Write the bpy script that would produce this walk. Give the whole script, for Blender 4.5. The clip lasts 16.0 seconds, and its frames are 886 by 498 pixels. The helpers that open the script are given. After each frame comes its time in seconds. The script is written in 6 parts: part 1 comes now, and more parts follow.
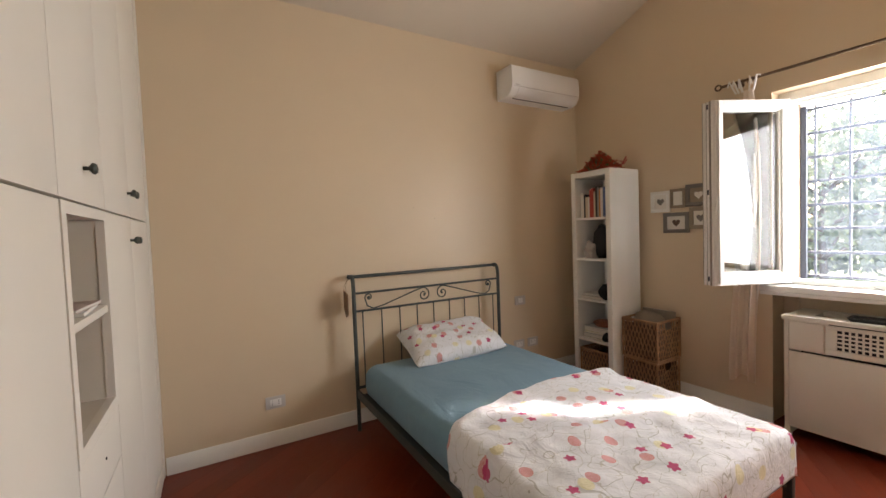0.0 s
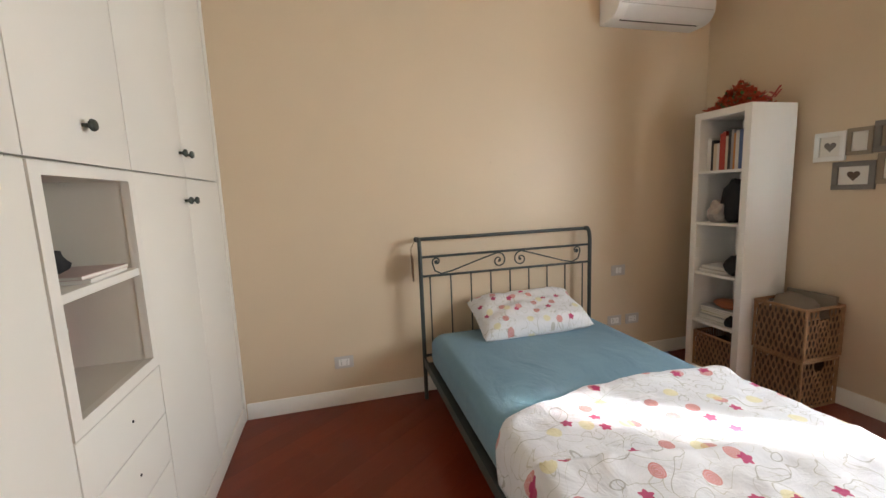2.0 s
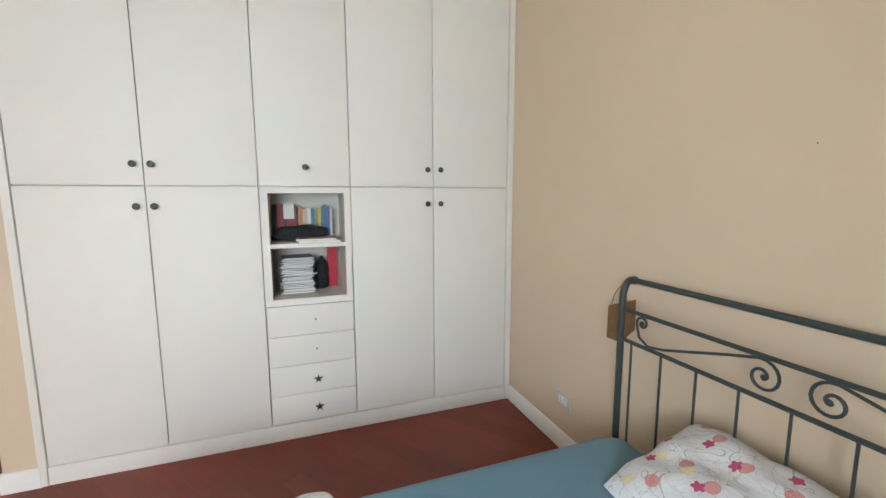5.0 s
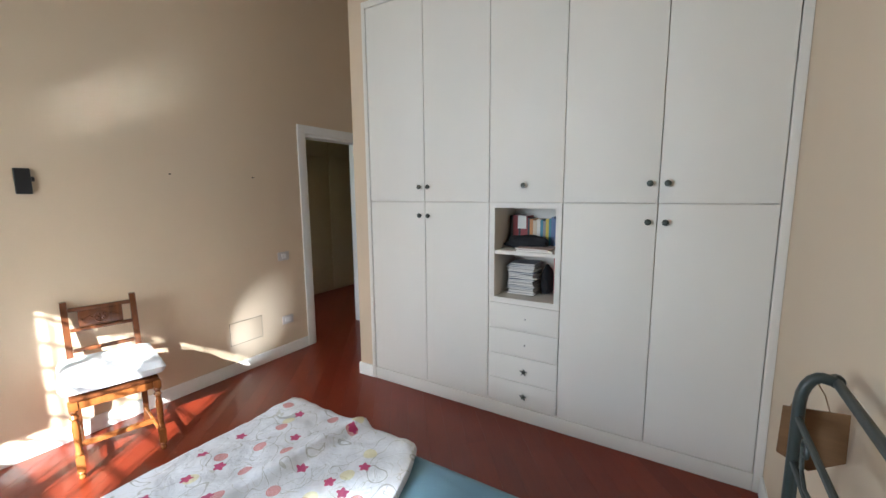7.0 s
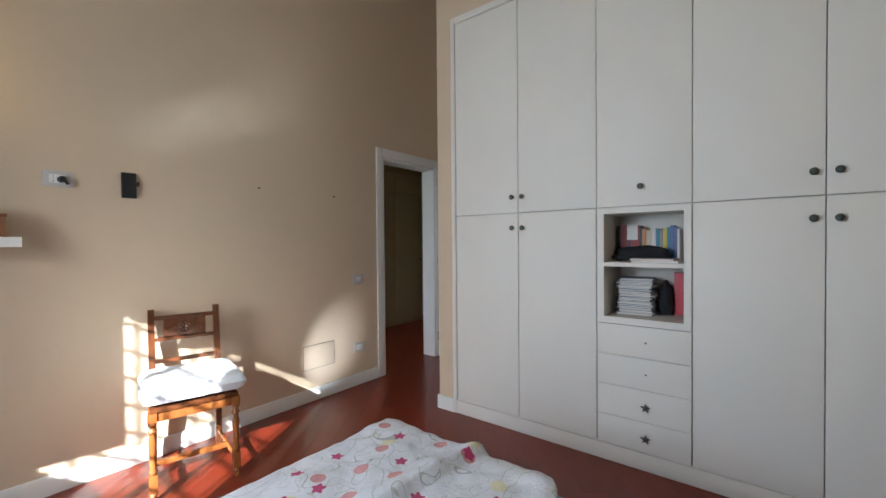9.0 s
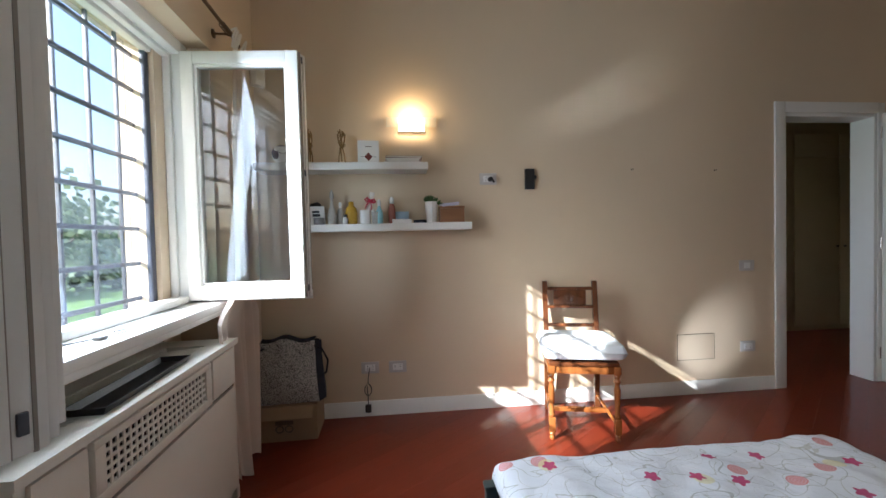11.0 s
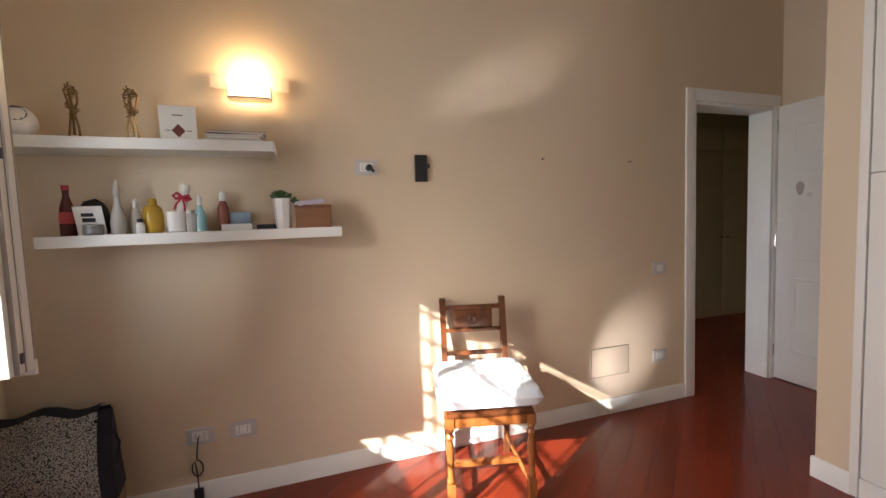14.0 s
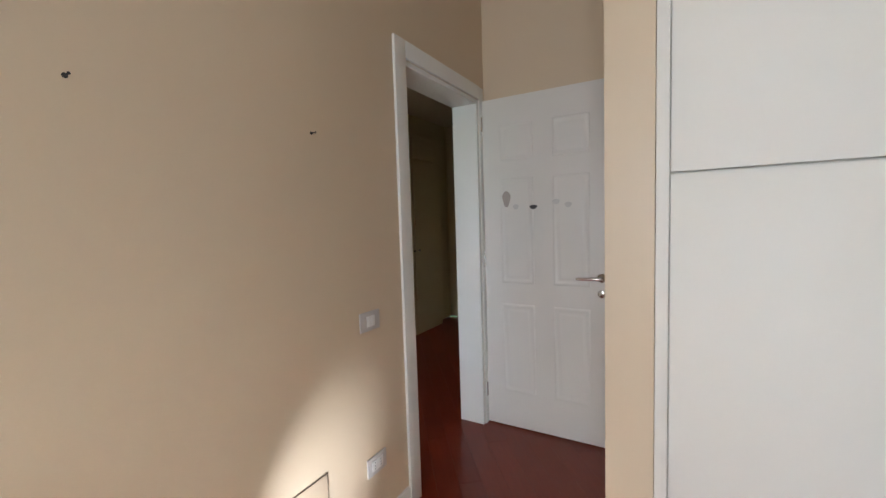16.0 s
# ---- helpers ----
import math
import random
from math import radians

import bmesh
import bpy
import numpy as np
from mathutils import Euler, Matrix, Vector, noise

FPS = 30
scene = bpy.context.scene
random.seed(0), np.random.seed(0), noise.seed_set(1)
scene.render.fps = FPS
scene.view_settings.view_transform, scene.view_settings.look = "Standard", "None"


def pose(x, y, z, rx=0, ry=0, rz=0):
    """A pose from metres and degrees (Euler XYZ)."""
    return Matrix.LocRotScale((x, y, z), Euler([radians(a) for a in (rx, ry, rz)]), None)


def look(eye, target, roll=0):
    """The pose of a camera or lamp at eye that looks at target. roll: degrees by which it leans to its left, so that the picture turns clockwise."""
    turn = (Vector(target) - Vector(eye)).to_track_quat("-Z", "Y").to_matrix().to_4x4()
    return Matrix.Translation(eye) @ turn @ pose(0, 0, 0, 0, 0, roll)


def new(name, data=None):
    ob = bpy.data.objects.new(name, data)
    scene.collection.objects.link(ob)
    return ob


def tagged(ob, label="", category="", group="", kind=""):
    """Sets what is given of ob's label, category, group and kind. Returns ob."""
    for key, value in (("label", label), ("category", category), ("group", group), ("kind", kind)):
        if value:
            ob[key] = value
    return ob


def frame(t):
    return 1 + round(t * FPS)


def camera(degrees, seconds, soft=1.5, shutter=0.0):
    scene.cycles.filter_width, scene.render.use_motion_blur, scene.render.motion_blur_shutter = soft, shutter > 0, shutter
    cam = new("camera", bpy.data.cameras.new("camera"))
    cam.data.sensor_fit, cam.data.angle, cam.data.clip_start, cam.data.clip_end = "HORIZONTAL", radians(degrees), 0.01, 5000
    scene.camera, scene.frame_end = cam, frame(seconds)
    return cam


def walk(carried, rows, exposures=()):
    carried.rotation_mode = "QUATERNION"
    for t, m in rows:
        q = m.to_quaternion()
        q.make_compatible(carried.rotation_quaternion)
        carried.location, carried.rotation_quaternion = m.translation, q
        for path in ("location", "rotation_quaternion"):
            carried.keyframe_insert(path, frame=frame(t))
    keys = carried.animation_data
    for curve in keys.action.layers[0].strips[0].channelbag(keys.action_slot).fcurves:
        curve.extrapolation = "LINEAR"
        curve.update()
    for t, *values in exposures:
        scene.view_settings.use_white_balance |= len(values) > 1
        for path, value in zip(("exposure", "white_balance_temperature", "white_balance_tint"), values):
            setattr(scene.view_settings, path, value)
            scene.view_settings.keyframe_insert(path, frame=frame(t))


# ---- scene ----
cam = camera(95.1, 16.0)
PATH = [
    (0, (0.305, 0.18, 1.339), (1.296, 1.916, 1.259), -2.1),
    (0.5, (0.273, 0.169, 1.328), (0.991, 2.033, 1.224), -2.0),
    (1, (0.281, 0.182, 1.329), (0.831, 2.1, 1.191), -1.9),
    (1.5, (0.381, 0.252, 1.329), (0.883, 2.178, 1.13), -2.0),
    (2, (0.632, 0.379, 1.343), (1.13, 2.297, 1.071), -2.3),
    (2.5, (0.968, 0.495, 1.386), (1.385, 2.432, 1.111), -2.3),
    (3, (1.356, 0.618, 1.424), (1.296, 2.6, 1.159), -2.2),
    (3.5, (1.817, 0.793, 1.386), (1.152, 2.664, 1.143), -1.9),
    (4, (2.143, 1.02, 1.372), (0.912, 2.579, 1.131), -1.3),
    (4.5, (2.303, 1.348, 1.368), (0.68, 2.493, 1.134), -0.7),
    (5, (2.377, 1.641, 1.393), (0.51, 2.312, 1.142), -0.2),
    (5.2, (2.434, 1.778, 1.408), (0.481, 2.121, 1.146), 0.0),
    (7.3, (2.413, 2.619, 1.544), (0.741, 1.558, 1.264), -0.5),
    (7.5, (2.39, 2.619, 1.552), (0.712, 1.565, 1.276), -0.5),
    (8, (2.32, 2.526, 1.479), (0.629, 1.477, 1.277), -0.6),
    (8.5, (2.395, 2.297, 1.312), (0.67, 1.287, 1.265), -0.6),
    (9, (2.414, 2.213, 1.263), (0.842, 0.977, 1.232), -0.5),
    (9.5, (2.475, 2.163, 1.216), (1.215, 0.61, 1.179), -0.7),
    (10, (2.548, 2.154, 1.194), (1.674, 0.355, 1.159), -0.8),
    (10.2, (2.587, 2.167, 1.197), (1.875, 0.299, 1.159), -0.9),
    (12.3, (2.611, 2.104, 1.204), (2.712, 0.107, 1.15), -1.8),
    (12.5, (2.593, 2.081, 1.21), (2.692, 0.084, 1.153), -1.8),
    (13, (2.459, 2.009, 1.261), (2.547, 0.012, 1.197), -2.1),
    (13.5, (2.344, 1.842, 1.280), (2.163, -0.148, 1.199), -2.4),
    (14, (2.295, 1.530, 1.312), (1.673, -0.366, 1.177), -2.0),
    (14.5, (2.203, 1.186, 1.312), (1.132, -0.498, 1.179), -1.8),
    (15, (2.035, 0.894, 1.318), (0.538, -0.425, 1.183), -1.5),
    (15.5, (1.697, 0.663, 1.342), (0.022, -0.421, 1.2), -1.6),
    (16, (1.29, 0.465, 1.347), (-0.432, -0.542, 1.204), -1.8),
]
EXPOSURE = [
    (0.0, 2.72, 7150, 15), (1.0, 2.87, 6950, 12), (2.5, 3.14, 6400, 9), (3.5, 3.27, 6050, 8), (4.0, 3.04, 6500, 11),
    (4.5, 3.03, 6350, 9), (5.0, 3.2, 5900, 5), (7.5, 2.72, 5740, 6), (8.5, 2.66, 5840, 4), (9.0, 2.49, 5640, 7),
    (9.5, 2.58, 5600, 7), (10.0, 2.38, 5600, 6), (12.5, 2.11, 6000, 19), (13.5, 2.01, 7100, 34), (14.0, 2.51, 6450, 16),
    (14.5, 2.53, 5190, 5), (15.0, 2.48, 5380, 5), (15.5, 2.76, 5900, 9), (16.0, 2.93, 5930, 8),
]
walk(cam, [(t, look(eye, target, roll)) for t, eye, target, roll in PATH], EXPOSURE)

# ---- light ----
SUN_TRAVEL = Vector((-1.0, -0.585, -0.60))
world = bpy.data.worlds.new("sky")
scene.world = world
world.use_nodes = True
wn = world.node_tree.nodes
wn.clear()
w_out = wn.new("ShaderNodeOutputWorld")
w_bg = wn.new("ShaderNodeBackground")
w_sky = wn.new("ShaderNodeTexSky")
w_sky.sky_type = "NISHITA"
w_sky.sun_disc = False
w_sky.sun_elevation = radians(27.4)
w_sky.sun_rotation = radians(59.9)
w_sky.dust_density = 4.0
w_sky.air_density = 0.8
w_bg.inputs["Strength"].default_value = 0.12
world.node_tree.links.new(w_sky.outputs[0], w_bg.inputs[0])
world.node_tree.links.new(w_bg.outputs[0], w_out.inputs[0])

sun_data = bpy.data.lights.new("sun", "SUN")
sun_data.energy = 5.0
sun_data.angle = radians(0.55)
sun_data.color = (1.0, 0.94, 0.85)
sun = new("sun", sun_data)
sun.matrix_world = look((12, 9, 9), Vector((12, 9, 9)) + SUN_TRAVEL)

# the window wall stands a little out of square to the room
WALL = pose(3.440, 2.98, 0, 0, 0, 1.70)

sky_data = bpy.data.lights.new("window_skylight", "AREA")
sky_data.shape = "RECTANGLE"
sky_data.size, sky_data.size_y = 1.12, 1.10
sky_data.energy = 10.0
sky_data.color = (0.87, 0.93, 1.0)
sky_light = new("window_skylight", sky_data)
sky_light.matrix_world = WALL @ look((0.17, -2.25, 1.52), (-0.83, -1.80, 1.40))

bulb_data = bpy.data.lights.new("wall_lamp_bulb", "POINT")
bulb_data.energy = 0.74
bulb_data.color = (1.0, 0.68, 0.36)
bulb_data.shadow_soft_size = 0.03
bulb = new("wall_lamp_bulb", bulb_data)
bulb.location = (2.52, -0.555, 2.02)

# added narrow-beam area lamp, standing in for sun mirrored by the open casement's pane
beam_data = bpy.data.lights.new("pane_reflection_stand_in", "AREA")
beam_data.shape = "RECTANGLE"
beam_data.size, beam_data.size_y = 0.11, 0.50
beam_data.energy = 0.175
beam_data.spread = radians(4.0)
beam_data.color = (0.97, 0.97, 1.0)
beam = new("pane_reflection_stand_in", beam_data)
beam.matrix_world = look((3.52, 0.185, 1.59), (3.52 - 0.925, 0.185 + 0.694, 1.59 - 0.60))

# two added lamps standing in for sun mirrored by polished floor and enamelled sill
floor_data = bpy.data.lights.new("floor_reflection_stand_in", "SPOT")
floor_data.energy = 17.0
floor_data.spot_size, floor_data.spot_blend = radians(38), 1.0
floor_data.shadow_soft_size = 0.012
floor_data.color = (0.96, 0.97, 1.0)
floor_beam = new("floor_reflection_stand_in", floor_data)
floor_beam.matrix_world = look((1.25, -0.12, 0.015), (0.36, -0.63, 0.37)) @ Matrix.Diagonal((0.48, 1.0, 1.0, 1.0))

sill_data = bpy.data.lights.new("sill_reflection_stand_in", "AREA")
sill_data.shape = "ELLIPSE"
sill_data.size, sill_data.size_y = 0.42, 0.13
sill_data.energy = 0.030
sill_data.spread = radians(10.0)
sill_data.color = (0.97, 0.98, 1.0)
sill_beam = new("sill_reflection_stand_in", sill_data)
sill_beam.matrix_world = look((3.28, 0.60, 0.95), (1.18, -0.63, 2.15), 4)

# daylight from the hall's own window
hall_data = bpy.data.lights.new("hall_skylight", "AREA")
hall_data.shape = "RECTANGLE"
hall_data.size, hall_data.size_y = 0.8, 1.1
hall_data.energy = 0.38
hall_light = new("hall_skylight", hall_data)
hall_light.matrix_world = look((1.22, -1.5, 1.55), (-1.0, -1.5, 1.2))


# ---- materials ----
class Nodes:
    """Short hand for a material's node tree."""

    def __init__(self, name):
        self.mat = bpy.data.materials.new(name)
        self.mat.use_nodes = True
        self.t = self.mat.node_tree
        self.b = self.t.nodes["Principled BSDF"]

    def n(self, kind, operation="", data_type="", dimensions=""):
        node = self.t.nodes.new("ShaderNode" + kind)
        if operation:
            node.operation = operation
        if data_type:
            node.data_type = data_type
        if dimensions:
            node.voronoi_dimensions = dimensions
        return node

    def put(self, node, key, value):
        if isinstance(value, bpy.types.NodeSocket):
            self.t.links.new(value, node.inputs[key])
        else:
            node.inputs[key].default_value = value

    def coord(self, which="Object", scale=(1, 1, 1), rot=(0, 0, 0)):
        c = self.n("TexCoord")
        m = self.n("Mapping")
        self.t.links.new(c.outputs[which], m.inputs[0])
        m.inputs["Scale"].default_value = scale
        m.inputs["Rotation"].default_value = rot
        return m.outputs[0]

    def noise(self, vec, scale, detail=4.0, rough=0.55, dist=0.0):
        x = self.n("TexNoise")
        self.t.links.new(vec, x.inputs["Vector"])
        for k, v in (("Scale", scale), ("Detail", detail), ("Roughness", rough), ("Distortion", dist)):
            x.inputs[k].default_value = v
        return x.outputs["Fac"]

    def math(self, op, a, b=0.0, c=None):
        x = self.n("Math", operation=op)
        self.put(x, 0, a)
        self.put(x, 1, b)
        if c is not None:
            self.put(x, 2, c)
        return x.outputs[0]

    def mix(self, fac, a, b):
        x = self.n("Mix", data_type="RGBA")
        self.put(x, 0, fac)
        self.put(x, 6, (*a, 1) if isinstance(a, tuple) else a)
        self.put(x, 7, (*b, 1) if isinstance(b, tuple) else b)
        return x.outputs[2]

    def ramp(self, fac, lo, hi):
        x = self.n("MapRange")
        self.put(x, 0, fac)
        x.inputs[1].default_value, x.inputs[2].default_value = lo, hi
        return x.outputs[0]

    def bump(self, height, strength, distance):
        x = self.n("Bump")
        self.put(x, "Height", height)
        x.inputs["Strength"].default_value = strength
        x.inputs["Distance"].default_value = distance
        self.t.links.new(x.outputs[0], self.b.inputs["Normal"])

    def done(self, color, rough=0.5, metal=0.0, spec=None):
        self.put(self.b, "Base Color", (*color, 1) if isinstance(color, tuple) else color)
        self.put(self.b, "Roughness", rough)
        self.put(self.b, "Metallic", metal)
        if spec is not None:
            self.put(self.b, "Specular IOR Level", spec)
        return self.mat


def varied(name, lo, hi, rough=0.5, scale=3.0, fine=60.0, bump=0.0, metal=0.0, spec=None, stretch=(1, 1, 1), spread=0.1):
    """A surface whose colour drifts between two tones at two scales, with fine relief."""
    s = Nodes(name)
    v = s.coord("Object", stretch)
    big = s.ramp(s.noise(v, scale, 3.0), 0.3, 0.7)
    small = s.noise(v, fine, 4.0)
    f = s.math("ADD", s.math("MULTIPLY", big, 0.65), s.math("MULTIPLY", small, 0.35))
    if bump:
        s.bump(small, bump, 0.002)
    r = s.math("ADD", s.math("MULTIPLY", small, spread), rough - spread / 2)
    return s.done(s.mix(f, lo, hi), r, metal, spec)


M = {}
M["wall"] = varied("beige_wall_paint", (0.655, 0.530, 0.378), (0.700, 0.567, 0.408), 0.42, 1.2, 140.0, 0.10, spec=0.35)
M["ceiling"] = varied("cream_ceiling_paint", (0.60, 0.52, 0.42), (0.64, 0.56, 0.46), 0.75, 1.5, 120.0, 0.08)
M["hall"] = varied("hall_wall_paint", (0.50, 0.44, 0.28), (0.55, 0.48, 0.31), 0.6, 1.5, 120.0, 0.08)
M["lacquer"] = varied("white_lacquer", (0.78, 0.75, 0.68), (0.82, 0.79, 0.72), 0.55, 2.0, 90.0, 0.03)
M["inside"] = varied("cabinet_inside", (0.70, 0.66, 0.58), (0.76, 0.72, 0.64), 0.5, 3.0, 90.0, 0.02)
M["sill"] = varied("glossy_sill_enamel", (0.80, 0.79, 0.75), (0.85, 0.84, 0.80), 0.12, 3.0, 14.0, 0.03, spread=0.05)
M["white"] = varied("white_paint", (0.80, 0.79, 0.75), (0.85, 0.84, 0.80), 0.4, 3.0, 90.0, 0.03)
M["door"] = varied("white_door_paint", (0.76, 0.73, 0.68), (0.80, 0.77, 0.72), 0.4, 2.0, 90.0, 0.03)
M["radiator"] = varied("ivory_radiator_paint", (0.76, 0.72, 0.64), (0.80, 0.76, 0.68), 0.45, 3.0, 90.0, 0.03)
M["plastic"] = varied("white_plastic", (0.80, 0.79, 0.77), (0.84, 0.83, 0.81), 0.35, 5.0, 90.0)
M["grey_plastic"] = varied("grey_plastic", (0.54, 0.51, 0.49), (0.60, 0.57, 0.55), 0.4, 5.0, 90.0)
M["black_plastic"] = varied("black_plastic", (0.012, 0.012, 0.013), (0.022, 0.022, 0.024), 0.35, 5.0, 90.0)
M["iron"] = varied("green_black_iron", (0.030, 0.040, 0.038), (0.050, 0.062, 0.058), 0.42, 8.0, 160.0, 0.1)
M["bronze"] = varied("dark_bronze", (0.10, 0.065, 0.04), (0.15, 0.10, 0.065), 0.38, 8.0, 90.0, metal=0.8)
M["knob"] = varied("oxidised_knob", (0.040, 0.048, 0.040), (0.085, 0.095, 0.08), 0.45, 60.0, 200.0, 0.3, metal=0.5)
M["chrome"] = varied("brushed_nickel", (0.62, 0.60, 0.56), (0.70, 0.68, 0.64), 0.22, 8.0, 200.0, metal=1.0)
M["brass"] = varied("old_brass", (0.15, 0.09, 0.035), (0.30, 0.19, 0.08), 0.38, 20.0, 200.0, metal=0.9)
M["paper"] = varied("paper", (0.74, 0.71, 0.65), (0.80, 0.77, 0.71), 0.8, 4.0, 300.0)
M["card"] = varied("cardboard", (0.27, 0.175, 0.10), (0.33, 0.22, 0.135), 0.8, 5.0, 120.0, 0.1)
M["print"] = varied("dark_print", (0.10, 0.065, 0.045), (0.13, 0.09, 0.06), 0.8, 6.0, 90.0)
M["cloth_black"] = varied("black_cloth", (0.010, 0.010, 0.012), (0.022, 0.022, 0.025), 0.9, 8.0, 300.0, 0.3)
M["cloth_navy"] = varied("navy_cloth", (0.012, 0.015, 0.028), (0.022, 0.028, 0.045), 0.85, 8.0, 300.0, 0.3)
M["cloth_grey"] = varied("grey_knit", (0.30, 0.27, 0.24), (0.52, 0.48, 0.44), 0.9, 25.0, 300.0, 0.4)
M["leaf_dark"] = varied("plant_leaf", (0.035, 0.09, 0.02), (0.07, 0.15, 0.035), 0.5, 20.0, 90.0)
M["flower_red"] = varied("dried_red_flowers", (0.36, 0.030, 0.012), (0.58, 0.085, 0.03), 0.75, 25.0, 200.0, 0.2)
M["wood_box"] = varied("brown_box_wood", (0.18, 0.075, 0.032), (0.26, 0.12, 0.052), 0.5, 4.0, 60.0, 0.05, stretch=(1, 6, 6))
# near-black for nails, and for the shade in slots, holes and hidden insides
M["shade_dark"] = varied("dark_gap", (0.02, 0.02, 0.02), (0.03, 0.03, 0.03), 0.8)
M["rubber"] = varied("window_seal_rubber", (0.30, 0.27, 0.23), (0.36, 0.32, 0.28), 0.6, 8.0, 120.0)
M["screen"] = varied("grey_blue_screen_frame", (0.055, 0.065, 0.095), (0.075, 0.085, 0.12), 0.4, 4.0, 90.0)
M["bar"] = varied("window_bar_paint", (0.045, 0.05, 0.065), (0.075, 0.08, 0.10), 0.45, 6.0, 90.0)
M["stone"] = varied("outside_sill_stone", (0.36, 0.34, 0.30), (0.44, 0.42, 0.38), 0.7, 6.0, 90.0, 0.2)
M["plaster_out"] = varied("outside_plaster", (0.50, 0.40, 0.28), (0.56, 0.45, 0.33), 0.85, 2.0, 60.0, 0.3)
M["grass"] = varied("lawn", (0.045, 0.10, 0.018), (0.10, 0.19, 0.035), 0.9, 0.6, 14.0, 0.5)
M["bark"] = varied("bark", (0.07, 0.05, 0.035), (0.13, 0.10, 0.07), 0.9, 6.0, 40.0, 0.6, stretch=(1, 1, 0.3))


def tone(name, c, rough=0.6, metal=0.0):
    """A plain small-object colour with a slight drift."""
    if name not in M:
        M[name] = varied(name, tuple(x * 0.9 for x in c), tuple(min(1, x * 1.08) for x in c), rough, 8.0, 120.0, 0.03, metal)
    return M[name]


def floor_wood():
    s = Nodes("red_brown_parquet")
    info = s.n("ObjectInfo")
    v = s.coord("Object", (1, 1, 1))
    grain_v = s.n("VectorMath", operation="MULTIPLY")
    s.t.links.new(v, grain_v.inputs[0])
    grain_v.inputs[1].default_value = (3.0, 40.0, 40.0)
    grain = s.noise(grain_v.outputs[0], 1.6, 6.0, 0.6, 0.6)
    cloud = s.ramp(s.noise(v, 2.3, 3.0), 0.3, 0.7)
    f = s.math("ADD", s.math("MULTIPLY", grain, 0.6), s.math("MULTIPLY", info.outputs["Random"], 0.4))
    c = s.mix(f, (0.125, 0.016, 0.006), (0.235, 0.034, 0.012))
    c = s.mix(s.math("MULTIPLY", cloud, 0.25), c, (0.14, 0.020, 0.008))
    r = s.math("ADD", s.math("MULTIPLY", s.noise(v, 30.0, 4.0), 0.10), 0.32)
    s.bump(grain, 0.03, 0.001)
    s.put(s.b, "Coat Weight", 0.4)
    s.put(s.b, "Coat Roughness", s.math("MULTIPLY_ADD", s.noise(v, 9.0, 3.0), 0.05, 0.085))
    s.put(s.b, "Coat IOR", 1.5)
    return s.done(c, r, 0.0, 0.20)


def wood(name, lo, hi, rough=0.3, along=(1, 1, 0.12), scale=26.0):
    s = Nodes(name)
    v = s.coord("Object", along)
    g = s.noise(v, scale, 6.0, 0.6, 0.8)
    s.bump(g, 0.08, 0.001)
    return s.done(s.mix(s.ramp(g, 0.3, 0.7), lo, hi), rough)


def sheet_cloth():
    s = Nodes("blue_jersey_sheet")
    v = s.coord("Object")
    big = s.ramp(s.noise(v, 3.0, 3.0), 0.3, 0.7)
    fine = s.noise(v, 500.0, 2.0)
    crease = s.noise(s.coord("Object", (4.2, 2.8, 2), (0, 0, -0.25)), 1.3, 4.0, 0.55, 1.1)
    s.bump(s.math("ADD", s.math("MULTIPLY", fine, 0.03), crease), 0.4, 0.020)
    s.put(s.b, "Sheen Weight", 0.15)
    return s.done(s.mix(big, (0.115, 0.225, 0.30), (0.14, 0.26, 0.335)), 0.85)


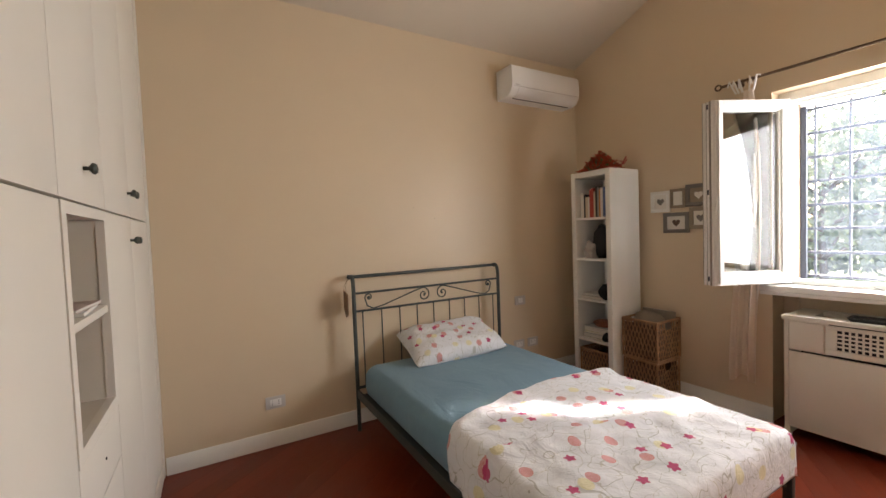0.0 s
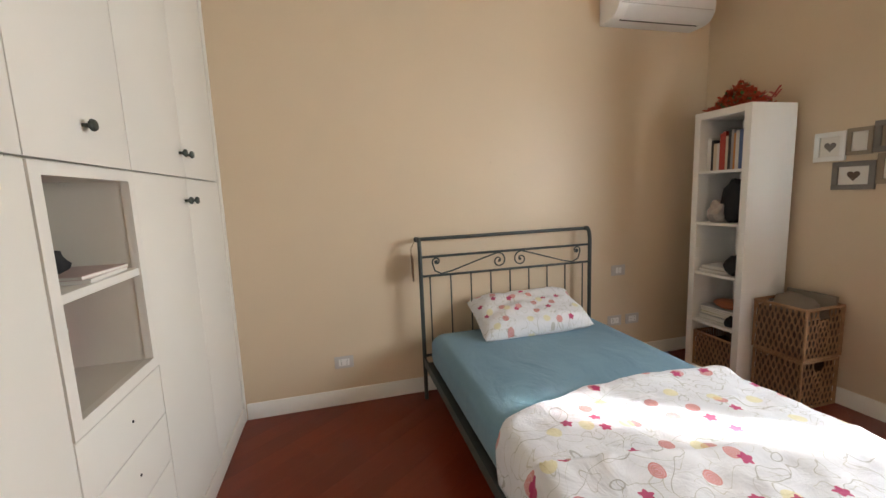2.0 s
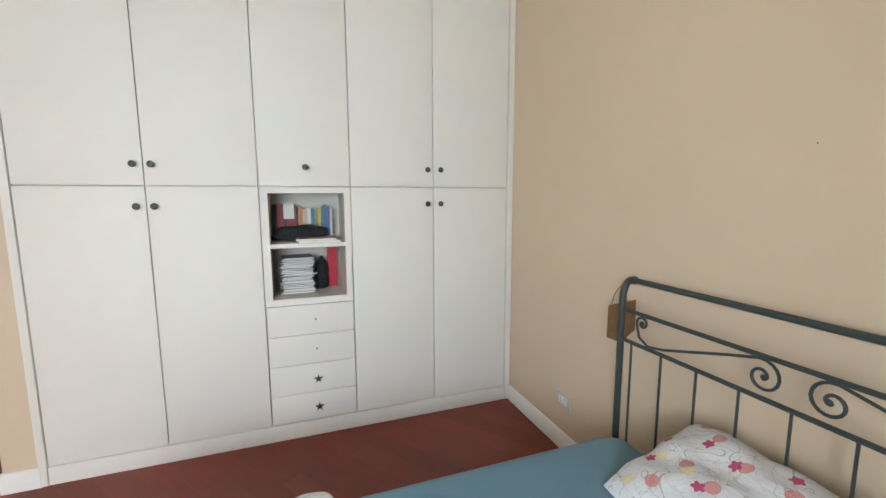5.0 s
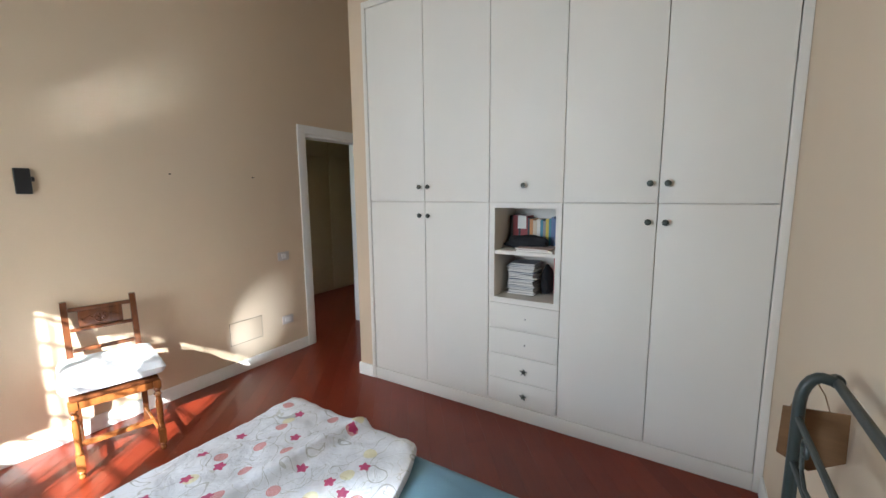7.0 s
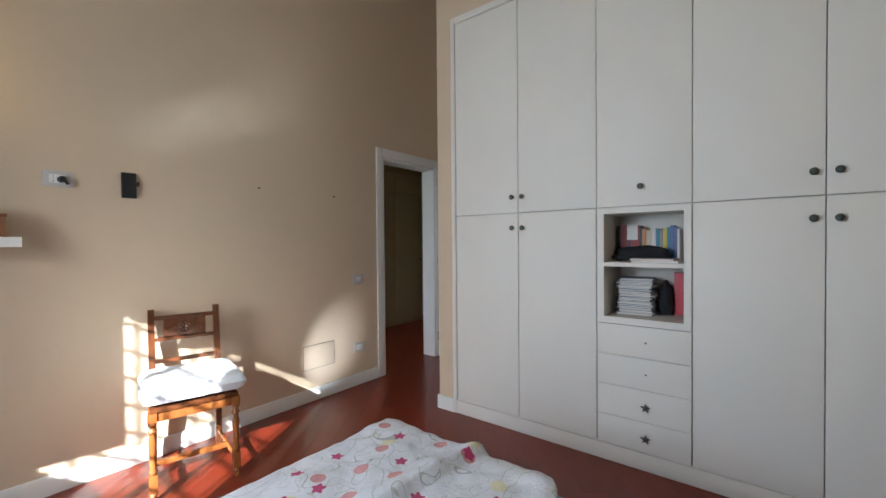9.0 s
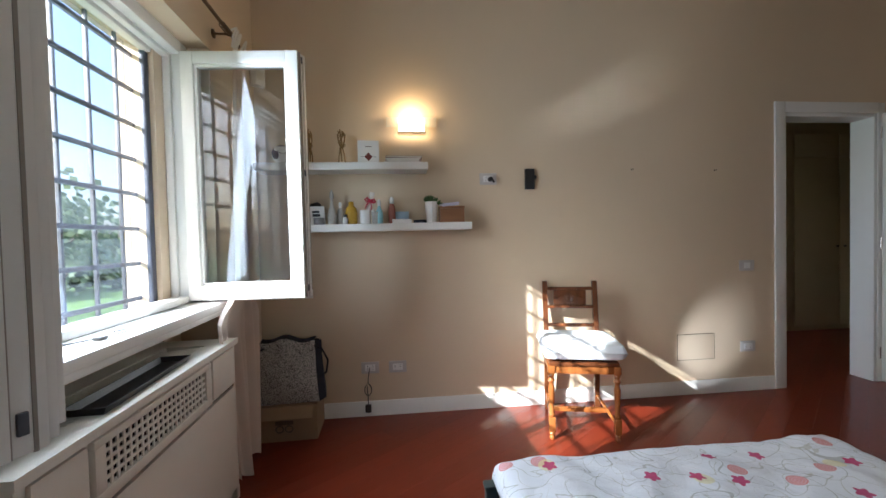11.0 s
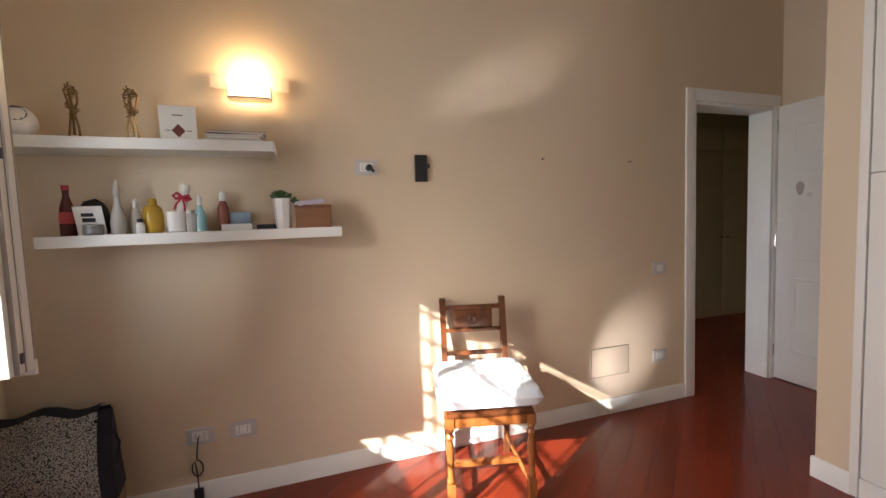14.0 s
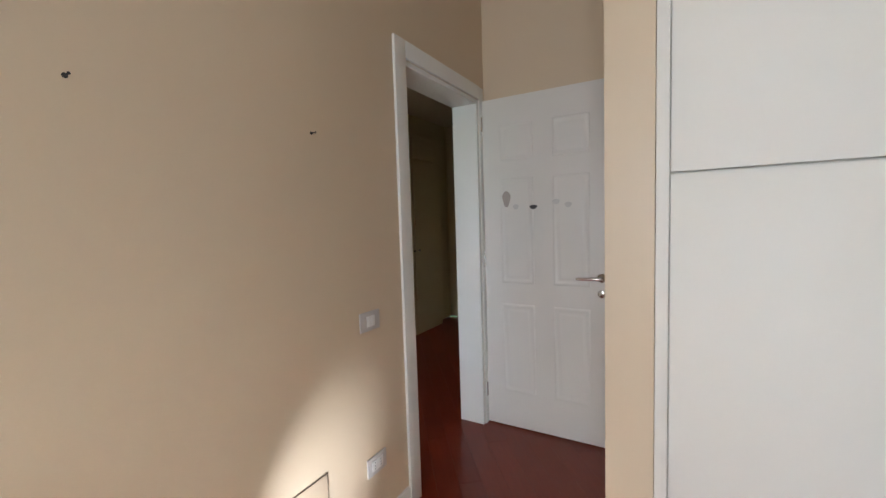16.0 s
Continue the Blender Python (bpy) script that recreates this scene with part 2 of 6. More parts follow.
def flower_cloth():
    """White cotton printed with coral and yellow discs, magenta flowers and thin curling stems."""
    s = Nodes("flower_print_cotton")
    uv = s.coord("UV")
    col = (0.73, 0.735, 0.755)
    # curling stems: thin level lines of two slow noises
    for scale, off, tint in ((5.2, 0.5, (0.20, 0.19, 0.12)), (7.5, 0.46, (0.42, 0.39, 0.28)), (6.3, 0.56, (0.30, 0.28, 0.19))):
        nz = s.noise(uv, scale, 0.6, 0.4, 1.6)
        d = s.math("ABSOLUTE", s.math("SUBTRACT", nz, off))
        line = s.math("LESS_THAN", d, 0.0062)
        col = s.mix(s.math("MULTIPLY", line, 0.5), col, tint)
    layers = (
        (7.4, 0.0, 0.025, 0.0, (0.58, 0.14, 0.12), 0.42, 0.8),
        (7.0, 3.7, 0.027, 0.0, (0.74, 0.66, 0.30), 0.36, 0.6),
        (7.6, 8.1, 0.021, 0.20, (0.46, 0.02, 0.12), 0.36, 0.92),
    )
    for scale, shift, radius, petals, tint, share, weight in layers:
        add = s.n("VectorMath", operation="ADD")
        s.t.links.new(uv, add.inputs[0])
        add.inputs[1].default_value = (shift, shift * 0.7, 0)
        vor = s.n("TexVoronoi", dimensions="2D")
        vor.inputs["Scale"].default_value = scale
        vor.inputs["Randomness"].default_value = 0.75
        s.t.links.new(add.outputs[0], vor.inputs["Vector"])
        diff = s.n("VectorMath", operation="SUBTRACT")
        s.t.links.new(add.outputs[0], diff.inputs[0])
        s.t.links.new(vor.outputs["Position"], diff.inputs[1])
        sep = s.n("SeparateXYZ")
        s.t.links.new(diff.outputs[0], sep.inputs[0])
        length = s.n("VectorMath", operation="LENGTH")
        s.t.links.new(diff.outputs[0], length.inputs[0])
        ang = s.math("ARCTAN2", sep.outputs[1], sep.outputs[0])
        rim = s.math("MULTIPLY_ADD", s.math("COSINE", s.math("MULTIPLY", ang, 5.0)), petals * radius, radius * (1 - petals * 0.4))
        inside = s.math("LESS_THAN", length.outputs["Value"], rim)
        pick = s.n("SeparateColor")
        s.t.links.new(vor.outputs["Color"], pick.inputs[0])
        chosen = s.math("LESS_THAN", pick.outputs[0], share)
        fac = s.math("MULTIPLY", s.math("MULTIPLY", inside, chosen), weight)
        if petals == 0.0 and weight > 0.7:
            ring = s.math("GREATER_THAN", s.math("SINE", s.math("MULTIPLY", length.outputs["Value"], 900.0)), -0.4)
            fac = s.math("MULTIPLY", fac, s.math("MULTIPLY_ADD", ring, 0.35, 0.65))
        col = s.mix(fac, col, tint)
    weave = s.noise(s.coord("Object"), 600.0, 2.0)
    crease = s.noise(s.coord("Object"), 9.0, 4.0, 0.6, 0.5)
    s.bump(s.math("ADD", s.math("MULTIPLY", weave, 0.03), crease), 0.55, 0.020)
    return s.done(col, 0.85)


def glass(name, tint=(1, 1, 1), rough=0.0):
    """A window pane: clear straight through, with a mirror-like film that grows at glancing angles."""
    s = Nodes(name)
    out = s.t.nodes["Material Output"]
    s.t.nodes.remove(s.b)
    clear = s.n("BsdfTransparent")
    clear.inputs[0].default_value = (*tint, 1)
    gloss = s.n("BsdfGlossy")
    gloss.inputs["Roughness"].default_value = rough
    fres = s.n("Fresnel")
    fres.inputs[0].default_value = 1.5
    mixer = s.n("MixShader")
    s.t.links.new(s.math("MULTIPLY", fres.outputs[0], 1.1), mixer.inputs[0])
    s.t.links.new(clear.outputs[0], mixer.inputs[1])
    s.t.links.new(gloss.outputs[0], mixer.inputs[2])
    s.t.links.new(mixer.outputs[0], out.inputs[0])
    return s.mat


def sheer(name, c, clear):
    s = Nodes(name)
    out = s.t.nodes["Material Output"]
    s.done(c, 0.9)
    thin = s.n("BsdfTranslucent")
    thin.inputs[0].default_value = (*c, 1)
    tr = s.n("BsdfTransparent")
    a, b = s.n("MixShader"), s.n("MixShader")
    a.inputs[0].default_value = 0.45
    fold = s.noise(s.coord("Object"), 400.0, 2.0)
    s.t.links.new(s.math("MULTIPLY", fold, clear * 2), b.inputs[0])
    s.t.links.new(s.b.outputs[0], a.inputs[1])
    s.t.links.new(thin.outputs[0], a.inputs[2])
    s.t.links.new(a.outputs[0], b.inputs[1])
    s.t.links.new(tr.outputs[0], b.inputs[2])
    s.t.links.new(b.outputs[0], out.inputs[0])
    return s.mat


def netting():
    """Fine insect netting: mostly open, its threads catch a little light."""
    s = Nodes("insect_netting")
    out = s.t.nodes["Material Output"]
    s.done((0.22, 0.26, 0.34), 0.7)
    thin = s.n("BsdfTranslucent")
    thin.inputs[0].default_value = (0.22, 0.27, 0.36, 1)
    tr = s.n("BsdfTransparent")
    a, b = s.n("MixShader"), s.n("MixShader")
    a.inputs[0].default_value = 0.5
    drift = s.noise(s.coord("Object", (1, 9, 0.6)), 2.0, 3.0)
    s.t.links.new(s.math("MULTIPLY_ADD", drift, 0.09, 0.05), b.inputs[0])
    s.t.links.new(tr.outputs[0], b.inputs[1])
    s.t.links.new(s.b.outputs[0], a.inputs[1])
    s.t.links.new(thin.outputs[0], a.inputs[2])
    s.t.links.new(a.outputs[0], b.inputs[2])
    s.t.links.new(b.outputs[0], out.inputs[0])
    return s.mat


def glow(name, c, strength):
    s = Nodes(name)
    s.put(s.b, "Emission Color", (*c, 1))
    s.put(s.b, "Emission Strength", strength)
    return s.done((0.8, 0.75, 0.65), 0.4)


def wicker():
    s = Nodes("woven_banana_leaf")
    v = s.coord("Object")
    n1 = s.noise(v, 90.0, 3.0)
    n2 = s.ramp(s.noise(v, 9.0, 2.0), 0.3, 0.7)
    s.bump(n1, 0.5, 0.003)
    f = s.math("ADD", s.math("MULTIPLY", n1, 0.6), s.math("MULTIPLY", n2, 0.4))
    return s.done(s.mix(f, (0.14, 0.065, 0.030), (0.52, 0.31, 0.16)), 0.65)


def leaves(name, lo, hi):
    s = Nodes(name)
    geo = s.n("NewGeometry")
    c = s.mix(geo.outputs["Random Per Island"], lo, hi)
    s.put(s.b, "Subsurface Weight", 0.0)
    out = s.t.nodes["Material Output"]
    s.done(c, 0.5)
    thin = s.n("BsdfTranslucent")
    s.t.links.new(c, thin.inputs[0])
    a = s.n("MixShader")
    a.inputs[0].default_value = 0.6
    s.t.links.new(s.b.outputs[0], a.inputs[1])
    s.t.links.new(thin.outputs[0], a.inputs[2])
    s.t.links.new(a.outputs[0], out.inputs[0])
    return s.mat


def bag_weave():
    s = Nodes("black_and_white_weave")
    v = s.coord("Object", (1, 1, 1))
    vor = s.n("TexVoronoi")
    vor.inputs["Scale"].default_value = 210.0
    s.t.links.new(v, vor.inputs["Vector"])
    d = s.math("GREATER_THAN", vor.outputs["Distance"], 0.56)
    s.bump(vor.outputs["Distance"], 0.4, 0.002)
    return s.done(s.mix(d, (0.50, 0.48, 0.45), (0.06, 0.06, 0.065)), 0.8)


M["floor"] = floor_wood()
M["chair_dark"] = wood("dark_walnut", (0.07, 0.022, 0.008), (0.15, 0.050, 0.017), 0.25)
M["chair_warm"] = wood("warm_turned_wood", (0.20, 0.062, 0.015), (0.32, 0.115, 0.030), 0.25)
M["tag_wood"] = wood("thin_plywood", (0.17, 0.085, 0.035), (0.23, 0.12, 0.05), 0.6, (0.12, 1, 1))
M["sheet"] = sheet_cloth()
M["flowers"] = flower_cloth()
M["pane"] = glass("window_glass", (0.86, 0.89, 0.90))
M["frost"] = sheer("frosted_glass", (0.85, 0.80, 0.70), 0.25)
M["curtain"] = sheer("sheer_curtain", (0.86, 0.77, 0.68), 0.06)
M["net"] = netting()
M["lamp_glow"] = glow("lit_lamp_glass", (1.0, 0.74, 0.42), 1.9)
M["wicker"] = wicker()
M["tree_leaf"] = leaves("tree_leaves", (0.09, 0.125, 0.075), (0.21, 0.26, 0.17))
M["hedge_leaf"] = leaves("hedge_leaves", (0.07, 0.105, 0.05), (0.17, 0.21, 0.10))
M["bag"] = bag_weave()


# ---- mesh helpers ----
def box(bm, x0, y0, z0, x1, y1, z1, bevel=0.0, seg=2):
    m = Matrix.Translation(((x0 + x1) / 2, (y0 + y1) / 2, (z0 + z1) / 2)) @ Matrix.Diagonal((abs(x1 - x0), abs(y1 - y0), abs(z1 - z0), 1))
    vs = bmesh.ops.create_cube(bm, size=1, matrix=m)["verts"]
    if bevel:
        es = list({e for v in vs for e in v.link_edges})
        bmesh.ops.bevel(bm, geom=es, offset=bevel, segments=seg, profile=0.6, affect="EDGES")
    return bm


def boxes(*rows, bevel=0.0):
    bm = bmesh.new()
    for r in rows:
        box(bm, *r, bevel=bevel)
    return bm


def prism(bm, ring, axis, a, b):
    """A polygon of two coordinates, drawn out along the third axis from a to b."""
    def at(p, s):
        return {"x": (s, p[0], p[1]), "y": (p[0], s, p[1]), "z": (p[0], p[1], s)}[axis]
    lo = [bm.verts.new(at(p, a)) for p in ring]
    hi = [bm.verts.new(at(p, b)) for p in ring]
    bm.faces.new(lo)
    bm.faces.new(hi)
    for i in range(len(ring)):
        j = (i + 1) % len(ring)
        bm.faces.new((lo[i], lo[j], hi[j], hi[i]))
    bmesh.ops.recalc_face_normals(bm, faces=bm.faces)
    return bm


def tube(bm, pts, r, n=8, closed=False):
    """A round rod along points; r is one radius or one for each point."""
    pts = [Vector(p) for p in pts]
    rs = r if isinstance(r, (list, tuple)) else [r] * len(pts)
    rings, side = [], None
    for i, p in enumerate(pts):
        d = (pts[min(i + 1, len(pts) - 1)] - pts[max(i - 1, 0)]).normalized()
        if side is None:
            side = d.orthogonal().normalized()
        side = (side - d * side.dot(d)).normalized()
        up = d.cross(side)
        rings.append([bm.verts.new(p + (side * math.cos(a) + up * math.sin(a)) * rs[i]) for a in (2 * math.pi * k / n for k in range(n))])
    for a, b in zip(rings, rings[1:]):
        for k in range(n):
            bm.faces.new((a[k], a[(k + 1) % n], b[(k + 1) % n], b[k]))
    bm.faces.new(rings[0][::-1])
    bm.faces.new(rings[-1])
    return bm


def lathe(bm, profile, n=16, m=None):
    """Turns (radius, height) pairs about z."""
    m = m or Matrix()
    rings = []
    for r, z in profile:
        rings.append([bm.verts.new(m @ Vector((r * math.cos(a), r * math.sin(a), z))) for a in (2 * math.pi * k / n for k in range(n))])
    for a, b in zip(rings, rings[1:]):
        for k in range(n):
            bm.faces.new((a[k], a[(k + 1) % n], b[(k + 1) % n], b[k]))
    bm.faces.new(rings[0][::-1])
    bm.faces.new(rings[-1])
    return bm


def grid_skin(bm, rows, uvs=None):
    """A skin over rows of points."""
    vs = [[bm.verts.new(p) for p in row] for row in rows]
    layer = bm.loops.layers.uv.new("UVMap") if uvs else None
    for i in range(len(vs) - 1):
        for j in range(len(vs[0]) - 1):
            f = bm.faces.new((vs[i][j], vs[i + 1][j], vs[i + 1][j + 1], vs[i][j + 1]))
            if layer:
                for loop, (a, b) in zip(f.loops, ((i, j), (i + 1, j), (i + 1, j + 1), (i, j + 1))):
                    loop[layer].uv = uvs[a][b]
    return bm


def to_mesh(name, bm, mat):
    me = bpy.data.meshes.new(name)
    bm.to_mesh(me)
    bm.free()
    me.materials.append(mat)
    for p in me.polygons:
        p.use_smooth = True
    me.set_sharp_from_angle(angle=radians(38))
    return me


def thing(name, label, category, m=None, group=""):
    """An Empty at the base of a thing that has parts."""
    ob = new(name)
    ob.empty_display_size = 0.05
    ob.matrix_world = m or Matrix()
    return tagged(ob, label, category, group)


def part(name, bm, mat, parent, label="", m=None):
    ob = new(name, to_mesh(name, bm, mat))
    ob.parent = parent
    if m is not None:
        ob.matrix_basis = m
    if label:
        ob["label"] = label
    return ob


def single(name, bm, mat, label, category, m=None, group="", kind=""):
    ob = new(name, to_mesh(name, bm, mat))
    if m is not None:
        ob.matrix_world = m
    return tagged(ob, label, category, group, kind)


def setting(name, bm, mat, label, category, m=None):
    return single(name, bm, mat, label, category, m, kind="structure")


# ---- the room ----
BED_Y, CHAIR_Y, RECESS_X = 2.98, -0.63, -1.155
EAVE, SLOPE = 2.86, 0.39


def roof(y):
    return EAVE + SLOPE * (BED_Y - y)


bm = bmesh.new()
box(bm, -3.6, -2.6, -0.12, 3.75, 3.3, -0.012)
floor = setting("floor", bm, M["shade_dark"], "polished red-brown wooden parquet floor", "floor")

bm = bmesh.new()
prism(bm, [(3.3, roof(3.3)), (-0.9, roof(-0.9)), (-0.9, roof(-0.9) + 0.2), (3.3, roof(3.3) + 0.2)], "x", -1.45, 4.0)
setting("ceiling", bm, M["ceiling"], "cream painted sloping ceiling rising from the bed wall", "ceiling")

bm = bmesh.new()
prism(bm, [(-1.4, 0), (3.8, 0), (3.8, roof(BED_Y)), (-1.4, roof(BED_Y))], "y", BED_Y, BED_Y + 0.25)
setting("wall_north", bm, M["wall"], "smooth beige painted wall behind the bed", "wall")

# the wall with the doorway
DOOR_L, DOOR_R, DOOR_H, THICK = -0.272, -1.07, 2.085, 0.16
bm = bmesh.new()
top = roof(CHAIR_Y)
box(bm, DOOR_L, CHAIR_Y - THICK, 0, 3.9, CHAIR_Y, top)
box(bm, DOOR_R, CHAIR_Y - THICK, DOOR_H, DOOR_L, CHAIR_Y, top)
box(bm, -3.6, CHAIR_Y - THICK, 0, DOOR_R, CHAIR_Y, top)
setting("wall_south", bm, M["wall"], "tall beige painted wall with a doorway", "wall")

# recess beside the wardrobe, with the stub wall that frames the wardrobe
bm = bmesh.new()
prism(bm, [(CHAIR_Y, 0), (0.285, 0), (0.285, roof(0.285)), (CHAIR_Y, roof(CHAIR_Y))], "x", RECESS_X - 0.2, RECESS_X)
setting("wall_recess", bm, M["wall"], "beige wall of the recess behind the open door", "wall")
bm = bmesh.new()
prism(bm, [(0.272, 0), (0.405, 0), (0.405, roof(0.405)), (0.272, roof(0.272))], "x", RECESS_X - 0.2, 0.0)
setting("wall_stub", bm, M["wall"], "narrow beige wall end beside the wardrobe", "wall")
bm = bmesh.new()
prism(bm, [(0.405, 2.905), (BED_Y, 2.905), (BED_Y, roof(BED_Y)), (0.405, roof(0.405))], "x", -0.1, 0.0)
setting("wall_above_wardrobe", bm, M["wall"], "beige wall above the built-in wardrobe", "wall")
bm = bmesh.new()
box(bm, -0.85, 0.405, 0, -0.72, BED_Y, 2.95)
setting("wall_west", bm, M["wall"], "plain wall behind the built-in wardrobe", "wall")


# the window wall, in its own frame: x outwards, y along the wall, z up
WY0, WY1, WZ0, WZ1, WT = -1.570, -2.945, 0.905, 2.165, 0.30
OY0, OY1, OZ1 = -1.650, -2.800, 2.120


def gable(y0, y1, z0, x0, x1, bm, z1=None):
    t0, t1 = (z1, z1) if z1 else (EAVE - SLOPE * y0 + 0.01, EAVE - SLOPE * y1 + 0.01)
    prism(bm, [(y0, z0), (y1, z0), (y1, t1), (y0, t0)], "x", x0, x1)


bm = bmesh.new()
gable(0.1, WY0, 0, 0, 0.18, bm)
gable(WY1, -3.72, 0, 0, 0.18, bm)
gable(WY0, WY1, WZ1, 0, 0.18, bm)
gable(0.1, OY0, 0, 0.18, WT, bm)
gable(OY1, -3.72, 0, 0.18, WT, bm)
gable(OY0, OY1, OZ1, 0.18, WT, bm)
gable(OY0, OY1, 0, 0.20, WT, bm, WZ0 - 0.04)
setting("wall_east", bm, M["wall"], "beige painted gable wall with the barred window", "wall", WALL)
bm = bmesh.new()
gable(0.1, OY0, 0, WT + 0.004, WT + 0.03, bm)
gable(OY1, -3.72, 0, WT + 0.004, WT + 0.03, bm)
gable(OY0, OY1, OZ1, WT + 0.004, WT + 0.03, bm)
gable(OY0, OY1, 0, WT + 0.004, WT + 0.03, bm, WZ0 - 0.04)
setting("outside_render", bm, M["plaster_out"], "outside face of the window wall", "wall", WALL)


def skirting(name, x0, y0, x1, y1, m=None, h=0.10, d=0.014):
    """A white skirting board from one point to another; the room lies to its left."""
    a, b = Vector((x0, y0, 0)), Vector((x1, y1, 0))
    run = (b - a).length
    bm = bmesh.new()
    prism(bm, [(0, 0), (d, 0), (d, h - 0.008), (d - 0.006, h), (0, h)], "x", 0, run)
    turn = Matrix.Translation(a) @ Matrix.Rotation(math.atan2(b.y - a.y, b.x - a.x), 4, "Z")
    return setting(name, bm, M["white"], "white painted skirting board", "skirting", (m @ turn) if m else turn)


skirting("baseboard_south", DOOR_L + 0.085, CHAIR_Y, 3.53, CHAIR_Y)
skirting("baseboard_north", 3.38, BED_Y, 0.016, BED_Y)
skirting("baseboard_east_a", 0, WY0 - 0.005, 0, -0.016, WALL)
skirting("baseboard_east_b", 0, -3.60, 0, WY1 + 0.005, WALL)
skirting("baseboard_stub", 0.0, 0.414, 0.0, 0.260)
skirting("baseboard_stub_return", -0.004, 0.272, RECESS_X, 0.272)
skirting("baseboard_recess", RECESS_X, 0.257, RECESS_X, CHAIR_Y + 0.03)

# ---- hall behind the doorway ----
bm = bmesh.new()
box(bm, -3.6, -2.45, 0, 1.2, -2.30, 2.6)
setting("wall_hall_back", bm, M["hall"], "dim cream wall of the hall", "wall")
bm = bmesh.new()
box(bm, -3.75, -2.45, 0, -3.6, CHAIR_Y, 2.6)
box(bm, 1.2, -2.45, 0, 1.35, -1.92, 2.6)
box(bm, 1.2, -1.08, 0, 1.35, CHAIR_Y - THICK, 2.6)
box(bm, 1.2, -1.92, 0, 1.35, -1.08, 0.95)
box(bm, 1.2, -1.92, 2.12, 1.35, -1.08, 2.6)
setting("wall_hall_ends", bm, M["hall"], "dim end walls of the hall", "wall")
bm = bmesh.new()
box(bm, -3.75, -2.45, 2.6, 1.35, CHAIR_Y - THICK, 2.7)
setting("ceiling_hall", bm, M["ceiling"], "flat cream ceiling of the hall", "ceiling")


def hall_cupboard():
    c = thing("hall_cupboard", "cream built-in cupboard in the dim hall", "cupboard", pose(-2.0, -2.30, 0))
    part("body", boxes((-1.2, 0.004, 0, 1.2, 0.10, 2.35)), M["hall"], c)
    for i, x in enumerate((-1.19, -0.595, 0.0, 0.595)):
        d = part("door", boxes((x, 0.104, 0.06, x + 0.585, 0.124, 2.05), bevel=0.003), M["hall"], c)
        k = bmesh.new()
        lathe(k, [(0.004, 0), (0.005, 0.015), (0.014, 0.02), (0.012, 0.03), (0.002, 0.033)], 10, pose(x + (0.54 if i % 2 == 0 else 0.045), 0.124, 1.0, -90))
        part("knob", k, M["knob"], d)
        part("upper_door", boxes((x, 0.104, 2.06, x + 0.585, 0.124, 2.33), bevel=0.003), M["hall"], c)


hall_cupboard()


# ---- doorway and door ----
def doorway():
    d = thing("door_frame", "white painted door frame of the bedroom doorway", "door frame")
    d["kind"] = "structure"
    w, y = 0.08, CHAIR_Y + 0.016
    part("architrave", boxes((DOOR_L - 0.004, CHAIR_Y + 0.001, 0, DOOR_L + w, y, DOOR_H + w), bevel=0.004), M["white"], d)
    part("architrave", boxes((DOOR_R + 0.004, CHAIR_Y + 0.001, DOOR_H, DOOR_L - 0.004, y, DOOR_H + w), bevel=0.004), M["white"], d)
    part("architrave", boxes((DOOR_R - 0.06, CHAIR_Y + 0.001, 0, DOOR_R + 0.004, y - 0.006, DOOR_H + w), bevel=0.004), M["white"], d)
    back = CHAIR_Y - THICK - 0.01
    part("jamb", boxes((DOOR_L - 0.025, back, 0, DOOR_L, CHAIR_Y, DOOR_H), bevel=0.002), M["white"], d)
    part("jamb", boxes((DOOR_R, back, 0, DOOR_R + 0.025, CHAIR_Y, DOOR_H), bevel=0.002), M["white"], d)
    part("head_jamb", boxes((DOOR_R + 0.025, back, DOOR_H - 0.025, DOOR_L - 0.025, CHAIR_Y, DOOR_H), bevel=0.002), M["white"], d)


doorway()


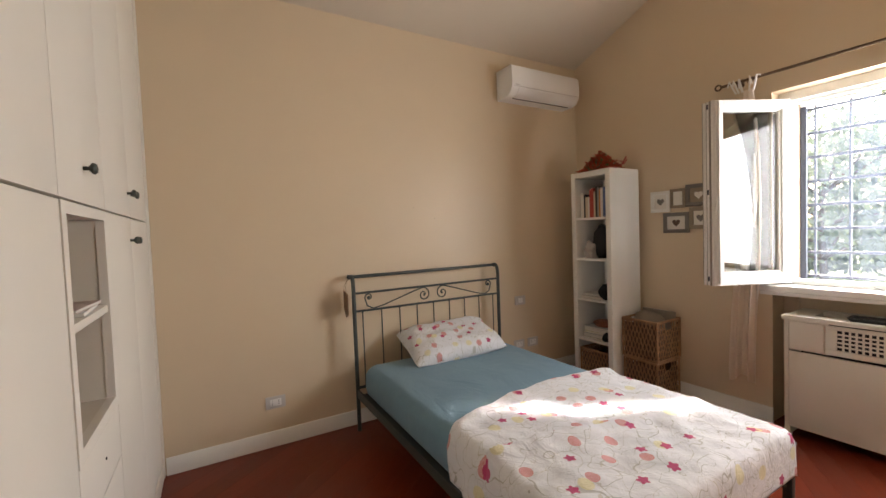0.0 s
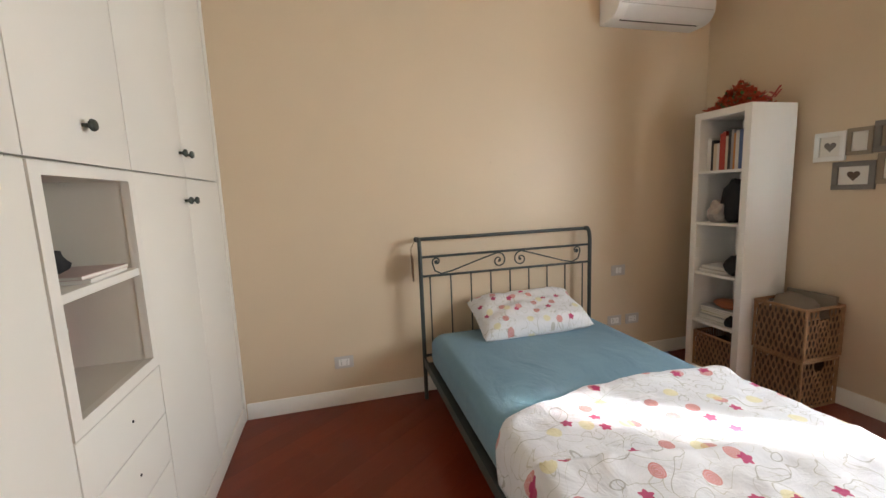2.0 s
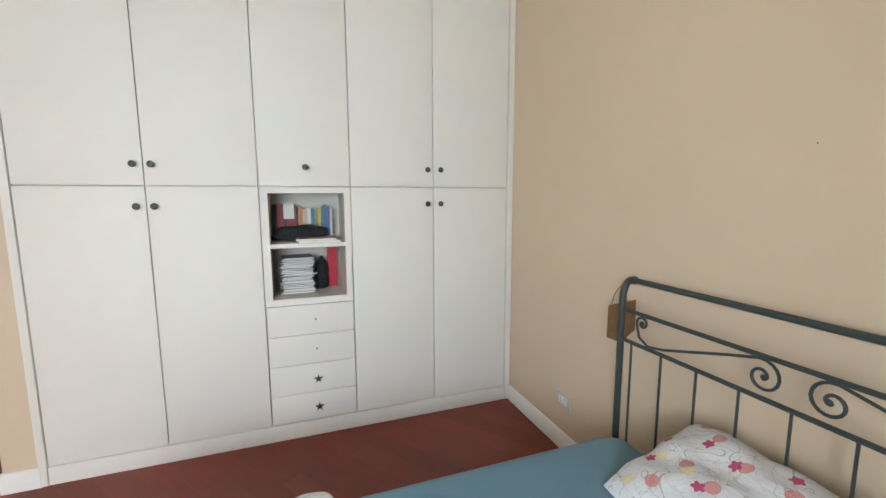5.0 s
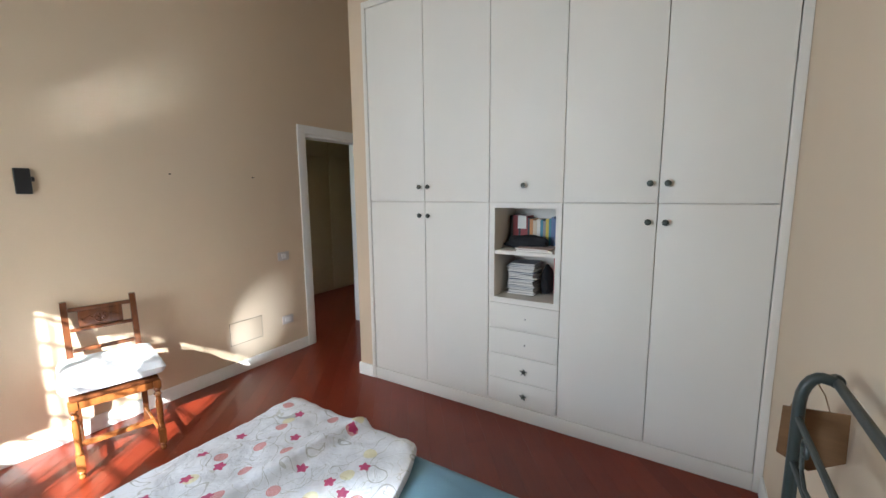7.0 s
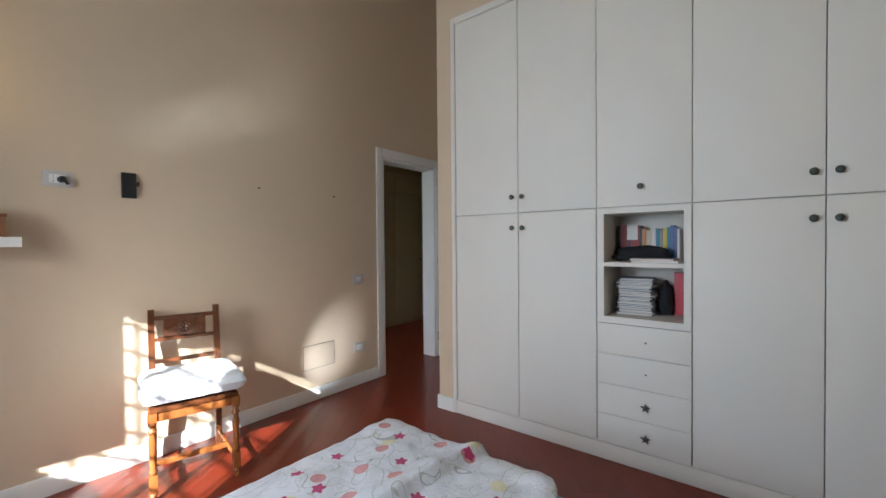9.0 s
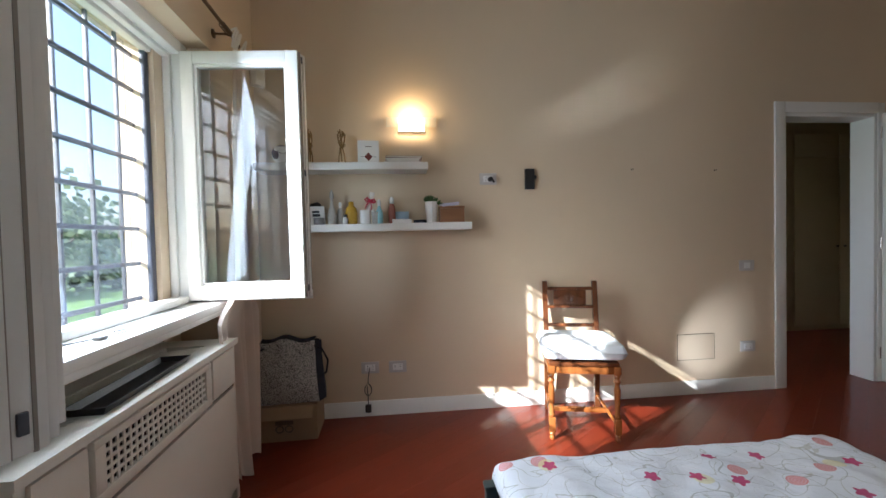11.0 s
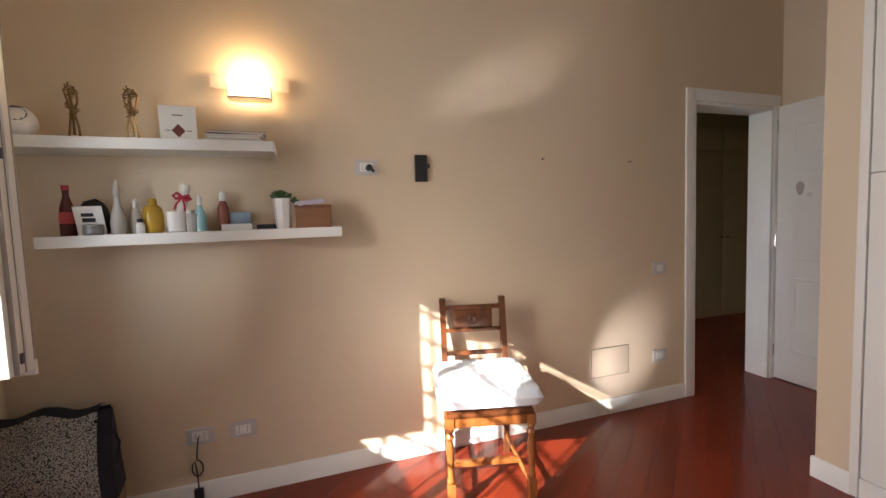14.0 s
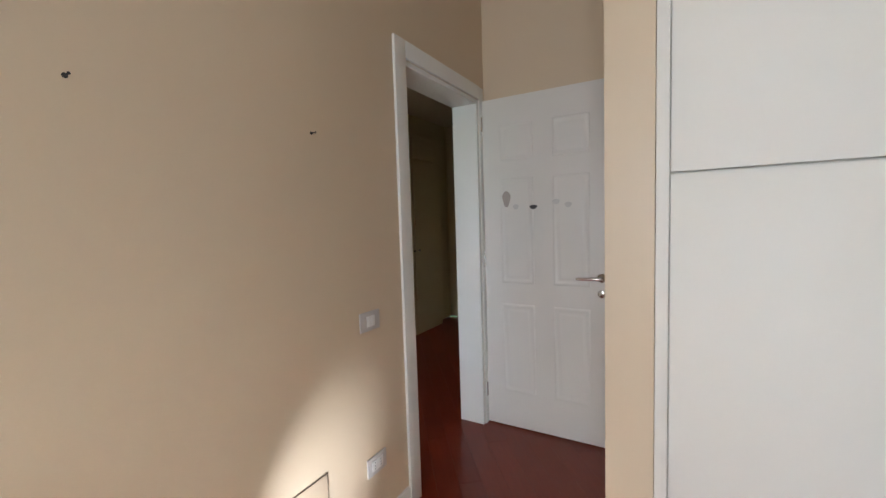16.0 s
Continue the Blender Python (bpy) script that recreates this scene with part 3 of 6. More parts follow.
def panelled_door():
    """The open leaf stands at right angles to its wall; x is its thickness, y its width from the hinge."""
    d = thing("door", "white six-panel interior door standing wide open", "door", pose(-1.135, CHAIR_Y + 0.012, 0.008))
    W, H, T = 0.765, 2.075, 0.036
    part("leaf", boxes((0, 0, 0, T, W, H), bevel=0.003), M["door"], d)
    for y0, y1 in ((0.115, 0.325), (0.44, 0.65)):
        for z0, z1 in ((0.23, 0.80), (0.93, 1.58), (1.69, 1.91)):
            bm = bmesh.new()
            ring = []
            for off, h in ((0.0, -0.0005), (0.005, 0.004), (0.012, 0.0045), (0.019, 0.0012), (0.034, 0.0012), (0.040, 0.0034), (0.05, 0.0034)):
                a, b, c, e = y0 + off, y1 - off, z0 + off, z1 - off
                ring.append([bm.verts.new((T + h, *p)) for p in ((a, c), (b, c), (b, e), (a, e))])
            for p, q in zip(ring, ring[1:]):
                for k in range(4):
                    bm.faces.new((p[k], p[(k + 1) % 4], q[(k + 1) % 4], q[k]))
            bm.faces.new(ring[-1])
            bmesh.ops.recalc_face_normals(bm, faces=bm.faces)
            part("panel", bm, M["door"], d)
    for z in (0.22, 1.07, 1.93):
        h = bmesh.new()
        tube(h, [(T + 0.004, -0.002, z - 0.045), (T + 0.004, -0.002, z + 0.045)], 0.007)
        part("hinge", h, M["chrome"], d)
    h = bmesh.new()
    yk = W - 0.055
    lathe(h, [(0.024, 0), (0.025, 0.004), (0.018, 0.009), (0.011, 0.012), (0.010, 0.04)], 18, pose(T, yk, 0.985, 0, 90))
    tube(h, [(T + 0.045, yk + 0.004, 0.985), (T + 0.05, yk - 0.02, 0.985), (T + 0.052, yk - 0.07, 0.983), (T + 0.05, yk - 0.13, 0.981)], [0.010, 0.011, 0.010, 0.008], 10)
    part("handle", h, M["chrome"], d, "brushed metal lever handle")
    k = bmesh.new()
    lathe(k, [(0.022, 0), (0.022, 0.004), (0.017, 0.007), (0.003, 0.0075)], 18, pose(T, yk, 0.895, 0, 90))
    box(k, T + 0.0076, yk - 0.003, 0.885, T + 0.0086, yk + 0.003, 0.902)
    part("keyhole_plate", k, M["chrome"], d)
    # small paper stickers: a figure with a crook and four sheep, as plain shapes
    for y, z, w, h, mat in ((0.155, 1.455, 0.05, 0.10, "sticker_grey"), (0.215, 1.405, 0.035, 0.032, "sticker_white"), (0.325, 1.40, 0.045, 0.026, "sticker_black"), (0.46, 1.425, 0.04, 0.032, "sticker_white"), (0.53, 1.405, 0.04, 0.032, "sticker_white")):
        tone("sticker_grey", (0.42, 0.36, 0.32))
        tone("sticker_white", (0.62, 0.60, 0.57))
        tone("sticker_black", (0.05, 0.045, 0.045))
        s = bmesh.new()
        prism(s, [(y + w / 2 * math.cos(a) * (1 + 0.2 * math.sin(3 * a)), z + h / 2 * math.sin(a)) for a in (math.tau * k / 14 for k in range(14))], "x", T + 0.0005, T + 0.0065)
        part("sticker", s, M[mat], d, "small paper sticker")


panelled_door()


# ---- built-in wardrobe ----
def knob(parent, y, z):
    k = bmesh.new()
    lathe(k, [(0.006, 0), (0.0055, 0.012), (0.010, 0.016), (0.0155, 0.020), (0.017, 0.026), (0.013, 0.031), (0.004, 0.033)], 9, pose(0.0, y, z, 0, 90))
    part("knob", k, M["knob"], parent, "dark oxidised metal knob")


def star(parent, y, z):
    s = bmesh.new()
    pts = []
    for i in range(10):
        a, r = math.tau * i / 10 + 0.3, (0.026 if i % 2 == 0 else 0.009)
        pts.append((y + r * math.cos(a), z + r * math.sin(a)))
    prism(s, pts, "x", 0.012, 0.020)
    tube(s, [(0.0, y, z), (0.014, y, z)], 0.006)
    part("star_handle", s, M["knob"], parent, "dark metal starfish handle")


def wardrobe():
    w = thing("built_in_wardrobe", "tall white lacquered built-in wardrobe with flush doors", "wardrobe")
    cols = (0.441, 0.948, 1.455, 1.935, 2.433, 2.938)
    top, mid, low = 2.855, 1.455, 0.098
    g = 0.0036
    part("side_trim", boxes((-0.06, 0.407, 0, 0.010, 0.440, 2.905), bevel=0.003), M["lacquer"], w)
    part("side_trim", boxes((-0.06, 2.941, 0, 0.010, 2.979, 2.905), bevel=0.003), M["lacquer"], w)
    part("top_trim", boxes((-0.06, 0.441, 2.860, 0.010, 2.940, 2.905), bevel=0.003), M["lacquer"], w)
    part("plinth", boxes((-0.06, 0.441, 0.0, 0.006, 2.940, 0.093), bevel=0.003), M["lacquer"], w)
    for y in cols:
        part("partition", boxes((-0.60, y - 0.009, 0.095, -0.026, y + 0.009, 2.858)), M["inside"], w)
    for ya, yb in zip(cols, cols[1:]):
        part("inner_shelf", boxes((-0.60, ya + 0.0095, mid - 0.01, -0.028, yb - 0.0095, mid + 0.01)), M["inside"], w)
    part("back_panel", boxes((-0.62, cols[0], 0.095, -0.602, cols[5], 2.858)), M["inside"], w)
    knob_u, knob_l = 1.560, 1.356
    for i in range(5):
        y0, y1 = cols[i] + g * 0.6, cols[i + 1] - g * 0.6
        up = part("upper_door", boxes((-0.022, y0, mid + g, 0.0, y1, top), bevel=0.002), M["lacquer"], w)
        ky = (y1 - 0.034, y0 + 0.036, (y0 + y1) / 2, y1 - 0.039, y0 + 0.039)[i]
        knob(up, ky, knob_u)
        if i != 2:
            lo = part("lower_door", boxes((-0.022, y0, low, 0.0, y1, mid - g), bevel=0.002), M["lacquer"], w)
            knob(lo, ky, knob_l)
    # open shelves in the middle column
    y0, y1 = cols[2] + g, cols[3] - g
    part("niche_frame", boxes((-0.022, y0, 0.795, 0.002, y0 + 0.038, mid - g), (-0.022, y1 - 0.034, 0.795, 0.002, y1, mid - g),
                              (-0.022, y0 + 0.038, 1.420, 0.002, y1 - 0.034, mid - g), (-0.022, y0 + 0.038, 0.795, 0.002, y1 - 0.034, 0.832)), M["lacquer"], w)
    for nm, b6 in (("niche_side", (-0.36, y0 + 0.018, 0.812, -0.022, y0 + 0.036, 1.44)), ("niche_side", (-0.36, y1 - 0.032, 0.812, -0.022, y1 - 0.014, 1.44)),
                   ("niche_floor", (-0.36, y0 + 0.036, 0.812, -0.022, y1 - 0.032, 0.830)), ("niche_top", (-0.36, y0 + 0.036, 1.422, -0.022, y1 - 0.032, 1.44)),
                   ("niche_back", (-0.378, y0 + 0.018, 0.812, -0.361, y1 - 0.014, 1.44))):
        part(nm, boxes(b6), M["inside"], w)
    part("niche_shelf", boxes((-0.36, y0 + 0.037, 1.118, -0.004, y1 - 0.033, 1.142), bevel=0.002), M["lacquer"], w)
    zs = (0.098, 0.265, 0.441, 0.616, 0.792)
    for k in range(4):
        dr = part("drawer", boxes((-0.022, y0, zs[k] + 0.0015, 0.0, y1, zs[k + 1] - 0.0015), bevel=0.0015), M["lacquer"], w)
        zc, yc = (zs[k] + zs[k + 1]) / 2, 1.717
        if k < 2:
            star(dr, yc, zc - 0.003)
        else:
            s = bmesh.new()
            lathe(s, [(0.0045, 0.0), (0.0045, 0.002), (0.003, 0.003)], 8, pose(0.0, yc, zc, 0, 90))
            part("screw_hole", s, M["shade_dark"], dr, "empty handle hole")


wardrobe()


# ---- window ----
def sash(m, inner):
    """An opened casement: y runs from the hinge to the free edge, x is its thickness; inner is the side that faces the room when shut."""
    side = 1
    label = "white wooden casement standing open into the room"
    s = thing("open_casement", label, "casement window", m, "open casements")
    W, Z0, Z1, st, T = (0.532 if inner > 0 else 0.548), 0.932, 2.112, 0.058, 0.066

    def y(a, b):
        return (min(a * side, b * side), max(a * side, b * side))

    for nm, a, b, z0, z1 in (("stile", 0, st, Z0, Z1), ("stile", W - st, W, Z0, Z1), ("rail", st, W - st, Z0, Z0 + st + 0.012), ("rail", st, W - st, Z1 - st, Z1)):
        ya, yb = y(a, b)
        part(nm, boxes((-T / 2, ya, z0, T / 2, yb, z1), bevel=0.004), M["white"], s)
    # the stepped rebates along the free edge and the outer lip
    for k, (d0, d1, e) in enumerate(((-0.036, -0.014, 0.016), (-0.012, 0.012, 0.009))):
        ya, yb = y(W + 0.001, W + e)
        part("rebate", boxes((-inner * d0, ya, Z0 + 0.004, -inner * d1, yb, Z1 - 0.004), bevel=0.002), M["white"], s)
    # seal strips also draw the dark shade lines between the stepped rebates
    for xs in (0.013, -0.0135, 0.038):
        part("seal", boxes((inner * xs - 0.0025, W - 0.004, Z0 + 0.003, inner * xs + 0.0025, W + (0.0165 if xs > 0.03 else 0.0100), Z1 - 0.003)), M["rubber"], s, "rubber window seal, darker to draw the rebate's shade line")
    for zb in (Z0 + 0.03, 1.52, Z1 - 0.05):
        part("locking_pin", boxes((-0.006, W + 0.006, zb, 0.006, W + 0.014, zb + 0.030), bevel=0.002), M["bar"], s, "dark metal locking pin")
    if inner > 0:
        # deep stepped rebates of the doubled outer frame
        for k in range(2):
            d = T / 2 + 0.001 + 0.014 * k
            part("rebate", boxes((-d - 0.013, W - 0.040 - 0.006 * k, Z0 + 0.006 + 0.012 * k, -d, W - 0.006 - 0.012 * k, Z1 - 0.006 - 0.006 * k), bevel=0.003), M["white"], s)
    ya, yb = y(-0.002, W + 0.018)
    if inner < 0:
        part("lip", boxes((inner * (T / 2 + 0.001), ya, Z0 - 0.014, inner * (T / 2 + 0.012), yb, Z0 + 0.03), bevel=0.002), M["white"], s)
    for z0, z1, a, b in ((Z0 + st + 0.012, Z0 + st + 0.024, st, W - st), (Z1 - st - 0.012, Z1 - st, st, W - st), (Z0 + st, Z1 - st, st, st + 0.012), (Z0 + st, Z1 - st, W - st - 0.012, W - st)):
        ya, yb = y(a, b)
        part("glazing_bead", boxes((-0.018, ya, z0, 0.018, yb, z1), bevel=0.002), M["white"], s)
    ya, yb = y(st, W - st)
    part("pane", boxes((-0.003, ya, Z0 + st, 0.003, yb, Z1 - st)), M["pane"], s, "clear window glass")
    h = bmesh.new()
    yc = (W - 0.03) * side
    lathe(h, [(0.016, 0), (0.016, 0.006), (0.010, 0.012), (0.009, 0.04), (0.015, 0.045), (0.012, 0.055), (0.003, 0.056)], 12, pose(inner * T / 2, yc, 1.48, 0, 90 * inner))
    part("turn_knob", h, M["white"], s)
    for z in (1.12, 1.50, 1.88):
        h = bmesh.new()
        tube(h, [(inner * (T / 2 + 0.006), -0.004 * side, z - 0.035), (inner * (T / 2 + 0.006), -0.004 * side, z + 0.035)], 0.007)
        part("hinge", h, M["chrome"], s)


def window():
    w = thing("window_1", "white framed window with a barred opening to the garden", "window", WALL)
    w["kind"] = "structure"
    a, b, z0, z1 = WY0, WY1, 0.923, WZ1
    f = 0.060
    part("window_frame", boxes((0.10, a - f, z0, 0.178, a - 0.001, z1 - 0.001), (0.145, a - f - 0.02, z0, 0.178, a - f, z1 - 0.001), bevel=0.004), M["white"], w)
    part("window_frame", boxes((0.10, b + 0.001, z0, 0.178, b + f, z1 - 0.001), (0.145, b + f, z0, 0.178, b + f + 0.02, z1 - 0.001), bevel=0.004), M["white"], w)
    part("window_frame", boxes((0.10, b + f, z1 - f, 0.178, a - f, z1 - 0.001), (0.145, b + f + 0.02, z1 - f - 0.02, 0.178, a - f - 0.02, z1 - f), bevel=0.004), M["white"], w)
    part("window_frame", boxes((0.10, b + f, z0, 0.178, a - f, z0 + 0.030), bevel=0.004), M["white"], w)
    # roller blind and screen frames just inside the bars
    part("blind_box", boxes((0.182, OY1 + 0.004, 2.07, 0.225, OY0 - 0.004, 2.119), bevel=0.01), M["white"], w)
    part("screen_frame", boxes((0.20, OY1 + 0.002, 0.916, 0.222, OY1 + 0.034, 2.069), bevel=0.003), M["screen"], w, "dark grey-blue screen frame")
    part("screen_frame", boxes((0.20, OY0 - 0.034, 0.916, 0.222, OY0 - 0.002, 2.069), bevel=0.003), M["screen"], w, "dark grey-blue screen frame")
    part("window_sill", boxes((-0.065, b - 0.07, 0.884, 0.178, a + 0.07, 0.922), bevel=0.008), M["sill"], w)
    part("sill_moulding", boxes((-0.050, b - 0.055, 0.858, -0.002, a + 0.055, 0.883), bevel=0.006), M["white"], w)
    for ya in (-2.187, -2.153):
        part("screen_frame", boxes((0.20, ya, 0.916, 0.222, ya + 0.032, 2.069), bevel=0.003), M["screen"], w, "dark grey-blue screen frame")
    part("fly_screen", boxes((0.2125, OY1 + 0.033, 0.918, 0.2135, OY0 - 0.033, 2.068)), M["net"], w, "fine grey insect netting")
    part("outer_sill", boxes((0.18, OY1, 0.868, 0.36, OY0, 0.914), bevel=0.006), M["stone"], w)


def window_grille():
    g = thing("window_grille", "dark iron security bars across the window", "window bars", WALL)
    for i in range(7):
        y = -1.705 - i * 0.168
        part("upright_bar", boxes((0.279, y - 0.006, 0.915, 0.293, y + 0.006, 2.119), bevel=0.002), M["bar"], g)
    for i in range(8):
        z = 0.965 + i * 0.156
        part("cross_bar", boxes((0.266, OY1 + 0.001, z - 0.009, 0.279, OY0 - 0.001, z + 0.009), bevel=0.002), M["bar"], g)


window()
window_grille()
HINGE_X = 0.095
sash(WALL @ Matrix.Translation((HINGE_X, -2.895, 0)) @ Matrix.Rotation(radians(90 - 5.5), 4, "Z"), -1)
sash(WALL @ Matrix.Translation((HINGE_X, -1.615, 0)) @ Matrix.Rotation(radians(63.0), 4, "Z"), 1)

# ---- radiator cover under the window ----
def radiator_cover():
    r = thing("radiator_cover", "ivory painted radiator cover with pierced grille under the window", "radiator cover", WALL)
    y0, y1, zt, xf = -2.805, -1.672, 0.755, -0.120
    mat = M["radiator"]
    # top board with slots
    part("top_board", boxes((xf - 0.012, y0 - 0.012, zt - 0.025, xf + 0.075, y1 + 0.012, zt), (xf + 0.235, y0 - 0.0, zt - 0.025, 0.195, y1 + 0.0, zt),
                            (xf + 0.075, y0 - 0.0, zt - 0.025, xf + 0.235, y0 + 0.12, zt), (xf + 0.075, y1 - 0.12, zt - 0.025, xf + 0.235, y1 + 0.0, zt)), mat, r)
    slat = bmesh.new()
    prism(slat, [(xf + 0.076, -0.040), (xf + 0.234, 0.028), (xf + 0.234, 0.0435), (xf + 0.076, -0.0245)], "z", zt - 0.016, zt - 0.004)
    first = part("slat", slat, mat, r, m=pose(0, y0 + 0.165, 0))
    n = int((y1 - y0 - 0.32) / 0.0205)
    for i in range(1, n):
        c = first.copy()
        scene.collection.objects.link(c)
        c.parent = r
        c.matrix_basis = pose(0, y0 + 0.165 + i * 0.0205, 0)
    part("side_panel", boxes((xf + 0.002, y1 - 0.02, 0, 0.19, y1, zt - 0.026)), mat, r)
    part("side_panel", boxes((xf + 0.002, y0, 0, 0.19, y0 + 0.02, zt - 0.026)), mat, r)
    part("upper_board", boxes((xf + 0.006, y0 + 0.02, 0.545, xf + 0.02, -2.53, zt - 0.026)), mat, r)
    part("upper_board", boxes((xf + 0.006, -1.875, 0.545, xf + 0.02, y1 - 0.02, zt - 0.026)), mat, r)
    part("upper_panel", boxes((xf - 0.006, y0 + 0.03, 0.556, xf + 0.006, -2.555, zt - 0.035), bevel=0.004), mat, r)
    part("upper_panel", boxes((xf - 0.006, -1.86, 0.556, xf + 0.006, y1 - 0.03, zt - 0.035), bevel=0.004), mat, r)
    part("lower_panel", boxes((xf - 0.002, y0 + 0.022, 0.06, xf + 0.016, y1 - 0.022, 0.535), bevel=0.004), mat, r)
    part("foot", boxes((xf, y0, 0, xf + 0.03, y0 + 0.03, 0.058)), mat, r)
    part("foot", boxes((xf, y1 - 0.03, 0, xf + 0.03, y1, 0.058)), mat, r)
    # pierced grille: frame and crossing strips; a near-black block behind paints the inside's shade
    ga, gb, za, zb = -2.53, -1.875, 0.552, 0.722
    part("grille_frame", boxes((xf - 0.010, ga, za, xf + 0.008, gb, za + 0.032), (xf - 0.010, ga, zb - 0.022, xf + 0.008, gb, zb),
                               (xf - 0.010, ga, za + 0.032, xf + 0.008, ga + 0.045, zb - 0.022), (xf - 0.010, gb - 0.04, za + 0.032, xf + 0.008, gb, zb - 0.022), bevel=0.003), mat, r)
    for i in range(1, 21):
        y = ga + 0.045 + i * (gb - ga - 0.085) / 21
        part("grille_upright", boxes((xf - 0.004, y - 0.0048, za + 0.03, xf + 0.0, y + 0.0048, zb - 0.02)), mat, r)
    for i in range(1, 5):
        z = za + 0.032 + i * (zb - za - 0.054) / 5
        part("grille_crossbar", boxes((xf - 0.0035, ga + 0.04, z - 0.0048, xf + 0.0005, gb - 0.035, z + 0.0048)), mat, r)
    part("heater", boxes((xf + 0.05, y0 + 0.06, 0.12, 0.15, y1 - 0.06, zt - 0.06), bevel=0.02), M["shade_dark"], r, "heater block, near-black for the shade inside the cover")


radiator_cover()


def tray():
    bm = bmesh.new()
    L, W, H, e = 0.25, 0.055, 0.022, 0.012
    lo = [(-W + e, -L + e), (W - e, -L + e), (W - e, L - e), (-W + e, L - e)]
    hi = [(-W, -L), (W, -L), (W, L), (-W, L)]
    ins = [(x * 0.93, y * 0.985) for x, y in hi]
    inl = [(x * 0.93, y * 0.985) for x, y in lo]
    rings = [[bm.verts.new((*p, z)) for p in ring] for ring, z in ((lo, 0), (hi, H), (ins, H), (inl, 0.004))]
    for a, b in zip(rings, rings[1:]):
        for k in range(4):
            bm.faces.new((a[k], a[(k + 1) % 4], b[(k + 1) % 4], b[k]))
    bm.faces.new(rings[0][::-1])
    bm.faces.new(rings[-1])
    single("plant_tray", bm, M["black_plastic"], "long black plastic tray on the radiator cover", "tray", WALL @ pose(-0.045, -2.20, 0.756, 0, 0, 2))


tray()

# a lead lying on the sill
bm = bmesh.new()
tube(bm, [(0.12, -1.98, 0.945), (0.10, -2.02, 0.932), (0.06, -2.06, 0.926), (0.03, -2.10, 0.926), (0.0, -2.16, 0.926), (-0.01, -2.22, 0.926), (0.015, -2.26, 0.926), (0.03, -2.22, 0.926)], 0.0022, 6)
box(bm, -0.008, -2.135, 0.9235, 0.016, -2.10, 0.934, bevel=0.003)
single("cable", bm, M["black_plastic"], "thin black cable lying on the window sill", "cable", WALL)


# ---- curtain rod and curtains ----
def curtain_rod():
    r = thing("curtain_rod", "dark bronze curtain rod with ring finials above the window", "curtain rod", WALL)
    ya, yb, x, z = -1.315, -3.085, -0.085, 2.265
    part("rod", tube(bmesh.new(), [(x, ya, z), (x, yb, z)], 0.009, 10), M["bronze"], r)
    for y, s in ((ya, 1), (yb, -1)):
        bm = bmesh.new()
        pts = [(x, y + s * 0.018 + s * 0.018 * math.cos(a), z + 0.018 * math.sin(a)) for a in (math.tau * k / 16 for k in range(17))]
        tube(bm, pts, 0.006, 8)
        part("finial", bm, M["bronze"], r)
    for y in (-1.40, -3.00):
        bm = bmesh.new()
        tube(bm, [(0.0, y, z), (x, y, z)], 0.006)
        lathe(bm, [(0.022, 0), (0.022, 0.006), (0.008, 0.010)], 14, pose(-0.001, y, z, 0, -90))
        part("bracket", bm, M["bronze"], r)
    for y in (-1.425, -1.445, -1.47, -1.50, -2.90, -2.93, -2.955, -2.98):
        bm = bmesh.new()
        tube(bm, [(x + 0.014 * math.cos(a), y + 0.002 * math.sin(a), z + 0.014 * math.sin(a) - 0.004) for a in (math.tau * k / 12 for k in range(13))], 0.0025, 6)
        part("ring", bm, M["bronze"], r)


curtain_rod()


def curtain(y, width, z_top, z_low, seed, name_m, flare, x_out, spread=0.0, shift=0.0):
    """A gathered sheer curtain: folds deepen downwards, the hem runs uneven."""
    rnd = random.Random(seed)
    ph = [rnd.uniform(0, 6.28) for _ in range(4)]
    rows, n, k = [], 52, 60
    for i in range(n + 1):
        t = i / n
        half = width / 2 * (0.35 + 0.65 * min(1, t * 1.6) * (1 + flare * math.sin(t * 5 + ph[0])))
        # opens out below the casement
        open_out = min(1.0, max(0.0, (0.96 - (z_top + (z_low - z_top) * t)) / 0.12)) * (1 - 0.55 * max(0.0, t - 0.6) / 0.4)
        half += spread * open_out
        row = []
        for j in range(k + 1):
            u = j / k
            fold = math.sin(u * 30 + ph[1] + 0.8 * t) * 0.018 + math.sin(u * 13 + ph[2] - t * 2) * 0.014
            z = z_top + (z_low - z_top) * t + t * 0.03 * math.sin(u * 9 + ph[3])
            row.append((x_out + fold * (0.4 + 0.6 * t), y + shift * open_out + (u - 0.5) * 2 * half + 0.03 * math.sin(t * 4 + ph[3]), z))
        rows.append(row)
    c = thing("curtain", "gathered cream sheer curtain tied to the rod", "curtain", name_m, "curtains")
    part("drape", grid_skin(bmesh.new(), rows), M["curtain"], c)
    tie = bmesh.new()
    for s in range(7):
        a = rnd.uniform(-0.05, 0.05)
        tube(tie, [(x_out, y + a, z_top - 0.01), (x_out - 0.012, y + a * 1.3, z_top + 0.03), (x_out - 0.03, y + a * 1.6, z_top + 0.075), (x_out - 0.014, y + a * 1.9, z_top + 0.03 + rnd.uniform(-0.02, 0.05))], 0.006, 6)
    part("tie", tie, M["white"], c, "white ribbon ties")


curtain(-1.455, 0.17, 2.20, 0.28, 3, WALL, 0.12, -0.085)
curtain(-3.02, 0.13, 2.20, 0.03, 5, WALL, 0.10, -0.10, 0.20, 0.07)


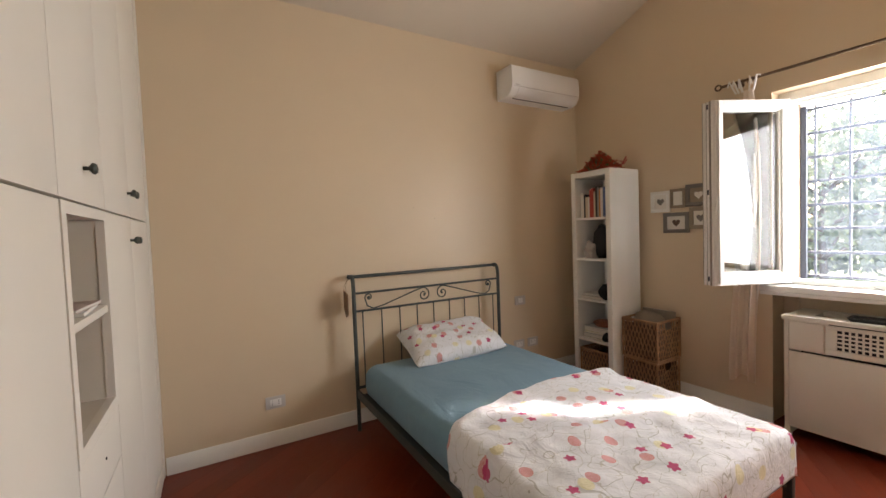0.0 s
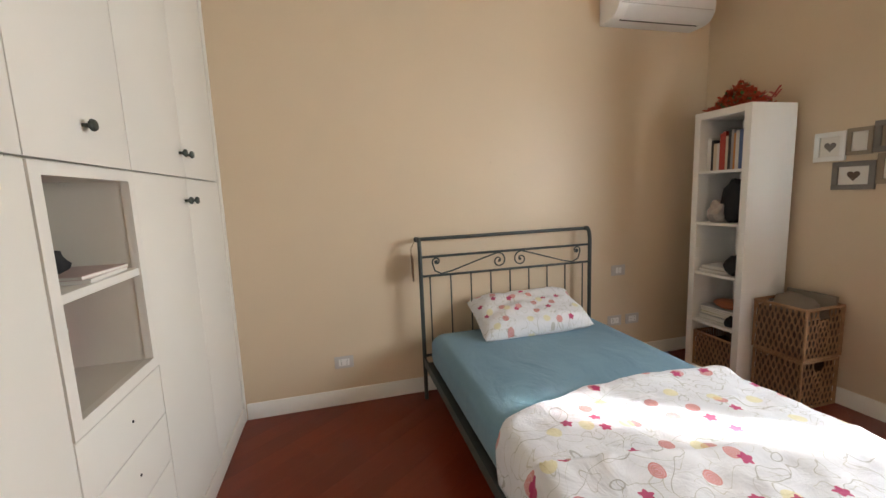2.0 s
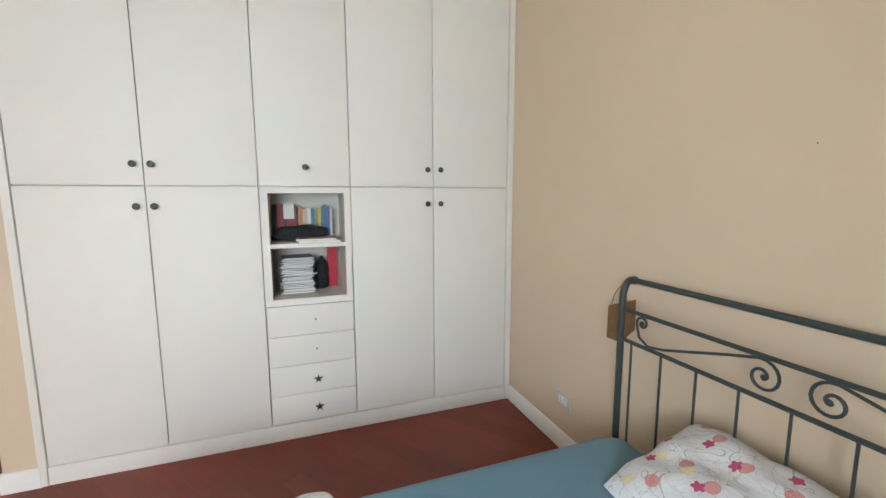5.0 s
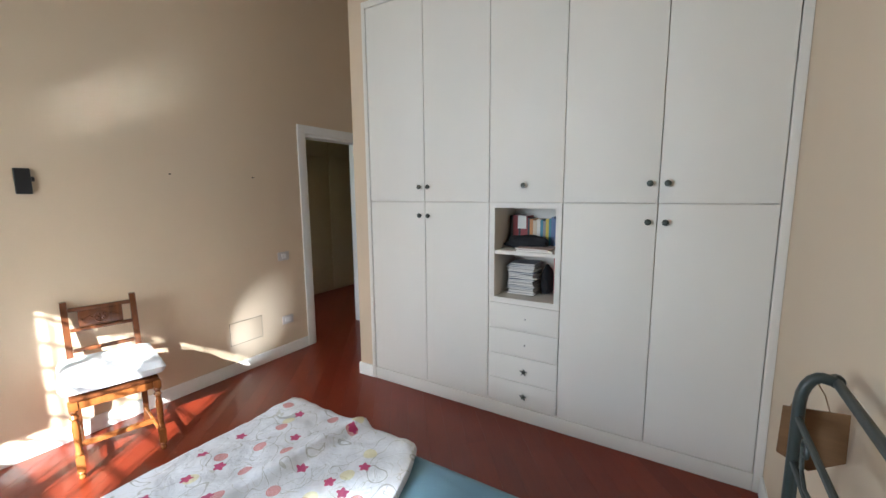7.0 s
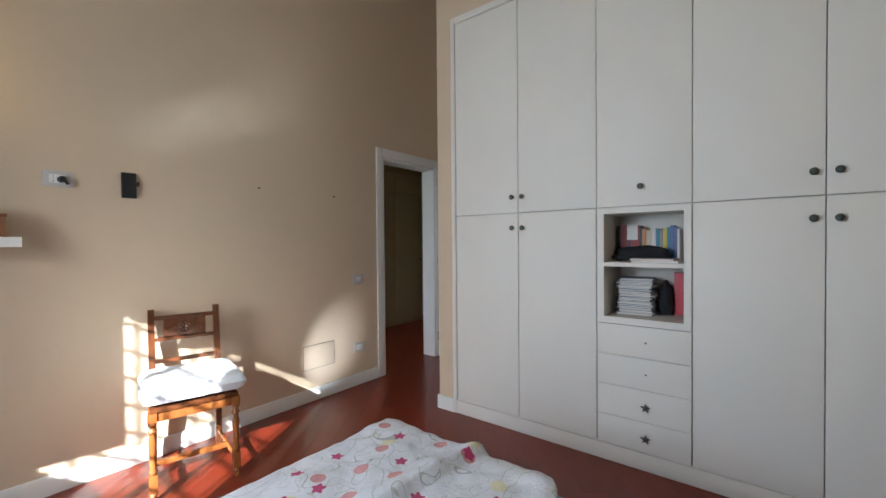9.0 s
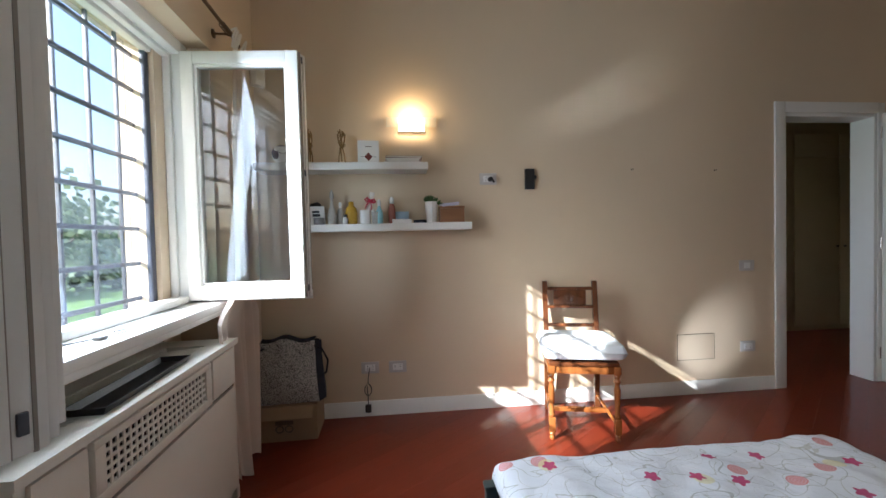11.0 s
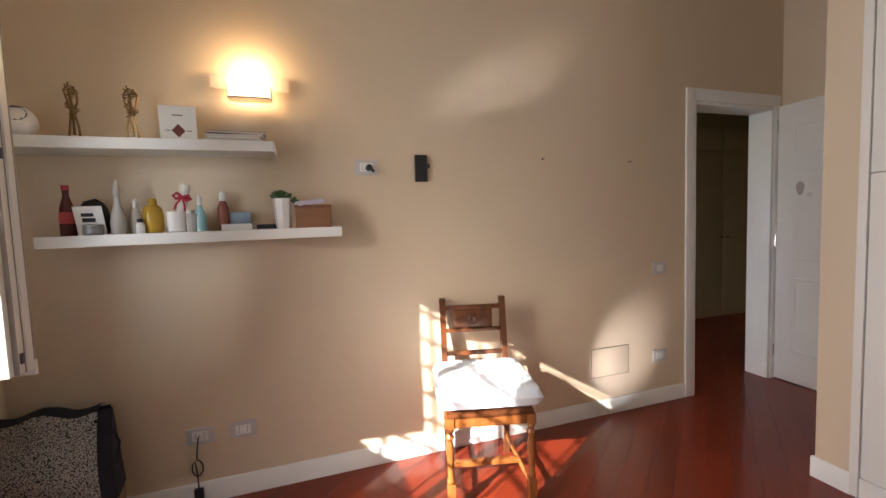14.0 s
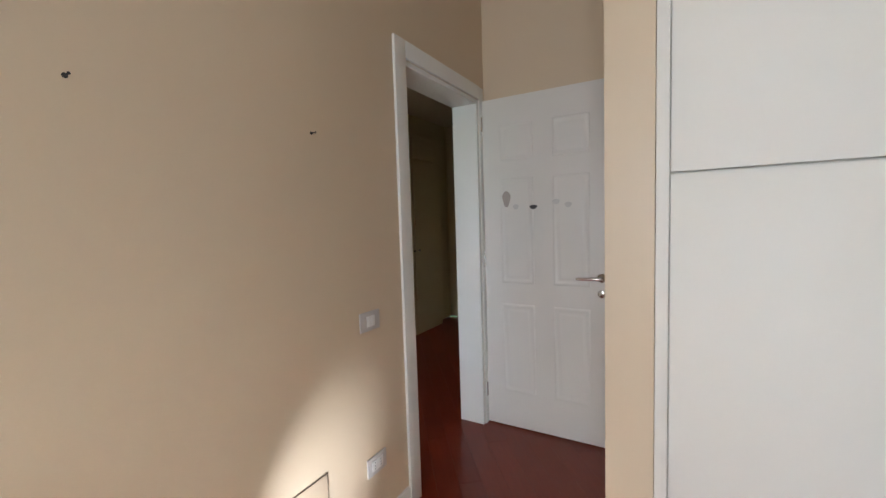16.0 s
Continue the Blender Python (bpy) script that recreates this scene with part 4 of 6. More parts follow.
# ---- bed ----
def spiral(cx, cz, y, r0, turns, start, way, r1=0.008, n=26):
    return [(cx + (r0 + (r1 - r0) * k / n) * math.cos(start + way * math.tau * turns * k / n), y, cz + (r0 + (r1 - r0) * k / n) * math.sin(start + way * math.tau * turns * k / n)) for k in range(n + 1)]


def bed():
    b = thing("bed_frame", "dark green wrought-iron single bed frame with scrolled headboard", "bed")
    x0, x1, yh, yf = 1.124, 2.345, 2.858, 0.915
    zt = 1.062
    for x in (x0, x1):
        pts = [(x, yh, 0.004), (x, yh, 0.5), (x, yh, zt - 0.075)]
        pts += [(x, yh + 0.037 - 0.037 * math.cos(a), zt - 0.075 + 0.075 * math.sin(a)) for a in (0.35, 0.7, 1.05, 1.4, 1.57)]
        pts += [(x, yh + 0.06, zt - 0.004)]
        part("head_post", tube(bmesh.new(), pts, 0.0135, 10), M["iron"], b)
        cap = bmesh.new()
        s = -1 if x == x0 else 1
        lathe(cap, [(0.012, 0), (0.017, 0.004), (0.017, 0.016), (0.010, 0.022), (0.003, 0.024)], 12, pose(x, yh + 0.065, zt - 0.006, 0, 90 * s))
        part("post_cap", cap, M["iron"], b)
    part("top_rail", tube(bmesh.new(), [(x0, yh + 0.065, zt - 0.006), (x1, yh + 0.065, zt - 0.006)], 0.0115, 10), M["iron"], b)
    za, zb = 0.948, 0.825
    for z in (za, zb):
        part("cross_rail", tube(bmesh.new(), [(x0, yh, z), (x1, yh, z)], 0.008, 8), M["iron"], b)
    for i in range(9):
        x = x0 + 0.058 + i * (x1 - x0 - 0.116) / 8
        part("spindle", tube(bmesh.new(), [(x, yh, zb), (x, yh, 0.30)], 0.0045, 6), M["iron"], b)
    part("bottom_rail", tube(bmesh.new(), [(x0, yh, 0.30), (x1, yh, 0.30)], 0.010, 8), M["iron"], b)
    zm = (za + zb) / 2
    for sgn, xc in ((1, x0), (-1, x1)):
        # small curl by the post, a long bar, and a large curl near the middle
        bm = bmesh.new()
        xs, xl = xc + sgn * 0.105, xc + sgn * 0.535
        small = spiral(xs, zm + 0.028, yh, 0.028, 1.15, math.radians(-150 if sgn > 0 else -30), -sgn)
        arm = [(xs - sgn * 0.024, yh, zm + 0.01), (xs - sgn * 0.012, yh, zm - 0.03), (xs + sgn * 0.03, yh, zm - 0.052), (xs + sgn * 0.10, yh, zm - 0.040), (xl - sgn * 0.10, yh, zm + 0.030), (xl - sgn * 0.02, yh, zm + 0.052)]
        big = spiral(xl - sgn * 0.004, zm + 0.002, yh, 0.052, 1.4, math.radians(100 if sgn > 0 else 80), -sgn)
        tube(bm, small[::-1] + arm + big, 0.0048, 7)
        for cx, cz in ((xs, zm + 0.028), (xl, zm)):
            lathe(bm, [(0.004, -0.004), (0.010, 0), (0.004, 0.004)], 8, pose(cx, yh, cz, 90))
        part("scroll", bm, M["iron"], b)
    for x, s in ((x0, 1), (x1, -1)):
        part("side_rail", boxes((x - 0.006, yf, 0.235, x + 0.006, yh - 0.012, 0.290), (min(x, x + s * 0.04), yf, 0.235, max(x, x + s * 0.04), yh - 0.012, 0.243)), M["iron"], b)
        leg = bmesh.new()
        box(leg, x - 0.017, yf - 0.017, 0.0, x + 0.017, yf + 0.017, 0.405, bevel=0.004)
        box(leg, x - 0.021, yf - 0.021, 0.405, x + 0.021, yf + 0.021, 0.420, bevel=0.004)
        part("foot_post", leg, M["iron"], b)
    part("foot_rail", boxes((x0 + 0.018, yf - 0.012, 0.345, x1 - 0.018, yf + 0.012, 0.385), bevel=0.004), M["iron"], b)
    part("slat_base", boxes((x0 + 0.008, yf + 0.02, 0.243, x1 - 0.008, yh - 0.02, 0.258)), M["iron"], b)


bed()


def mattress():
    m = thing("mattress", "mattress in a wrinkled blue fitted jersey sheet on the iron bed", "mattress", pose(1.735, 1.890, 0.259))
    hx, hy, h, r = 0.585, 0.945, 0.205, 0.075
    rows, n, k = [], 60, 48
    bm = bmesh.new()
    # rounded box as a stack of rounded outlines, closed by a gently domed top
    def outline(inset, count=96):
        pts = []
        a, b, c = hx - inset, hy - inset, max(0.01, 0.09 - inset * 0.6)
        for q, (sx, sy) in enumerate(((1, 1), (-1, 1), (-1, -1), (1, -1))):
            for i in range(count // 4):
                t = math.pi / 2 * (q + i / (count / 4 - 1))
                pts.append((sx * (a - c) + c * math.cos(t), sy * (b - c) + c * math.sin(t)))
        return pts
    prof = [(0.03, 0.0), (0.006, 0.03), (0.0, 0.07), (0.002, h - r)]
    prof += [(r - r * math.cos(a), h - r + r * math.sin(a)) for a in (0.3, 0.6, 0.9, 1.2, 1.45)]
    prof += [(r + d, h + 0.004 * min(1, d * 8)) for d in (0.04, 0.10, 0.17, 0.25, 0.34, 0.43, 0.50)]
    rings = []
    for ins, z in prof:
        ring = []
        for x, y in outline(ins):
            w = noise.noise(Vector((x * 5, y * 3, z * 4))) * 0.007 + noise.noise(Vector((x * 16, y * 4, 3))) * 0.004 * (1 if z > h - 0.03 else 0.3)
            ring.append(bm.verts.new((x, y, z + (w if z > 0.02 else 0))))
        rings.append(ring)
    for a, b in zip(rings, rings[1:]):
        for i in range(len(a)):
            j = (i + 1) % len(a)
            bm.faces.new((a[i], a[j], b[j], b[i]))
    bm.faces.new(rings[0][::-1])
    bm.faces.new(rings[-1])
    part("fitted_sheet", bm, M["sheet"], m, "blue jersey fitted sheet")


mattress()


def duvet():
    """Folded back over the foot half: lies on the mattress, hangs far down one side and a little at the foot and the other side."""
    top = 0.482
    xa, xb, yf = 1.14, 2.315, 0.938
    hang_a, hang_b, hang_f = 0.30, 0.085, 0.21
    nu, nv = 84, 96
    rows, uvs = [], []
    rad = 0.05

    def side(s, hang):
        """Distance past an edge -> outward shift and drop."""
        if s <= 0:
            return 0.0, 0.0
        a = min(s / rad, math.pi / 2)
        out, drop = rad * math.sin(a), rad * (1 - math.cos(a))
        return out, drop + max(0.0, s - rad * math.pi / 2)

    def head_edge(x):
        t = (x - xa) / (xb - xa)
        return 1.675 + 0.17 * min(1, max(0, t) * 2.6) - 0.04 * max(0, t - 0.4) + 0.018 * math.sin(t * 11)

    wa, wb = xa + rad, xb - rad * 0.6
    for i in range(nu + 1):
        u = -hang_a + (wb - wa + hang_a + hang_b) * i / nu
        row, uvr = [], []
        for j in range(nv + 1):
            x_flat = wa + u
            yh = head_edge(min(max(x_flat, xa), xb)) - (0.05 * max(0, -u) / hang_a if u < 0 else 0)
            v = -hang_f + (yh - yf + hang_f) * j / nv
            oa, da = side(-u, hang_a)
            ob, db = side(u - (wb - wa), hang_b)
            of, df = side(-v, hang_f)
            x = min(max(x_flat, wa), wb) - oa + ob
            y = yf + max(v, 0) - of
            drop = math.sqrt(da * da + df * df + db * db)
            z = top - drop
            p = Vector((x_flat * 3.2, v * 3.2, 1.7))
            bump = 0.010 * noise.noise(p) + 0.009 * noise.noise(p * 2.7) + 0.006 * noise.noise(p * 6)
            # one long fold across, and a puffed head edge
            bump += 0.038 * math.exp(-((v - 0.40 - 0.08 * math.sin(x_flat * 2)) / (0.020 if v > 0.40 + 0.08 * math.sin(x_flat * 2) else 0.075)) ** 2) * min(1, max(0.3, (wb - x_flat) * 1.2))
            bump += 0.008 * math.exp(-((j / nv - 0.955) / 0.04) ** 2)
            bump += 0.005 * math.exp(-(((x_flat - 2.14) / 0.17) ** 2 + ((v - 0.28) / 0.16) ** 2))
            if drop > 0.03:
                w = 0.020 * noise.noise(Vector((x_flat * 1.0, y * 7.0, z * 2.0))) + 0.012 * math.sin(y * 26 + z * 4)
                x += -w * min(1, da * 6) - 0.02 * min(1, da * 4)
                y += 0.5 * w * min(1, df * 6)
            else:
                z += bump + 0.012
            if j == nv:
                z -= 0.014
            row.append((x, y, max(z, 0.05)))
            uvr.append((x_flat, v))
        rows.append(row)
        uvs.append(uvr)
    ob = single("duvet", grid_skin(bmesh.new(), rows, uvs), M["flowers"], "rumpled white duvet printed with pink and yellow flowers on the bed", "duvet")
    sol = ob.modifiers.new("thickness", "SOLIDIFY")
    sol.thickness, sol.offset = 0.016, -1.0
    return ob


duvet()


def pillow():
    rows, uvs, low, luv = [], [], [], []
    hx, hy, n = 0.365, 0.215, 28
    rnd = random.Random(4)

    def sheet(sign):
        rs, us = [], []
        for i in range(n + 1):
            a = -1 + 2 * i / n
            row, uvr = [], []
            for j in range(n + 1):
                b = -1 + 2 * j / n
                pinch = 1 - 0.06 * (1 - abs(a) ** 2) * abs(b) ** 4 - 0.05 * a ** 6 * b ** 6
                pinch_x = 1 - 0.05 * (1 - abs(b) ** 2) * abs(a) ** 4 - 0.04 * a ** 6 * b ** 6
                t = max(0.0, (1 - a ** 4) * (1 - b ** 4)) ** 0.5
                wr = noise.noise(Vector((a * 2.6, b * 2.6, sign))) * 0.026 + noise.noise(Vector((a * 6, b * 4, sign * 2))) * 0.012 + noise.noise(Vector((a * 13, b * 9, sign * 3))) * 0.005
                z = sign * ((0.086 if sign > 0 else 0.070) * t) + wr * t
                row.append((a * hx * pinch_x, b * hy * pinch, z))
                uvr.append((a * hx * 1.25 + 3.1, b * hy * 1.25 + 1.4 + (2 if sign < 0 else 0)))
            rs.append(row)
            us.append(uvr)
        return rs, us

    bm = bmesh.new()
    rs, us = sheet(1)
    grid_skin(bm, rs, us)
    rs, us = sheet(-1)
    vs = [[bm.verts.new(p) for p in row] for row in rs]
    layer = bm.loops.layers.uv["UVMap"]
    for i in range(n):
        for j in range(n):
            f = bm.faces.new((vs[i][j], vs[i][j + 1], vs[i + 1][j + 1], vs[i + 1][j]))
            for loop, (a, b) in zip(f.loops, ((i, j), (i, j + 1), (i + 1, j + 1), (i + 1, j))):
                loop[layer].uv = us[a][b]
    bmesh.ops.remove_doubles(bm, verts=bm.verts, dist=0.0006)
    single("pillow", bm, M["flowers"], "flower-printed pillow leaning on the headboard", "pillow", pose(1.785, 2.700, 0.556, 19, -2, -3))


pillow()


def hanging_tag():
    t = thing("wooden_tag", "small brown wooden sign hung on the bed post with string", "sign", pose(1.078, 2.890, 0.0, 0, 0, -95))
    bm = bmesh.new()
    prism(bm, [(-0.075, 0.965), (0.055, 0.950), (0.058, 0.815), (-0.01, 0.785), (-0.078, 0.835)], "y", 0.0, 0.004)
    part("board", bm, M["tag_wood"], t)
    for x in (-0.042, 0.040):
        part("string", tube(bmesh.new(), [(0.0, 0.018, 1.047), (x * 0.6, -0.003, 1.0), (x, -0.003, 0.945)], 0.0018, 5), M["card"], t)
        kn = bmesh.new()
        lathe(kn, [(0.001, -0.004), (0.005, 0), (0.001, 0.004)], 8, pose(x, -0.003, 0.945, 90))
        part("string_knot", kn, M["card"], t)


hanging_tag()


# ---- air conditioner ----
def air_conditioner():
    a = thing("air_conditioner", "white split air conditioner high on the bed wall", "air conditioner", pose(2.487, BED_Y, 2.444))
    L = 0.775
    ring = [(0.0, 0.0), (-0.13, 0.0), (-0.175, 0.018), (-0.205, 0.062), (-0.212, 0.12), (-0.205, 0.225), (-0.19, 0.243), (0.0, 0.245)]
    bm = bmesh.new()
    prism(bm, ring, "x", 0.0, L)
    es = [e for e in bm.edges if abs(e.verts[0].co.x - e.verts[1].co.x) < 1e-5]
    bmesh.ops.bevel(bm, geom=es, offset=0.008, segments=2, profile=0.6, affect="EDGES")
    part("body", bm, M["plastic"], a)
    flap = bmesh.new()
    prism(flap, [(-0.137, -0.0025), (-0.178, 0.014), (-0.2085, 0.058), (-0.2115, 0.056), (-0.181, 0.010), (-0.139, -0.006)], "x", 0.07, L - 0.07)
    part("louvre", flap, M["plastic"], a)
    part("air_slot", boxes((0.07, -0.134, -0.004, L - 0.07, -0.118, 0.001)), M["shade_dark"], a, "dark air slot")
    part("seam", boxes((0.02, -0.2135, 0.0705, L - 0.02, -0.205, 0.0725)), M["grey_plastic"], a)
    part("maker_mark", boxes((0.035, -0.2145, 0.080, 0.075, -0.2085, 0.086)), M["grey_plastic"], a, "small grey bar")


air_conditioner()


# ---- bookcase with its contents ----
BX0, BX1, BY0, BY1, BH = 3.045, 3.405, 2.300, 2.695, 1.805


def bookcase():
    b = thing("bookcase", "tall narrow white open bookcase in the corner", "bookcase")
    t = 0.045
    part("side", boxes((BX0, BY0, 0, BX1, BY0 + t, BH), bevel=0.002), M["white"], b)
    part("side", boxes((BX0, BY1 - t, 0, BX1, BY1, BH), bevel=0.002), M["white"], b)
    part("top", boxes((BX0, BY0 + t, BH - t, BX1, BY1 - t, BH), bevel=0.002), M["white"], b)
    part("base", boxes((BX0, BY0 + t, 0, BX1, BY1 - t, t), bevel=0.002), M["white"], b)
    for i in range(1, 5):
        part("shelf", boxes((BX0 + 0.004, BY0 + t, shelf_z(i) - 0.018, BX1, BY1 - t, shelf_z(i)), bevel=0.002), M["white"], b)
    part("back_board", boxes((BX1 - 0.006, BY0 + t, t, BX1 - 0.001, BY1 - t, BH - t)), M["white"], b)


def shelf_z(i):
    """Top of the i-th board from below; 0 is the base."""
    return 0.045 + i * 0.344


bookcase()


def book(x, y, z, thick, deep, high, mat, m, label="", group="books"):
    """An upright book: thick along local x, deep along y, spine at y = 0."""
    b = new("book", to_mesh("book", boxes((0, 0, 0, thick, 0.003, high), (0, 0.003, 0, 0.002, deep, high), (thick - 0.002, 0.003, 0, thick, deep, high)), mat))
    b.matrix_world = m @ Matrix.Translation((x, y, z))
    tagged(b, label or "upright book with a coloured cover", "book", group)
    part("page_block", boxes((0.0022, 0.0035, 0.003, thick - 0.0022, deep - 0.004, high - 0.003)), M["paper"], b)
    return b


BOOK_TONES = [("cover_white", (0.68, 0.65, 0.60)), ("cover_red", (0.42, 0.05, 0.035)), ("cover_black", (0.03, 0.03, 0.035)), ("cover_maroon", (0.26, 0.022, 0.022)), ("cover_cream", (0.60, 0.50, 0.36)),
              ("cover_orange", (0.55, 0.22, 0.06)), ("cover_blue", (0.10, 0.16, 0.32)), ("cover_grey", (0.30, 0.29, 0.28)), ("cover_teal", (0.06, 0.24, 0.32)), ("cover_yellow", (0.62, 0.48, 0.06))]


def book_row(m, plan, group, deep=0.15):
    """plan: name of tone, thickness, height."""
    x = 0.0
    for name, thick, high in plan:
        tone(name, dict(BOOK_TONES)[name], 0.5)
        plain = name.replace("cover_", "")
        book(x, 0.0, 0.0, thick, deep, high, M[name], m, "upright book with a " + plain + " spine", group)
        x += thick + 0.0015


# spines look towards -x: local x runs along -y, local y along +x
SPINE = Matrix(((0, 1, 0, 0), (-1, 0, 0, 0), (0, 0, 1, 0), (0, 0, 0, 1)))
book_row(pose(BX0 + 0.05, BY1 - 0.06, shelf_z(4)) @ SPINE, [("cover_white", 0.030, 0.215), ("cover_black", 0.016, 0.20), ("cover_cream", 0.022, 0.175), ("cover_white", 0.018, 0.175), ("cover_red", 0.017, 0.235), ("cover_red", 0.022, 0.245), ("cover_cream", 0.016, 0.215), ("cover_black", 0.018, 0.255), ("cover_grey", 0.016, 0.25), ("cover_orange", 0.012, 0.225), ("cover_white", 0.022, 0.24), ("cover_blue", 0.014, 0.245), ("cover_blue", 0.012, 0.24)], "books in the bookcase", 0.16)
tone("cover_teal", (0.06, 0.24, 0.32), 0.5)
book(0, 0, 0, 0.020, 0.18, 0.215, M["cover_teal"], pose(BX0 + 0.05, BY0 + 0.075, shelf_z(3)) @ SPINE, "upright teal book in the bookcase", "books in the bookcase")


def lump(name, m, sx, sy, sz, mat, label, category, seed, rough=0.25, sub=3):
    """A soft heap: a sphere pushed about by noise, flattened where it rests."""
    bm = bmesh.new()
    bmesh.ops.create_icosphere(bm, subdivisions=sub, radius=1)
    for v in bm.verts:
        n0 = noise.noise(v.co * 1.6 + Vector((seed, 0, 0))) + 0.5 * noise.noise(v.co * 4.0 + Vector((0, seed, 0)))
        v.co *= 1 + rough * n0
        v.co.x, v.co.y, v.co.z = v.co.x * sx, v.co.y * sy, max(-sz * 0.7, v.co.z * sz)
    lo = min(v.co.z for v in bm.verts)
    for v in bm.verts:
        v.co.z -= lo
    return single(name, bm, mat, label, category, m)


lump("shoulder_bag", pose(BX0 + 0.15, BY0 + 0.165, shelf_z(3)), 0.10, 0.095, 0.175, M["cloth_black"], "black soft bag stuffed on the bookcase shelf", "bag", 2.0)
lump("scarf", pose(BX0 + 0.08, BY0 + 0.235, shelf_z(3)), 0.085, 0.065, 0.085, M["cloth_grey"], "crumpled grey and white scarf on the bookcase shelf", "scarf", 5.0, 0.5)
lump("pouch", pose(BX0 + 0.10, BY0 + 0.125, shelf_z(2)), 0.07, 0.065, 0.075, M["cloth_black"], "small black cloth pouch on the bookcase shelf", "pouch", 7.0)
lump("wallet_pouch", pose(BX0 + 0.09, BY0 + 0.100, shelf_z(1)), 0.07, 0.045, 0.05, M["cloth_black"], "small black pouch beside the magazines", "pouch", 8.0)


def stack(m, n, w, d, tones, group, label, seed, step=(0.006, 0.016), loose=1.0):
    """A pile of magazines, each one a little turned; returns its height."""
    rnd = random.Random(seed)
    z = 0.0
    for i in range(n):
        h = rnd.uniform(*step)
        nm, c = tones[i % len(tones)]
        ww, dd = w * rnd.uniform(0.86, 1.0), d * rnd.uniform(0.9, 1.0)
        mg = new("magazine", to_mesh("magazine", boxes((-ww / 2, -dd / 2, 0, ww / 2, dd / 2, 0.0012), (-ww / 2, -dd / 2, h - 0.0014, ww / 2, dd / 2, h - 0.0002)), tone(nm, c, 0.45)))
        mg.matrix_world = m @ pose(rnd.uniform(-0.008, 0.008) * loose, rnd.uniform(-0.006, 0.006) * loose, z, 0, 0, rnd.uniform(-4, 4) * loose)
        tagged(mg, label, "magazine", group)
        part("page_block", boxes((-ww / 2 + 0.002, -dd / 2 + 0.002, 0.0013, ww / 2 - 0.002, dd / 2 - 0.002, h - 0.0015)), M["paper"], mg)
        z += h
    return z


PAPER_TONES = [("mag_white", (0.66, 0.64, 0.60)), ("mag_cream", (0.58, 0.52, 0.42)), ("mag_grey", (0.42, 0.42, 0.42)), ("mag_white", (0.66, 0.64, 0.60)), ("mag_blue", (0.16, 0.19, 0.28)), ("mag_yellow", (0.62, 0.56, 0.28))]
stack(pose(BX0 + 0.15, BY0 + 0.205, shelf_z(1)), 9, 0.22, 0.26, PAPER_TONES, "magazines in the bookcase", "magazine lying in a pile in the bookcase", 3)
stack(pose(BX0 + 0.13, BY0 + 0.225, shelf_z(2)), 4, 0.21, 0.22, PAPER_TONES, "papers in the bookcase", "loose magazine on the bookcase shelf", 4)
lump("clutch_bag", pose(BX0 + 0.14, BY0 + 0.19, shelf_z(1) + 0.101), 0.075, 0.095, 0.036, tone("rust_leather", (0.26, 0.075, 0.03), 0.5), "rust-brown leather purse on the magazines", "purse", 9.0, 0.12)


def dried_flowers():
    f = thing("dried_flowers", "bunch of red dried flowers with ribbon lying on the bookcase", "flowers", pose(BX0 + 0.16, (BY0 + BY1) / 2 + 0.02, BH))
    rnd = random.Random(12)
    bm, gm = bmesh.new(), bmesh.new()
    for i in range(330):
        a, b = rnd.gauss(0, 0.05), max(-0.16, min(0.17, rnd.gauss(0.01, 0.085)))
        h = max(0.012, 0.130 * math.exp(-(a / 0.08) ** 2 - (b / 0.15) ** 2) * rnd.uniform(0.4, 1.3))
        for k in range(4):
            u = Vector((rnd.uniform(-1, 1), rnd.uniform(-1, 1), rnd.uniform(-0.4, 1))).normalized()
            w = u.orthogonal().normalized() * 0.012
            c = Vector((a, b, h))
            tgt = bm if rnd.random() < 0.86 else gm
            p = [c - w * 0.6, c + u * 0.015 - w, c + u * 0.030, c + u * 0.015 + w]
            for q in p:
                q.z = max(q.z, 0.002)
            tgt.faces.new([tgt.verts.new(q) for q in p])
    part("petal_mass", bm, M["flower_red"], f)["kind"] = "stuff"
    part("leaf_mass", gm, M["leaf_dark"], f, "dull green dry leaves")["kind"] = "stuff"
    rb = bmesh.new()
    for s in range(3):
        y0 = -0.13 + 0.02 * s
        row1 = [(0.02 * s - 0.02, y0 - 0.035 * k, 0.02 + 0.03 * math.sin(k * 1.3 + s) + 0.012 * k) for k in range(5)]
        row2 = [(x + 0.022, y, z + 0.006) for x, y, z in row1]
        grid_skin(rb, [row1, row2])
    part("ribbon", rb, tone("red_ribbon", (0.42, 0.05, 0.04), 0.5), f, "red gauze ribbon")


dried_flowers()


